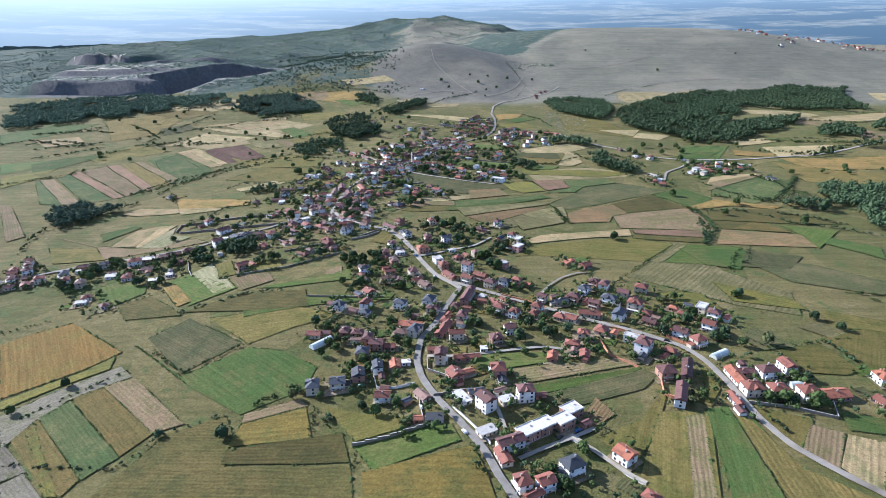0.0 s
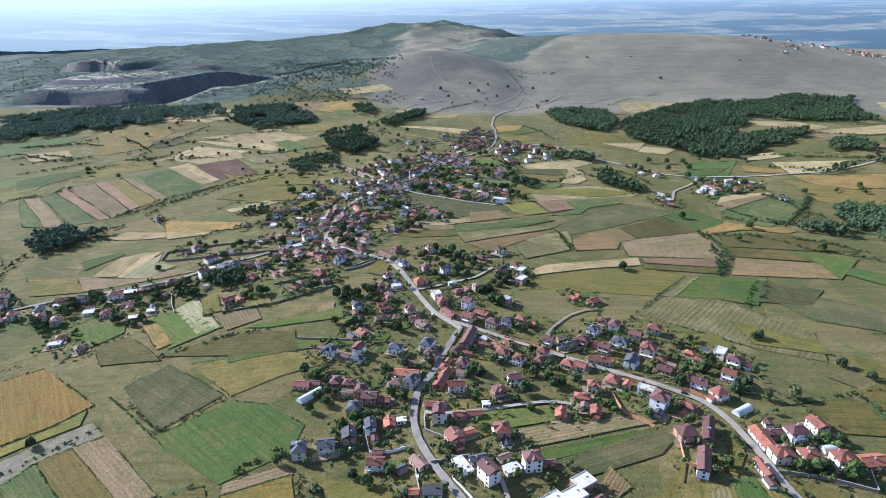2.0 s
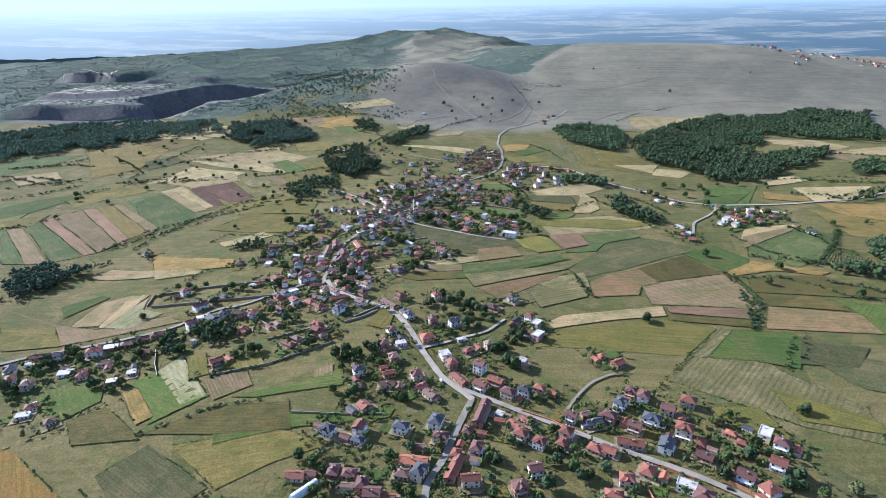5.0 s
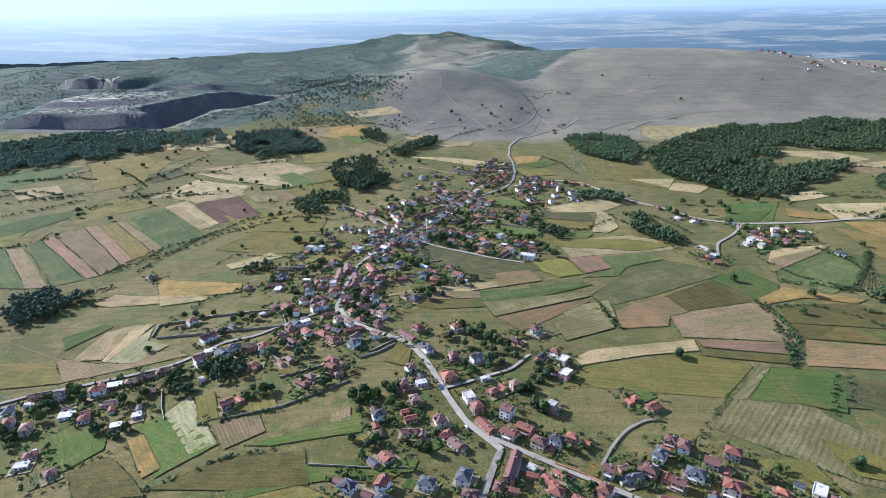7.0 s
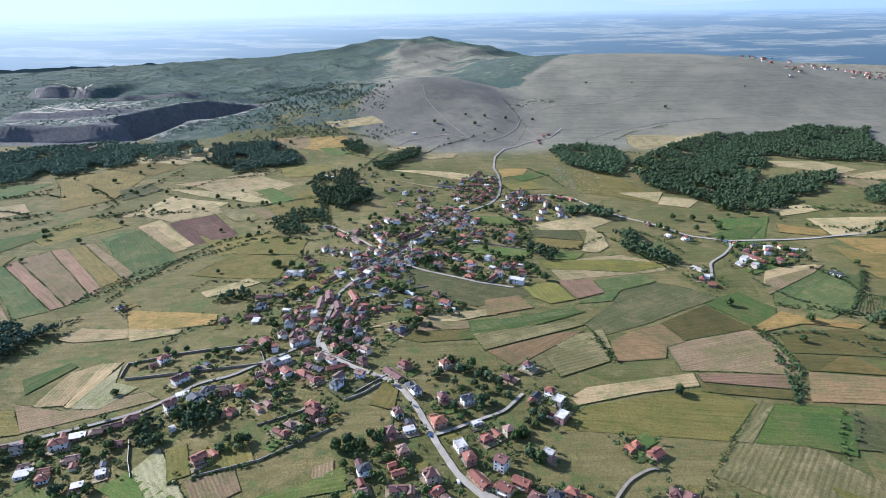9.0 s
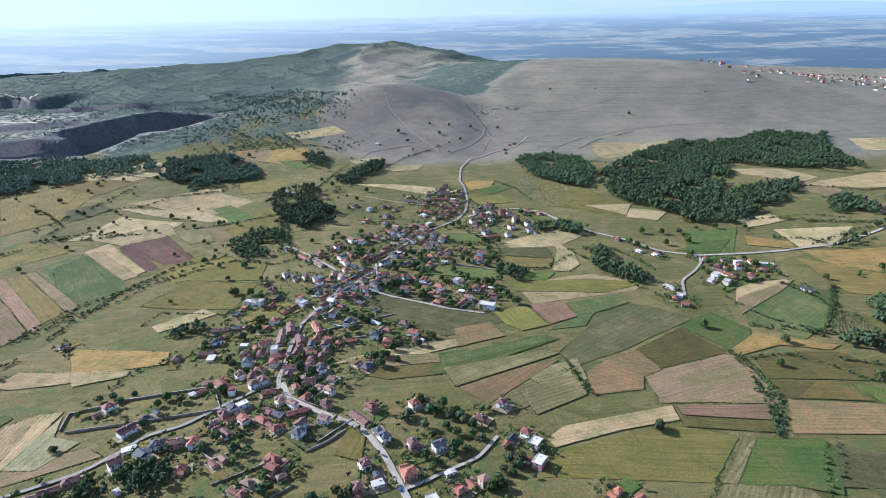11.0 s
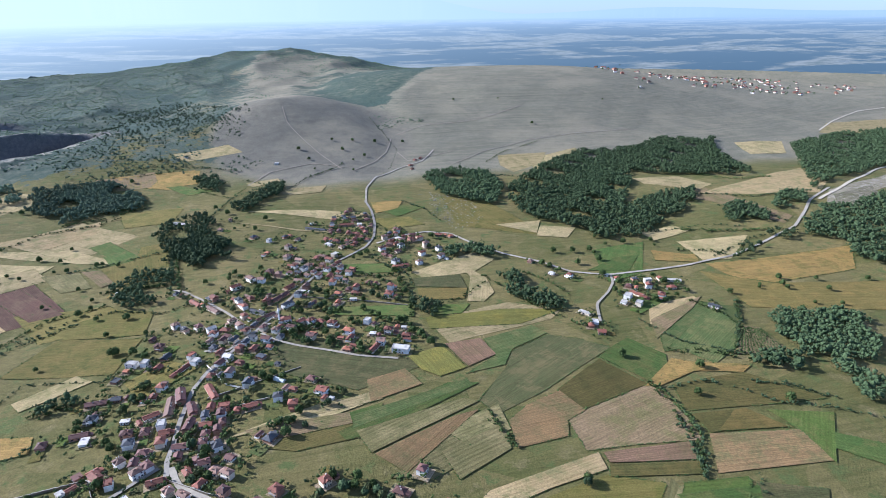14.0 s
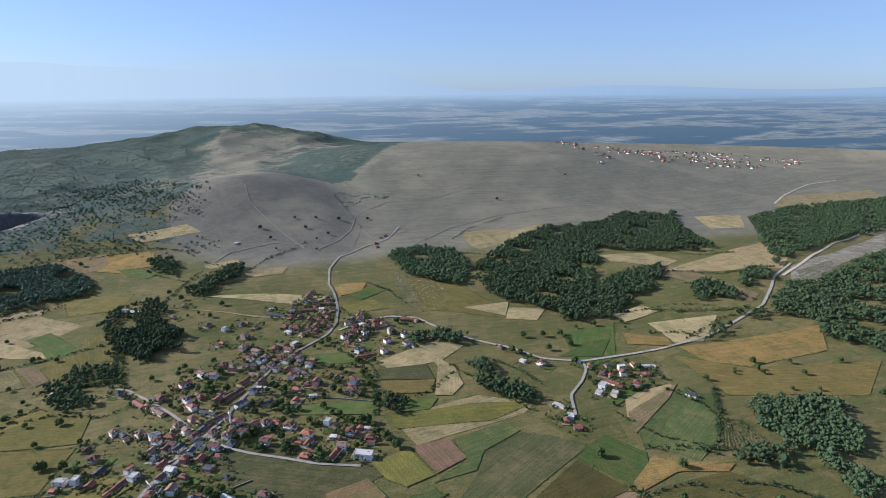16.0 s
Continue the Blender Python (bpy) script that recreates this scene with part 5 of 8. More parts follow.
house(-259.6, 545.0, 6, 10.6, 5.4, 1, "b", "k", "g")
house(-261.9, 575.4, 20, 12.0, 8.3, 1, "b", "k", "h")
house(-255.4, 513.4, 20, 7.4, 6.4, 1, "w", "w", "f")
house(-265.8, 502.3, 20, 8.3, 6.4, 1, "w", "k", "f")
house(-311.4, 473.5, 26, 9.1, 8.1, 1, "r", "w", "h")
house(-311.0, 463.7, 14, 10.1, 6.4, 1, "w", "w", "f")
house(-285.0, 453.6, 39, 7.5, 8.1, 1, "b", "w", "h")
house(-272.4, 663.9, 48, 10.1, 8.3, 2, "r", "w", "h")
house(-233.6, 641.4, 48, 9.2, 7.4, 1, "k", "w", "h")
house(-242.3, 625.6, 48, 14.7, 10.1, 2, "b", "w", "g")
house(-233.8, 583.6, 40, 10.1, 11.0, 3, "b", "w", "g")
house(-215.8, 588.3, 138, 10.1, 11.0, 3, "k", "w", "g")
house(-231.7, 603.3, 25, 12.0, 6.3, 1, "w", "w", "f")
house(-209.9, 602.7, 13, 12.0, 9.2, 2, "k", "w", "h")
house(-195.8, 601.7, 13, 11.0, 8.3, 2, "u", "k", "g")
house(-182.1, 599.8, 103, 11.0, 9.2, 2, "r", "w", "h")
house(-183.2, 572.3, 103, 7.4, 8.3, 1, "r", "k", "h")
house(-187.9, 517.4, 40, 11.0, 8.3, 2, "r", "k", "g")
house(-222.6, 557.5, 130, 5.5, 4.6, 1, "w", "w", "f")
house(-173.7, 623.2, 39, 9.2, 6.4, 1, "u", "k", "h")
house(-167.3, 632.1, 129, 11.0, 7.4, 2, "b", "k", "h")
house(-162.6, 639.4, 129, 8.3, 7.4, 2, "k", "w", "g")
house(-154.9, 642.8, 39, 10.1, 7.4, 2, "w", "w", "f")
house(-149.0, 621.0, 129, 10.1, 8.3, 2, "r", "w", "g")
house(-160.1, 607.8, 129, 12.0, 7.4, 1, "b", "w", "g")
house(-154.3, 577.3, 129, 7.4, 5.5, 1, "u", "k", "g")
house(-133.8, 619.3, 141, 11.0, 8.3, 1, "r", "c", "h")
house(-131.8, 631.1, 141, 9.2, 7.4, 1, "b", "k", "g")
house(-203.5, 668.9, 129, 6.4, 5.5, 1, "w", "w", "f")
house(-132.9, 538.8, 57, 6.4, 5.5, 1, "r", "k", "h")
house(-117.1, 568.8, 147, 12.0, 8.3, 2, "r", "k", "h")
house(-108.4, 552.3, 28, 7.4, 4.6, 1, "u", "k", "h")
house(-107.8, 626.3, 22, 17.0, 6.3, 1, "r", "k", "g")
house(-102.1, 607.6, 57, 10.1, 8.3, 2, "u", "w", "g")
house(-151.6, 673.1, 37, 10.1, 7.4, 2, "u", "w", "h")
house(-185.2, 685.3, 39, 9.2, 7.4, 1, "r", "k", "g")
house(-167.4, 690.2, 129, 8.3, 8.3, 2, "u", "w", "h")
house(-12.7, 624.6, 28, 8.3, 8.3, 2, "r", "c", "h")
house(-47.4, 624.4, 133, 9.2, 8.3, 2, "r", "k", "h")
house(-56.5, 612.2, 130, 22.7, 7.2, 1, "b", "c", "g")
house(-41.9, 595.0, 118, 9.2, 7.4, 1, "k", "c", "h")
house(39.3, 602.3, 142, 10.1, 7.4, 1, "b", "k", "h")
house(58.9, 618.2, 52, 8.3, 7.4, 2, "b", "w", "h")
house(-192.2, 849.3, 157, 12.9, 8.3, 2, "w", "w", "f")
house(-202.2, 825.4, 67, 9.2, 7.4, 1, "k", "k", "f")
house(-154.3, 793.1, 70, 9.2, 8.3, 2, "r", "w", "h")
house(-159.7, 780.6, 84, 8.3, 7.4, 1, "r", "c", "g")
house(-210.7, 790.2, 4, 20.2, 7.2, 1, "b", "k", "g")
house(-193.4, 791.1, 177, 9.1, 7.2, 1, "k", "k", "g")
house(-141.2, 758.3, 92, 32.2, 9.0, 1, "u", "c", "g")
house(-133.5, 770.3, 100, 23.5, 9.0, 2, "b", "k", "g")
house(-121.4, 748.9, 106, 18.3, 8.1, 1, "b", "k", "g")
house(-120.1, 721.5, 79, 17.6, 8.1, 2, "b", "k", "g")
house(-206.6, 762.4, 174, 9.2, 8.3, 2, "k", "w", "h")
house(-211.5, 742.4, 5, 16.1, 7.2, 1, "b", "k", "g")
house(-204.5, 731.9, 90, 11.0, 7.4, 1, "w", "w", "f")
house(-239.2, 738.5, 90, 10.1, 8.3, 1, "b", "k", "h")
house(-176.9, 750.0, 174, 8.3, 5.5, 1, "w", "w", "f")
house(-155.5, 749.5, 27, 14.6, 7.2, 1, "r", "w", "g")
house(-143.9, 731.8, 90, 11.0, 7.4, 2, "w", "w", "f")
house(-170.0, 727.2, 0, 11.0, 8.3, 2, "b", "k", "h")
house(-156.0, 727.3, 90, 12.9, 8.3, 1, "b", "k", "h")
house(-165.9, 713.0, 90, 10.1, 9.2, 2, "k", "w", "h")
house(-140.1, 706.9, 90, 11.0, 8.3, 2, "r", "c", "h")
house(-123.3, 697.5, 177, 14.8, 7.2, 1, "b", "w", "g")
house(-94.3, 687.3, 110, 11.0, 8.3, 2, "k", "w", "h")
house(-52.9, 686.8, 51, 12.0, 9.2, 1, "k", "k", "h")
house(-144.8, 678.7, 127, 11.0, 7.4, 2, "b", "w", "h")
house(-181.1, 677.1, 129, 11.0, 8.3, 2, "r", "k", "g")
house(-196.3, 684.8, 129, 7.4, 7.4, 1, "b", "k", "f")
house(-136.2, 659.9, 11, 12.9, 7.2, 1, "r", "k", "g")
house(-161.1, 919.5, 34, 9.2, 8.3, 2, "u", "w", "h")
house(-151.3, 910.9, 124, 8.3, 7.4, 1, "k", "c", "g")
house(-134.5, 906.3, 119, 10.1, 8.3, 2, "b", "c", "h")
house(-120.2, 896.5, 29, 11.0, 7.4, 2, "w", "w", "g")
house(-99.4, 910.3, 29, 10.1, 7.4, 2, "u", "c", "h")
house(-90.1, 895.7, 119, 8.3, 8.3, 2, "u", "w", "g")
house(-170.4, 875.8, 157, 10.1, 8.3, 2, "b", "k", "h")
house(-160.5, 853.0, 67, 12.0, 8.3, 1, "k", "k", "g")
house(-181.5, 897.6, 67, 8.3, 5.5, 1, "b", "k", "g")
house(-179.5, 846.9, 67, 9.2, 7.4, 2, "w", "w", "f")
house(-164.7, 834.5, 67, 8.3, 8.3, 1, "r", "k", "g")
house(-138.7, 823.7, 59, 21.7, 6.3, 1, "r", "w", "g")
house(-128.5, 829.8, 55, 10.1, 8.3, 2, "w", "w", "f")
house(-103.6, 815.2, 55, 9.2, 8.3, 2, "b", "w", "g")
house(-96.5, 825.3, 145, 9.2, 8.3, 2, "w", "w", "g")
house(-110.4, 797.2, 70, 9.2, 7.4, 1, "r", "c", "h")
house(-92.8, 795.8, 70, 10.1, 8.3, 2, "u", "w", "g")
house(-84.8, 813.9, 145, 9.2, 6.4, 1, "r", "k", "h")
house(-72.3, 838.9, 62, 10.1, 7.4, 1, "r", "k", "g")
house(-64.8, 820.8, 143, 10.1, 7.4, 1, "k", "k", "f")
house(-74.7, 772.4, 70, 10.1, 9.2, 2, "k", "w", "g")
house(-107.1, 769.8, 111, 28.3, 7.2, 1, "r", "c", "g")
house(-94.1, 861.5, 54, 12.0, 7.4, 2, "k", "c", "g")
house(-48.2, 801.9, 148, 5.5, 4.6, 1, "k", "c", "h")
house(-47.2, 741.5, 84, 9.2, 9.2, 2, "k", "w", "h")
house(-33.6, 752.2, 147, 7.4, 5.5, 1, "r", "k", "h")
house(-34.2, 726.8, 84, 8.3, 9.2, 2, "r", "k", "h")
house(-70.8, 736.1, 12, 14.5, 6.3, 1, "r", "k", "g")
house(-82.2, 734.1, 84, 7.4, 5.5, 1, "r", "k", "h")
house(-16.6, 765.6, 147, 10.1, 8.3, 1, "b", "c", "h")
house(-8.0, 740.9, 147, 11.0, 9.2, 2, "r", "w", "g")
house(-0.6, 729.1, 147, 4.6, 3.7, 1, "w", "w", "f")
house(-23.3, 884.5, 35, 10.1, 7.4, 2, "r", "c", "g")
house(-12.6, 884.5, 35, 11.0, 8.3, 2, "r", "w", "h")
house(-1.3, 883.5, 143, 10.1, 7.4, 1, "r", "c", "h")
house(10.2, 873.0, 148, 11.0, 8.3, 2, "r", "w", "h")
house(-13.8, 849.4, 148, 10.1, 8.3, 2, "b", "c", "g")
house(26.3, 849.5, 147, 12.9, 9.2, 2, "o", "w", "h")
house(26.3, 835.3, 57, 12.9, 6.4, 1, "r", "w", "g")
house(21.9, 813.4, 147, 10.1, 7.4, 1, "o", "k", "h")
house(49.2, 867.7, 57, 9.2, 7.4, 2, "w", "w", "f")
house(-370.3, 787.1, 48, 8.3, 6.4, 1, "k", "w", "h")
house(-175.6, 1019.1, 60, 8.3, 6.4, 1, "k", "w", "h")
house(-148.0, 979.8, 126, 23.0, 6.3, 1, "r", "k", "g")
house(-131.9, 987.1, 124, 10.1, 7.4, 1, "k", "c", "h")
house(-126.1, 982.7, 124, 10.1, 8.3, 2, "r", "k", "g")
house(-124.4, 951.9, 126, 26.0, 7.2, 1, "u", "c", "g")
house(-95.8, 965.7, 124, 10.1, 7.4, 2, "k", "w", "h")
house(-82.1, 971.0, 124, 9.2, 8.3, 1, "r", "k", "h")
house(-102.1, 1006.8, 34, 13.8, 8.3, 2, "r", "w", "g")
house(-84.0, 1026.5, 127, 12.9, 9.2, 2, "u", "w", "g")
house(-70.6, 1018.9, 154, 10.1, 8.3, 2, "u", "w", "g")
house(-60.4, 1042.3, 64, 12.0, 9.2, 2, "b", "k", "h")
house(-48.8, 1032.8, 64, 9.2, 8.3, 2, "u", "k", "h")
house(-88.3, 946.0, 119, 10.1, 7.4, 2, "r", "w", "h")
house(-86.6, 920.1, 119, 9.2, 7.4, 2, "r", "c", "h")
house(-72.1, 929.5, 143, 22.5, 6.3, 1, "k", "w", "g")
house(-62.5, 912.6, 38, 27.3, 6.3, 1, "b", "c", "g")
house(-62.3, 953.7, 66, 10.1, 8.3, 2, "r", "k", "g")
house(-46.4, 964.8, 50, 32.6, 7.2, 1, "b", "k", "g")
house(-37.9, 935.5, 42, 15.6, 7.2, 2, "k", "w", "g")
house(-35.2, 992.4, 47, 15.9, 7.2, 1, "r", "k", "g")
house(-23.4, 1008.8, 154, 12.0, 8.3, 1, "u", "w", "g")
house(-14.4, 983.3, 64, 10.1, 8.3, 2, "u", "k", "g")
house(-25.2, 961.6, 64, 8.3, 8.3, 2, "k", "w", "h")
house(-16.0, 970.7, 154, 12.9, 4.6, 1, "w", "w", "f")
house(-15.5, 1046.6, 54, 11.0, 8.3, 2, "k", "w", "h")
house(-27.9, 1056.3, 54, 9.2, 7.4, 2, "r", "w", "h")
house(-9.0, 1055.8, 54, 10.1, 8.3, 2, "u", "c", "h")
house(-20.8, 1076.4, 144, 12.0, 8.3, 2, "u", "c", "g")
house(-37.4, 1093.0, 54, 12.0, 8.3, 2, "u", "c", "h")
house(-65.1, 1118.9, 144, 8.3, 6.4, 1, "o", "k", "h")
house(-35.6, 1135.2, 54, 11.0, 8.3, 2, "u", "c", "h")
house(-63.9, 1168.7, 54, 8.3, 6.4, 2, "w", "w", "f")
house(-40.1, 1183.5, 43, 10.1, 7.4, 1, "k", "k", "h")
house(-21.0, 1167.3, 43, 8.3, 7.4, 1, "u", "c", "g")
house(12.5, 1092.3, 144, 12.0, 7.4, 1, "u", "c", "g")
house(20.5, 1072.9, 144, 11.0, 8.3, 2, "r", "c", "g")
house(29.8, 1090.7, 43, 11.0, 7.4, 2, "w", "c", "f")
house(4.1, 1088.5, 54, 9.2, 7.4, 1, "r", "k", "h")
house(24.0, 1136.5, 133, 11.0, 7.4, 1, "w", "w", "f")
house(36.6, 1145.7, 155, 12.0, 8.3, 1, "r", "c", "h")
house(42.9, 1122.6, 43, 10.1, 7.4, 1, "u", "c", "h")
house(52.6, 1143.2, 65, 10.1, 7.4, 1, "r", "c", "h")
house(21.3, 1157.8, 65, 9.2, 7.4, 1, "r", "k", "h")
house(65.3, 1147.4, 65, 10.1, 7.4, 1, "r", "k", "g")
house(63.5, 1129.8, 65, 10.1, 7.4, 1, "r", "k", "g")
house(75.8, 1152.3, 65, 9.2, 7.4, 1, "r", "c", "h")
house(84.4, 1169.0, 80, 9.2, 7.4, 1, "r", "c", "g")
house(82.5, 1139.8, 65, 7.4, 9.2, 1, "r", "c", "h")
house(70.9, 1160.2, 80, 9.2, 7.4, 2, "r", "k", "h")
house(82.3, 1187.4, 80, 11.0, 7.4, 1, "r", "c", "g")
house(57.9, 1174.1, 80, 11.0, 7.4, 1, "r", "k", "g")
house(43.6, 1184.3, 80, 10.1, 7.4, 1, "b", "k", "g")
house(31.4, 1190.3, 80, 10.1, 7.4, 1, "b", "k", "h")
house(58.6, 1208.5, 175, 25.9, 7.2, 1, "r", "k", "g")
house(79.3, 1207.6, 80, 9.2, 8.3, 1, "w", "w", "f")
house(35.6, 1213.9, 80, 7.4, 7.4, 2, "k", "w", "h")
house(63.2, 1261.6, 87, 9.2, 8.3, 2, "b", "k", "g")
house(57.0, 1241.8, 177, 8.3, 7.4, 2, "k", "w", "h")
house(72.2, 1232.4, 177, 9.2, 8.3, 2, "k", "k", "g")
house(93.9, 1248.2, 87, 8.3, 7.4, 2, "k", "k", "g")
house(93.2, 1227.6, 177, 8.3, 7.4, 1, "b", "k", "h")
house(97.2, 1202.4, 80, 7.4, 6.4, 1, "b", "c", "h")
house(71.2, 1279.2, 4, 8.3, 6.4, 2, "b", "k", "h")
house(41.2, 1246.5, 177, 7.4, 6.4, 1, "k", "c", "g")
house(3.5, 1228.6, 177, 7.4, 4.6, 1, "w", "w", "f")
house(7.8, 1204.3, 148, 40.5, 5.4, 1, "k", "c", "g")
house(148.2, 1116.5, 25, 11.0, 8.3, 2, "r", "k", "h")
house(161.5, 1119.7, 14, 11.0, 7.4, 2, "r", "c", "h")
house(154.6, 1139.3, 14, 9.2, 7.4, 1, "b", "k", "g")
house(165.0, 1089.0, 14, 10.1, 8.3, 3, "u", "c", "h")
house(180.7, 1071.4, 113, 10.1, 8.3, 2, "k", "w", "h")
house(153.2, 1060.9, 25, 10.1, 8.3, 2, "r", "w", "g")
house(176.8, 1042.2, 32, 11.0, 8.3, 2, "u", "w", "g")
house(194.5, 1131.9, 159, 12.0, 6.4, 1, "r", "k", "g")
house(212.2, 1122.0, 23, 8.3, 6.4, 1, "o", "k", "h")
house(99.3, 1093.3, 25, 11.0, 7.4, 2, "b", "w", "h")
house(121.1, 1080.6, 25, 9.2, 7.4, 1, "b", "c", "g")
house(110.9, 1043.4, 43, 12.0, 9.2, 2, "k", "w", "h")
house(118.6, 1028.6, 10, 18.1, 6.3, 1, "r", "k", "g")
house(142.9, 1030.7, 25, 10.1, 7.4, 2, "u", "w", "h")
house(100.0, 1072.3, 133, 9.2, 6.4, 1, "b", "k", "g")
house(129.5, 1129.5, 25, 8.3, 6.4, 1, "w", "c", "f")
house(139.4, 1135.9, 25, 7.4, 5.5, 1, "r", "k", "h")
house(19.3, 988.5, 64, 11.0, 8.3, 2, "r", "w", "h")
house(36.1, 988.6, 154, 8.3, 6.4, 2, "u", "c", "h")
house(23.5, 953.4, 154, 10.1, 7.4, 1, "o", "c", "h")
house(47.3, 964.7, 64, 10.1, 7.4, 2, "r", "c", "g")
house(65.7, 980.3, 154, 8.3, 7.4, 1, "b", "k", "h")
house(89.4, 953.9, 64, 8.3, 8.3, 3, "r", "w", "h")
house(84.2, 933.7, 64, 12.0, 10.1, 2, "r", "w", "h")
house(44.5, 950.8, 154, 10.1, 7.4, 1, "r", "k", "h")
house(37.2, 963.3, 64, 9.2, 6.4, 1, "b", "k", "h")
house(21.1, 927.6, 66, 8.3, 6.4, 1, "o", "k", "g")
house(40.0, 932.4, 172, 9.4, 4.5, 1, "w", "w", "f")
house(-10.5, 929.5, 66, 8.3, 7.4, 1, "k", "c", "h")
house(68.6, 840.0, 159, 10.1, 8.3, 2, "r", "c", "h")
house(86.4, 827.4, 159, 10.1, 7.4, 1, "r", "k", "h")
house(86.5, 844.2, 159, 6.4, 4.6, 1, "w", "c", "f")
house(57.0, 817.7, 159, 10.1, 9.2, 2, "u", "w", "g")
house(48.6, 808.1, 55, 19.3, 6.3, 1, "r", "c", "g")
house(74.9, 798.4, 156, 20.2, 10.8, 2, "w", "w", "f")
house(51.4, 838.6, 159, 7.4, 6.4, 1, "w", "c", "f")
house(382.8, 911.0, 68, 9.2, 7.4, 1, "r", "w", "h")
house(385.5, 884.9, 52, 10.1, 8.3, 1, "b", "k", "h")
house(404.7, 904.2, 178, 8.3, 7.4, 1, "k", "k", "h")
house(383.2, 860.7, 119, 20.6, 8.1, 1, "r", "c", "g")
house(416.8, 892.8, 178, 11.0, 6.4, 2, "w", "c", "f")
house(409.2, 877.6, 68, 8.3, 8.3, 2, "r", "w", "g")
house(367.7, 856.2, 42, 12.0, 9.2, 2, "w", "w", "f")
house(355.6, 844.6, 42, 9.2, 7.4, 1, "w", "w", "f")
house(369.6, 834.2, 42, 10.1, 8.3, 2, "w", "c", "f")
house(384.9, 849.5, 142, 8.3, 7.4, 1, "r", "k", "g")
house(408.2, 848.0, 52, 11.0, 9.2, 2, "r", "w", "h")
house(437.1, 868.9, 178, 10.1, 8.3, 1, "r", "c", "h")
house(436.9, 895.7, 88, 10.1, 6.4, 1, "r", "c", "g")
house(451.7, 886.7, 158, 20.1, 6.3, 1, "w", "w", "f")
house(375.8, 925.4, 151, 5.5, 4.6, 1, "w", "w", "f")
house(326.7, 934.6, 123, 8.3, 7.4, 2, "r", "w", "h")
house(307.7, 949.6, 123, 8.3, 6.4, 1, "w", "w", "f")
house(295.6, 996.6, 44, 9.2, 7.4, 1, "u", "k", "h")
house(451.6, 806.5, 126, 13.6, 6.3, 1, "k", "w", "g")
house(298.5, 833.0, 126, 15.7, 6.3, 1, "w", "c", "f")
house(299.6, 809.0, 68, 10.1, 7.4, 1, "w", "w", "f")
house(291.5, 802.4, 68, 9.2, 6.4, 1, "r", "k", "h")
house(295.6, 785.9, 158, 9.2, 8.3, 1, "r", "k", "g")
house(234.9, 1568.2, 30, 9.2, 6.4, 1, "r", "k", "h")
house(252.2, 1603.6, 120, 8.3, 6.4, 1, "r", "k", "h")
house(267.3, 1613.7, 60, 11.0, 6.4, 1, "r", "k", "g")
house(233.5, 1541.8, 30, 8.3, 5.5, 1, "u", "k", "g")
house(-55.3, 1608.7, 72, 12.0, 8.3, 1, "w", "w", "f")
house(-248.0, 1679.5, 72, 11.0, 7.4, 1, "k", "w", "h")
house(-205.9, 1293.6, 143, 51.1, 9.0, 1, "w", "w", "f")
house(-141.4, 1240.2, 150, 9.2, 6.4, 1, "u", "c", "h")
house(-249.2, 1047.6, 175, 10.9, 6.3, 1, "w", "w", "f")
house(-88.2, 1189.3, 54, 10.1, 7.4, 1, "k", "k", "h")
house(-129.5, 1284.0, 94, 7.4, 5.5, 1, "u", "c", "g")


def near_road(x, y, gap):
    return any((np.hypot(line[:, 0] - x, line[:, 1] - y) < w / 2 + gap).any() for w, line in ROADS)


def near_house(x, y, gap):
    for hx, hy, turn, l, w in HOUSES:
        if abs(hx - x) + abs(hy - y) < 30:
            c, s = math.cos(radians(turn)), math.sin(radians(turn))
            u, v = (x - hx) * c + (y - hy) * s, -(x - hx) * s + (y - hy) * c
            if abs(u) < l / 2 + gap and abs(v) < w / 2 + gap:
                return True
    return False


def infill(n, spacing, *outline):
    """Houses and stores close together along the lanes inside an outline."""
    g, made = random.Random(n), 0
    for width, line in list(ROADS):
        for i in range(2, len(line) - 2, spacing):
            for side in (-1, 1):
                for row in (0, 1, 2):
                    (x0, y0), (x1, y1) = line[i - 1], line[i + 1]
                    a = math.atan2(y1 - y0, x1 - x0)
                    l, w = g.uniform(7.5, 11.5), g.uniform(6, 8.2)
                    off = side * (width / 2 + w / 2 + 1.2 + 13.5 * row + g.uniform(0, 2.5 + 2 * row))
                    x, y = line[i][0] - math.sin(a) * off, line[i][1] + math.cos(a) * off
                    if made >= n or g.random() < 0.15 or not inside(x, y, list(outline)) or near_road(x, y, w / 2 + 0.6) or near_house(x, y, max(l, w) / 2 + 0.8):
                        continue
                    tall = 2 if g.random() < 0.6 else 1
                    house(round(x, 1), round(y, 1), round(math.degrees(a) + g.choice((0, 0, 90)) + g.uniform(-6, 6)) % 180, l, w, tall, g.choice("rrrbbbuuk"), g.choice("wwwcckk"), g.choice("hhgg") if g.random() < 0.9 else "f")
                    made += 1


infill(26, 3, (-195, 600), (-85, 600), (-70, 720), (-85, 830), (-205, 830), (-215, 700))
infill(22, 3, (-205, 830), (-30, 830), (10, 1010), (-60, 1060), (-190, 1000))
infill(16, 3, (-60, 1040), (30, 1000), (130, 1120), (125, 1270), (-30, 1270))
infill(14, 3, (-430, 490), (-420, 570), (-250, 640), (-150, 690), (-130, 640), (-250, 540))
infill(10, 3, (110, 1090), (230, 1090), (230, 1180), (110, 1180))

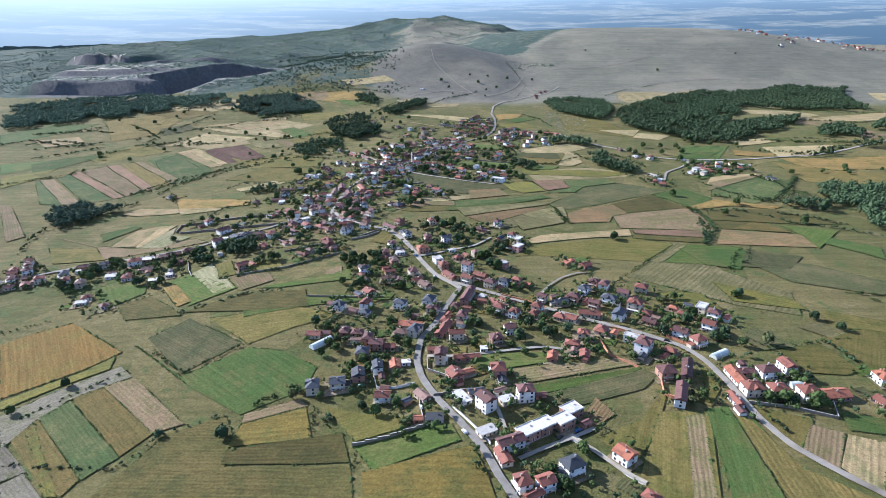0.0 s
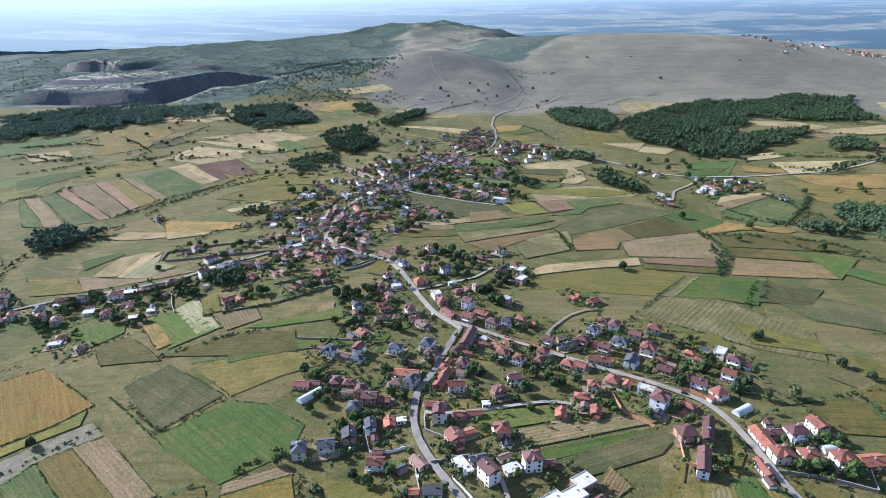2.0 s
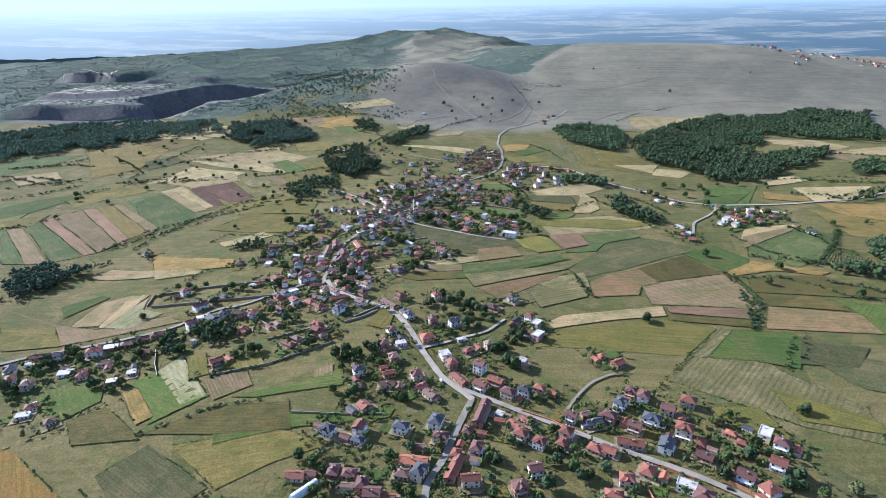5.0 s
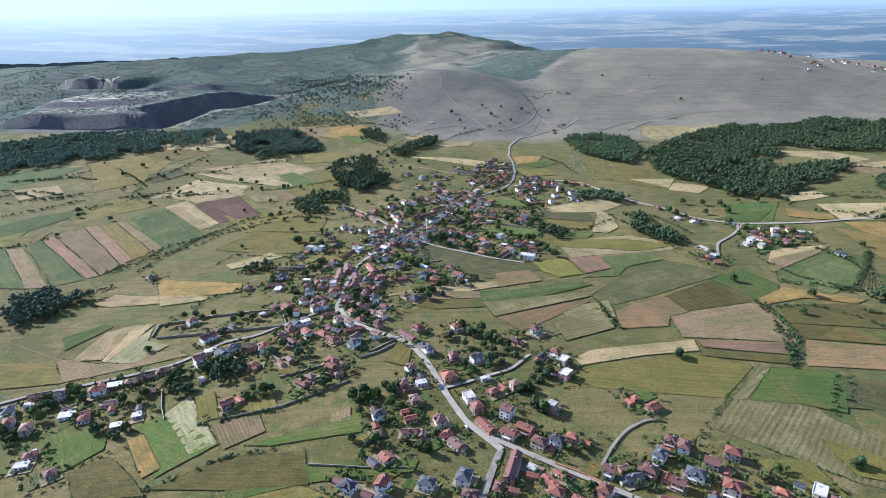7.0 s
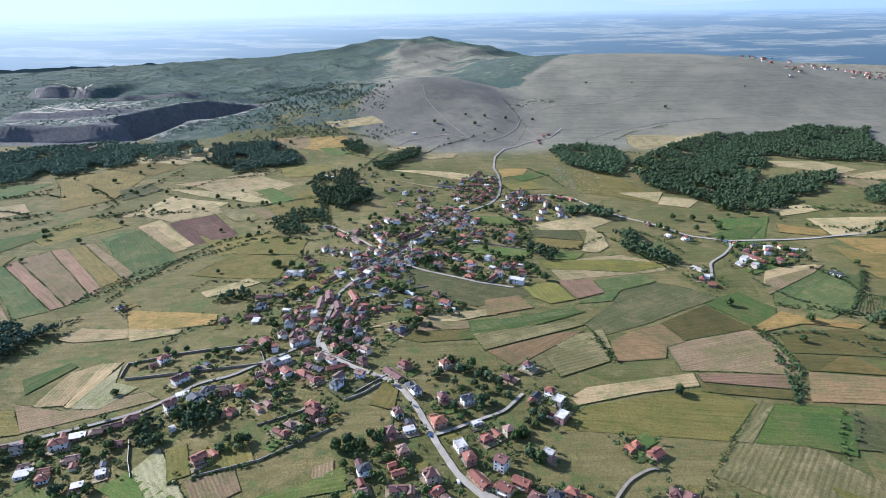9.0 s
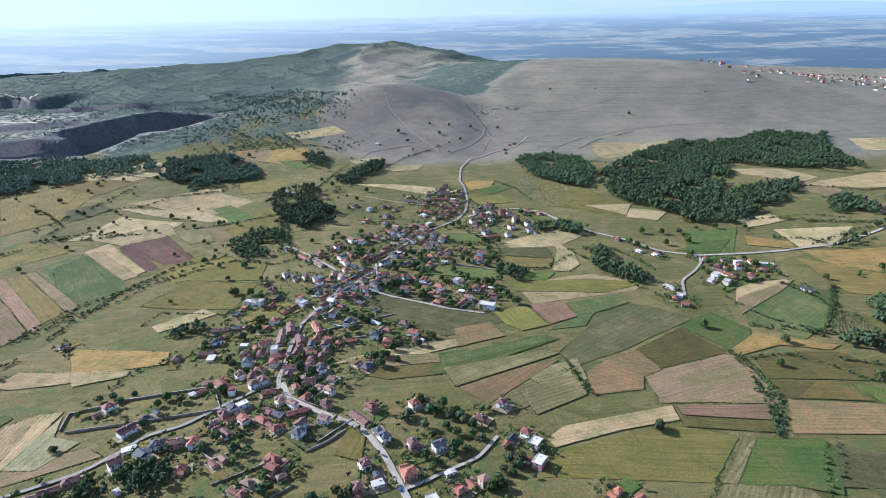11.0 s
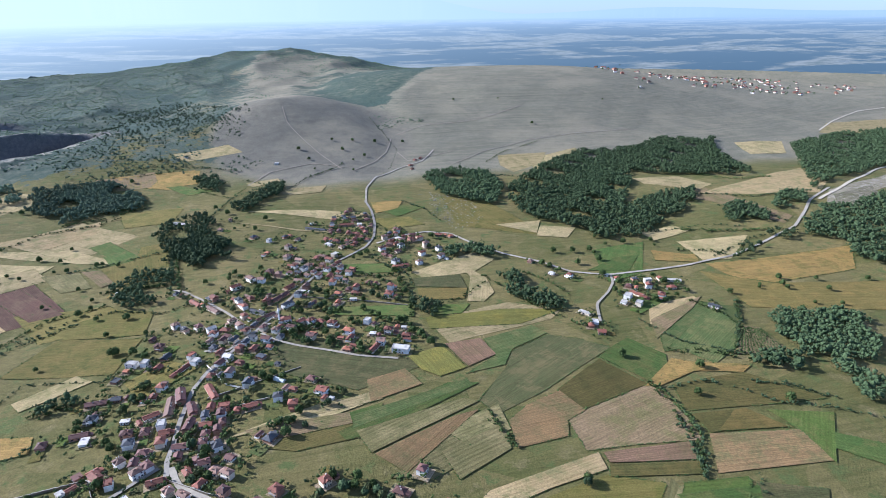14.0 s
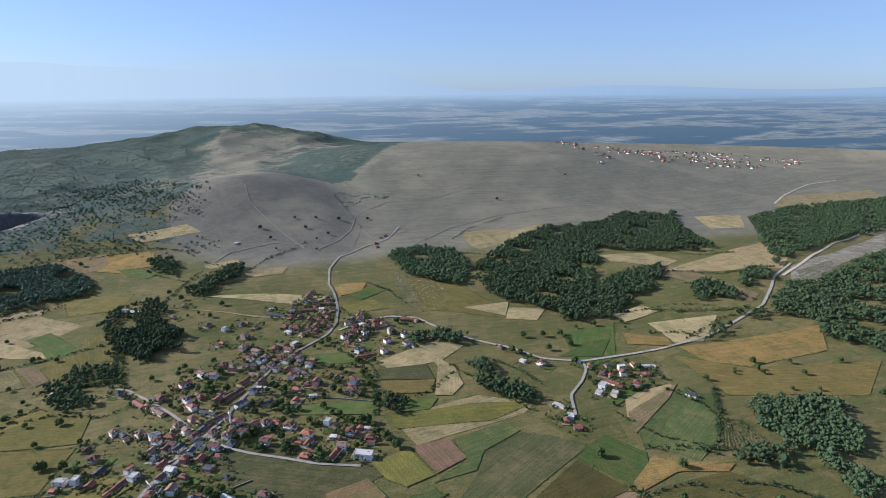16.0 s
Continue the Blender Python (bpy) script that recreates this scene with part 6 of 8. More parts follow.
# ---- builders for trees ----
ICO = bmesh.new()
bmesh.ops.create_icosphere(ICO, subdivisions=1, radius=1.0)
ICO_V = np.array([v.co[:] for v in ICO.verts])
ICO_F = np.array([[v.index for v in f.verts] for f in ICO.faces])
ICO.free()
OCT_V = np.array([(1, 0, 0), (0, 1, 0), (-1, 0, 0), (0, -1, 0), (0, 0, 1), (0, 0, -1)], float)
OCT_F = np.array([(0, 1, 4), (1, 2, 4), (2, 3, 4), (3, 0, 4), (1, 0, 5), (2, 1, 5), (3, 2, 5), (0, 3, 5)])
NP = np.random.default_rng(7)


def crown_shape(clumps, leaves, seed):
    """A crown about one metre in radius, of uneven clumps with loose leaf sprays round them."""
    g = np.random.default_rng(seed)
    vs, fs, at = [], [], 0
    for i in range(clumps):
        a, e = g.uniform(0, 6.28), g.uniform(-0.45, 1.0)
        r = 0.62 * (1 - 0.45 * max(e, 0)) * (0 if i == 0 else 1)
        c = np.array([r * math.cos(a), r * math.sin(a), 0.55 * e])
        v = ICO_V * g.uniform(0.30, 0.48) * (1.25 if i == 0 else 1) * g.uniform(0.75, 1.2, (len(ICO_V), 1)) * (1, 1, 0.9) + c
        vs.append(v)
        fs.append(ICO_F + at)
        at += len(v)
    for i in range(leaves):
        d = g.normal(size=3)
        d /= np.linalg.norm(d)
        c = d * (0.92, 0.92, 0.85) * g.uniform(0.8, 1.08)
        if c[2] < -0.5:
            c[2] = -0.4
        vs.append(c + g.normal(size=(3, 3)) * 0.15)
        fs.append(np.array([[at, at + 1, at + 2]]))
        at += 3
    v = np.concatenate(vs)
    v[:, 2] += 0.75
    return v, np.concatenate(fs)


FINE = [crown_shape(15, 150, s) for s in range(6)]
ROUGH = [crown_shape(3, 18, 20 + s) for s in range(8)]
CROWN = [mesh_of("crown", v, f, [LEAF[(0, 1, 1, 2, 0, 1)[i]]]) for i, (v, f) in enumerate(FINE)]


def trunk_mesh():
    bm = bmesh.new()
    def limb(a, b, r0, r1):
        way = (Vector(b) - Vector(a))
        q = way.to_track_quat("Z", "Y").to_matrix().to_4x4()
        bmesh.ops.create_cone(bm, segments=6, radius1=r0, radius2=r1, depth=way.length, matrix=Matrix.Translation((Vector(a) + Vector(b)) / 2) @ q)
    limb((0, 0, -0.1), (0.02, 0, 0.5), 0.075, 0.05)
    limb((0.02, 0, 0.48), (0.3, 0.12, 0.95), 0.04, 0.015)
    limb((0.02, 0, 0.48), (-0.25, 0.18, 1.0), 0.04, 0.015)
    limb((0.02, 0, 0.45), (0.02, -0.26, 0.95), 0.04, 0.015)
    me = bpy.data.meshes.new("trunk")
    bm.to_mesh(me)
    bm.free()
    me.materials.append(BARK)
    return me


TRUNK = trunk_mesh()
COUNT, OUTER = [0], []


def tree(x, y, size):
    i = int(NP.integers(0, 6))
    r = size * NP.uniform(0.38, 0.62)
    base = tagged(new("tree"), "leafy %s broadleaf tree" % ("large dark green" if r > 3.2 else "small round"), "tree", "village and field trees")
    t, c = new("trunk", TRUNK), new("crown", CROWN[i])
    t.parent = c.parent = base
    base.matrix_world = pose(x, y, float(land(x, y)), 0, 0, NP.uniform(0, 360)) @ Matrix.Diagonal((r, r, r * NP.uniform(0.9, 1.3), 1))
    c.location.z = 0.3
    return base


def trees(size, *places):
    for x, y in places:
        x, y = x + NP.uniform(-2, 2), y + NP.uniform(-2, 2)
        if not near_house(x, y, 0.8) and not near_road(x, y, 1.0):
            if y < 1010 and COUNT[0] < 290:
                COUNT[0] += 1
                tree(x, y, size)
            else:
                OUTER.append((x, y))


def thicket(name, xy, size, mat, label, category, flat=1.0, shapes=None):
    """Many crowns as one mesh."""
    shapes = shapes or ROUGH
    vs, fs, at = [], [], 0
    z = land(xy[:, 0], xy[:, 1])
    pick = NP.integers(0, len(shapes), len(xy))
    rad, spin = size * NP.uniform(0.32, 0.72, len(xy)), NP.uniform(0, 6.28, len(xy))
    for k in range(len(xy)):
        v, f = shapes[pick[k]]
        c, s = math.cos(spin[k]), math.sin(spin[k])
        q = np.empty_like(v)
        q[:, 0] = (v[:, 0] * c - v[:, 1] * s) * rad[k] + xy[k, 0]
        q[:, 1] = (v[:, 0] * s + v[:, 1] * c) * rad[k] + xy[k, 1]
        q[:, 2] = v[:, 2] * rad[k] * 1.15 * flat + z[k] + 0.22 * size * (flat > 0.9)
        vs.append(q)
        fs.append(f + at)
        at += len(v)
    ob = new(name, mesh_of(name, np.concatenate(vs), np.concatenate(fs), [mat]))
    return tagged(ob, label, category, kind="stuff")


def wood(spacing, size, *outline):
    p = np.array(outline)
    spacing *= 0.91 if size > 7.2 else 1.0
    (x0, y0), (x1, y1) = p.min(0), p.max(0)
    gx, gy = np.meshgrid(np.arange(x0, x1, spacing), np.arange(y0, y1, spacing))
    xy = np.stack([gx.ravel(), gy.ravel()], -1) + NP.uniform(-0.45, 0.45, (gx.size, 2)) * spacing
    # a ragged edge and small clearings
    wob = (8 if size > 7.2 else 24) * np.sin(xy[:, 0] / 9.0) * np.sin(xy[:, 1] / 11.0 + xy[:, 0] / 31)
    xy = xy[inside(xy[:, 0] + wob, xy[:, 1] + wob, list(outline))]
    gap = np.sin(xy[:, 0] / 23 + 1) * np.sin(xy[:, 1] / 31 + xy[:, 0] / 57)
    xy = xy[gap < 0.7] if size > 7.2 else xy[gap * 0.6 + NP.uniform(-1, 1, len(xy)) < -0.1]
    if len(xy):
        keep = np.ones(len(xy), bool)
        lo, hi = xy.min(0) - 12, xy.max(0) + 12
        for w, line in ROADS:
            close = line[((line > lo) & (line < hi)).all(1)]
            for q in close:
                keep &= np.hypot(xy[:, 0] - q[0], xy[:, 1] - q[1]) > w / 2 + 3
        for h in HOUSES:
            if lo[0] < h[0] < hi[0] and lo[1] < h[1] < hi[1]:
                keep &= np.hypot(xy[:, 0] - h[0], xy[:, 1] - h[1]) > (h[3] + h[4]) / 4 + 4
        xy = xy[keep]
    if len(xy):
        label = "dense dark green broadleaf wood" if size > 7.2 else "open scrub of low bushes on a slope"
        # woods far to the left and all scrub take the haze-coloured leaves
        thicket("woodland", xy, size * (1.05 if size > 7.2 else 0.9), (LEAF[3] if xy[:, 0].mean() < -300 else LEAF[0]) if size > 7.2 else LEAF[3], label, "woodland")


def ridge_scrub(n):
    """Bushes all over the ridge behind the hills and round the quarry, thinner on the stony patches."""
    g = np.random.default_rng(21)
    xy = g.uniform((-2000, 1560), (900, 4300), (n * 5, 2))
    x, y = xy[:, 0] / SPAN, xy[:, 1] / SPAN
    dome = np.exp(-0.5 * (((x - 560) / 455) ** 2 + ((y - 1910) / 350) ** 2) ** 1.25)
    bald = hill(x, y, -110, 2200, 150, 300, 1.0) + hill(x, y, 300, 2180, 90, 70, 0.9) + hill(x, y, -190, 1700, 110, 150, 0.8) + 1.4 * (np.hypot((x + 30) / 190, (y - 1480) / 240) < 1)
    d, _ = along(x, y, *PIT)
    bald = bald + (d < 52) + 0.75 * (x < -640) * (x > -870) * (y > 1260) * (y < 1480)
    patchy = np.sin(x / 47 + 1.3 * np.sin(y / 71)) * np.sin(y / 59 + np.sin(x / 37)) + 0.6 * np.sin(x / 17 + y / 23)
    keep = (np.hypot(x + 100, y * 0.88) < 2600) & (dome < 0.30) & (patchy * 0.55 + g.uniform(-0.8, 0.8, len(x)) > 1.2 * bald - 0.25) & (y > 1270 + 0.35 * np.maximum(x, -260) + 90)
    xy = xy[keep][:n]
    m = len(xy)
    size = g.uniform(1.2, 3.0, (m, 1, 1))
    v = OCT_V[None] * g.uniform(0.55, 1.35, (m, 6, 1)) * (1.2, 1.2, 0.8) * size
    v += np.c_[xy, land(xy[:, 0], xy[:, 1]) + 0.8][:, None]
    f = (OCT_F[None] + (np.arange(m) * 6)[:, None, None]).reshape(-1, 3)
    # leaf colour with the haze of distance mixed in
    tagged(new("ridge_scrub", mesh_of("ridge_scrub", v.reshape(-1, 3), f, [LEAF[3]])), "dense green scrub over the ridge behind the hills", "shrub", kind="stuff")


def hedge(spacing, size, *pts):
    p = np.array(pts, float)
    d = np.r_[0, np.cumsum(np.hypot(*np.diff(p, axis=0).T))]
    t = np.arange(0, d[-1], spacing * 0.45)
    t = t[NP.uniform(0, 1, len(t)) < 0.75]
    xy = np.stack([np.interp(t, d, p[:, 0]), np.interp(t, d, p[:, 1])], -1) + NP.normal(0, size * 0.22, (len(t), 2))
    xy = np.array([q for q in xy if not near_road(q[0], q[1], 0.5) and not near_house(q[0], q[1], 0.5)])
    if len(xy):
        thicket("hedgerow", xy, size * 0.8, LEAF[int(NP.integers(0, 2))], "uneven green hedgerow of bushes between fields", "hedge", 0.8)


# ---- builders for walls, greenhouses, vehicles and the rest ----
def garden_wall(kind, height, *pts):
    """A free-standing wall with a coping, in one run along those places."""
    mat, label = {"block": (BLOCKWALL, "rough grey-brown block garden wall with coping"), "orange": (ORANGEWALL, "orange hollow-brick roadside wall"), "white": (WALL["w"], "low white plastered garden wall")}[kind]
    base = tagged(new("garden_wall"), label, "wall", "garden walls")
    (ox, oy), body, cap = pts[0], bmesh.new(), bmesh.new()
    oz = float(land(ox, oy))
    for (x1, y1), (x2, y2) in zip(pts, pts[1:]):
        n = max(1, int(math.hypot(x2 - x1, y2 - y1) / 6))
        a = math.atan2(y2 - y1, x2 - x1)
        sx, sy = -math.sin(a), math.cos(a)
        for i in range(n):
            u, v = i / n, (i + 1) / n
            p, q = (x1 + (x2 - x1) * u, y1 + (y2 - y1) * u), (x1 + (x2 - x1) * v, y1 + (y2 - y1) * v)
            z = float(max(land(*p), land(*q))) - oz
            for bm, t, lo, hi in ((body, 0.16, -1.0, height), (cap, 0.24, height, height + 0.1)):
                ring = [(p[0] + sx * t, p[1] + sy * t), (p[0] - sx * t, p[1] - sy * t), (q[0] - sx * t, q[1] - sy * t), (q[0] + sx * t, q[1] + sy * t)]
                lo_v = [bm.verts.new((e[0] - ox, e[1] - oy, z + lo)) for e in ring]
                hi_v = [bm.verts.new((e[0] - ox, e[1] - oy, z + hi)) for e in ring]
                bm.faces.new(hi_v)
                bm.faces.new(lo_v[::-1])
                for k in range(4):
                    bm.faces.new((lo_v[k], lo_v[(k + 1) % 4], hi_v[(k + 1) % 4], hi_v[k]))
    part("wall_body", body, mat, base)
    part("coping", cap, CONCRETE if kind != "orange" else mat, base)
    base.location = (ox, oy, oz)
    return base


def greenhouse(x, y, turn, l, w):
    base = tagged(new("greenhouse"), "white plastic-film tunnel greenhouse on bare soil", "greenhouse", "greenhouses")
    bm, k = bmesh.new(), 10
    rows = [[bm.verts.new((e * l / 2, w / 2 * math.cos(math.pi * i / k), 0.55 * w * math.sin(math.pi * i / k) - 0.1)) for i in range(k + 1)] for e in np.linspace(-1, 1, 9)]
    for a, b in zip(rows, rows[1:]):
        for i in range(k):
            bm.faces.new((a[i], a[i + 1], b[i + 1], b[i]))
    bm.faces.new(rows[0])
    bm.faces.new(rows[-1][::-1])
    part("film_cover", bm, FILM, base)
    for e in (-1, -0.5, 0, 0.5, 1):
        bm = bmesh.new()
        for i in range(k):
            a0, a1 = math.pi * i / k, math.pi * (i + 1) / k
            p, q = ((w / 2 + 0.05) * math.cos(a0), (0.55 * w + 0.05) * math.sin(a0) - 0.1), ((w / 2 + 0.05) * math.cos(a1), (0.55 * w + 0.05) * math.sin(a1) - 0.1)
            v = [bm.verts.new((e * l / 2 + d, m[0], m[1])) for m, d in ((p, -0.05), (p, 0.05), (q, 0.05), (q, -0.05))]
            bm.faces.new(v)
        part("hoop", bm, CONCRETE, base)
    base.matrix_world = pose(x, y, float(land(x, y)) + 0.15, 0, 0, turn)


def car(colour, x, y, turn):
    base = tagged(new("car"), "parked %s car on the roadside" % colour, "car", "parked cars")
    bm = bmesh.new()
    side = [(-2.1, 0.35), (2.1, 0.35), (2.15, 0.75), (1.2, 0.9), (0.55, 1.42), (-1.35, 1.45), (-2.0, 0.95), (-2.15, 0.7)]
    l = [bm.verts.new((a, -0.82 * (0.86 if b > 1.2 else 1), b)) for a, b in side]
    r = [bm.verts.new((a, 0.82 * (0.86 if b > 1.2 else 1), b)) for a, b in side]
    bm.faces.new(l)
    bm.faces.new(r[::-1])
    for i in range(8):
        bm.faces.new((l[i], r[i], r[(i + 1) % 8], l[(i + 1) % 8]))
    part("body", bm, PAINT[colour], base)
    bm = bmesh.new()
    for a, b in (((1.1, 0.92), (0.6, 1.36)), ((-1.42, 1.38), (-1.9, 1.0))):
        v = [bm.verts.new((a[0] + 0.05, -0.66, a[1])), bm.verts.new((a[0] + 0.05, 0.66, a[1])), bm.verts.new((b[0] + 0.05, 0.6, b[1])), bm.verts.new((b[0] + 0.05, -0.6, b[1]))]
        bm.faces.new(v)
    for s in (-1, 1):
        bm.faces.new([bm.verts.new((a, s * (0.84 if b < 1.2 else 0.73), b)) for a, b in ((0.95, 0.95), (0.5, 1.35), (-1.25, 1.38), (-1.6, 0.98))])
    part("glazing", bm, GLASS, base)
    for wx in (-1.3, 1.3):
        for s in (-1, 1):
            bm = bmesh.new()
            bmesh.ops.create_cone(bm, cap_ends=True, segments=12, radius1=0.32, radius2=0.32, depth=0.2, matrix=pose(wx, s * 0.78, 0.32, 90))
            part("wheel", bm, RUBBER, base)
    on = 0.0
    for w, line in ROADS:
        if (np.hypot(line[:, 0] - x, line[:, 1] - y) < w / 2 + 2).any():
            on = 1.1
    base.matrix_world = pose(x, y, float(land(x, y)) + (on or 0.3), 0, 0, turn)


def mosque(x, y):
    base = tagged(new("mosque"), "small white mosque with a slender white minaret", "mosque")
    bm = bmesh.new()
    add_box(bm, 2, 13, -4.5, 4.5, -0.6, 6.5)
    add_box(bm, 1, 2, -4.2, 4.2, -0.6, 3.6)
    part("hall", bm, WALL["w"], base)
    bm = bmesh.new()
    add_roof(bm, 11, 9, 6.5, 2.4, 4.6)
    bmesh.ops.translate(bm, verts=bm.verts[:], vec=(7.5, 0, 0))
    part("roof", bm, ROOF["r"], base)
    bm = bmesh.new()
    for r0, r1, z0, z1 in ((1.3, 1.3, -0.6, 6.0), (1.3, 0.85, 6.0, 7.2), (0.85, 0.8, 7.2, 17.5), (1.5, 1.5, 17.5, 18.5), (0.75, 0.72, 18.5, 21.5)):
        bmesh.ops.create_cone(bm, cap_ends=True, segments=12, radius1=r0, radius2=r1, depth=z1 - z0, matrix=Matrix.Translation((0, -1, (z0 + z1) / 2)))
    part("minaret", bm, WALL["w"], base)
    bm = bmesh.new()
    bmesh.ops.create_cone(bm, cap_ends=True, segments=12, radius1=0.95, radius2=0.03, depth=5, matrix=Matrix.Translation((0, -1, 24)))
    part("spire", bm, ROOF["k"], base)
    for s in (-1, 1):
        for u in (4, 7.5, 11):
            for z in (1.2, 4.0):
                wo = new("window", WINDOW)
                wo.parent, wo.matrix_basis = base, pose(u, s * 4.5, z, 0, 0, 0 if s < 0 else 180)
    base.matrix_world = pose(x, y, float(land(x, y)) + 0.2, 0, 0, 8)


def scattered(n, outline, seed):
    g = np.random.default_rng(seed)
    p = np.array(outline)
    xy = g.uniform(p.min(0), p.max(0), (n * 12, 2))
    return xy[inside(xy[:, 0], xy[:, 1], list(outline))][:n]


def far_village(*outline):
    """The next village, beyond the dome: small houses close together."""
    g = random.Random(4)
    made = []
    for roof, wall in (("r", "w"), ("r", "c"), ("b", "c"), ("r", "k")):
        base = tagged(new("far_house"), "%s house with %s roof in the distant village" % (WALL_WORD[wall], ROOF_WORD[roof]), "house", "distant village")
        bm = bmesh.new()
        add_box(bm, -6, 6, -5, 5, -3, 4.5)
        part("wall", bm, WALL[wall], base)
        bm = bmesh.new()
        add_roof(bm, 12, 10, 4.5, 3.4, 4)
        part("roof", bm, ROOF[roof], base)
        made.append(base)
    used = 0
    for i, (x, y) in enumerate(scattered(210, outline, 3)):
        m = pose(x, y, float(land(x, y)) + 0.5, 0, 0, g.uniform(0, 180))
        if i < 4:
            made[i].matrix_world = m
        else:
            copy_thing(made[g.randrange(4)], m)
    xy = scattered(150, outline, 5)
    thicket("village_trees", xy, 9, LEAF[0], "dark trees between distant houses", "tree")


def rocks(n, *outline):
    xy = scattered(n, outline, n)
    vs, fs, at = [], [], 0
    g = np.random.default_rng(n)
    for x, y in xy:
        v = ICO_V * g.uniform(0.35, 1.5) * g.uniform(0.6, 1.2, (12, 1)) * (1.3, 1, 0.55)
        vs.append(v + (x, y, float(land(x, y)) + 0.4))
        fs.append(ICO_F + at)
        at += 12
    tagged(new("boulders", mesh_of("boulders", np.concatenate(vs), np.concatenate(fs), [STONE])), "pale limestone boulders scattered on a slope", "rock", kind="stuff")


def vine_rows(*outline):
    p = np.array(outline)
    a, b, c, d = p[:4]
    for i in range(13):
        u = (i + 0.5) / 13
        s, e = a + (b - a) * u, d + (c - d) * u
        n = max(2, int(np.hypot(*(e - s)) / 1.6))
        xy = s + (e - s) * np.linspace(0.02, 0.98, n)[:, None] + NP.normal(0, 0.15, (n, 2))
        thicket("vine_row", xy, 2.2, LEAF[1], "green row of trained vines", "vine", 0.8)


def hill_monument(x, y):
    base = tagged(new("stone_tank"), "small white concrete water tank on the bare hill", "water tank")
    bm = bmesh.new()
    add_box(bm, -9, 9, -5, 5, -2, 2.2)
    part("basin", bm, CONCRETE, base)
    bm = bmesh.new()
    add_box(bm, -2, 2, -2, 2, 2.2, 6)
    add_box(bm, -2.4, 2.4, -2.4, 2.4, 6, 6.4)
    part("valve_house", bm, WALL["w"], base)
    base.location = (x, y, float(land(x, y)))


def shed(x, y, turn, l, w, roof, wall):
    """A small lean-to or store beside a house."""
    base = tagged(new("shed"), "small %s shed with a low %s roof" % (WALL_WORD[wall], ROOF_WORD[roof]), "shed", "village sheds")
    bm = bmesh.new()
    add_box(bm, -l / 2, l / 2, -w / 2, w / 2, -0.8, 2.4)
    add_box(bm, -l * 0.25, l * 0.05, -w / 2 - 0.05, -w / 2, 0, 2.0, 1)
    part("wall", bm, [WALL[wall], DOOR], base)
    bm = bmesh.new()
    add_roof(bm, l, w, 2.4, w * 0.22, 0.0, 0.3, 0.15)
    part("roof", bm, ROOF[roof], base)
    base.matrix_world = pose(x, y, float(land(x, y)) + 0.35, 0, 0, turn)
    HOUSES.append((x, y, turn, l, w))


def gardens():
    """Plots, yards and shrubs beside the houses."""
    g = random.Random(11)
    shrubs, sheds = [], 0
    for x, y, turn, l, w in list(HOUSES):
        if y < 1250 and g.random() < 0.45 and sheds < 140:
            r, t = g.uniform(0.5, 0.75) * (l + w) / 2 + 4.5, radians(turn + g.choice((0, 90, 180, 270)) + g.uniform(-15, 15))
            q = (x + r * math.cos(t), y + r * math.sin(t))
            if not near_house(*q, 3.2) and not near_road(*q, 3.0):
                shed(*q, turn + g.choice((0, 90)), g.uniform(5, 8), g.uniform(3.5, 4.8), g.choice("rrbbuko"), g.choice("kkcw"))
                sheds += 1
    for x, y, turn, l, w in list(HOUSES):
        if y > 1380:
            continue
        c, s = math.cos(radians(turn)), math.sin(radians(turn))
        def at(u, v):
            return (x + u * c - v * s, y + u * s + v * c)
        side = g.choice((-1, 1))
        if g.random() < 0.55:
            a, b = l / 2 + g.uniform(1.5, 4), w / 2 + g.uniform(2, 5)
            q = [at(-a, -b), at(a, -b), at(a, b * 0.8), at(-a, b * 0.8)]
            LAYER[0] += 1
            drape("yard", q, turn, FIELD["yard"], 0.62 + 0.002 * (LAYER[0] % 40), FIELD_LABEL["yard"], "yard", 8)
        if g.random() < 0.6:
            u0, u1 = sorted((side * (l / 2 + 2), side * (l / 2 + g.uniform(9, 15))))
            b = w / 2 + g.uniform(0, 4)
            q = [at(u0, -b), at(u1, -b), at(u1, b), at(u0, b)]
            mid = at((u0 + u1) / 2, 0)
            if not near_house(*mid, 3) and not near_road(*mid, 5):
                LAYER[0] += 1
                kind = g.choice(("green", "bright", "darkcrop", "meadow", "crop", "olive"))
                drape("garden_plot", q, turn + g.choice((0, 90)), FIELD[kind], 0.56 + 0.002 * (LAYER[0] % 40), "small %s beside a house" % FIELD_LABEL[kind], "garden", 8)
        for _ in range(9):
            r, t = g.uniform(5.5, 17), g.uniform(0, 6.28)
            q = (x + r * math.cos(t), y + r * math.sin(t))
            if not near_house(*q, 1.2) and not near_road(*q, 1.2):
                shrubs.append(q)
    xy = np.array(shrubs)
    for k in range(3):
        thicket("garden_shrubs", xy[k::3], (2.6, 3.8, 5.2)[k], LEAF[(1, 0, 1)[k]], "green garden shrubs and fruit trees between the houses", "shrub", 0.95)


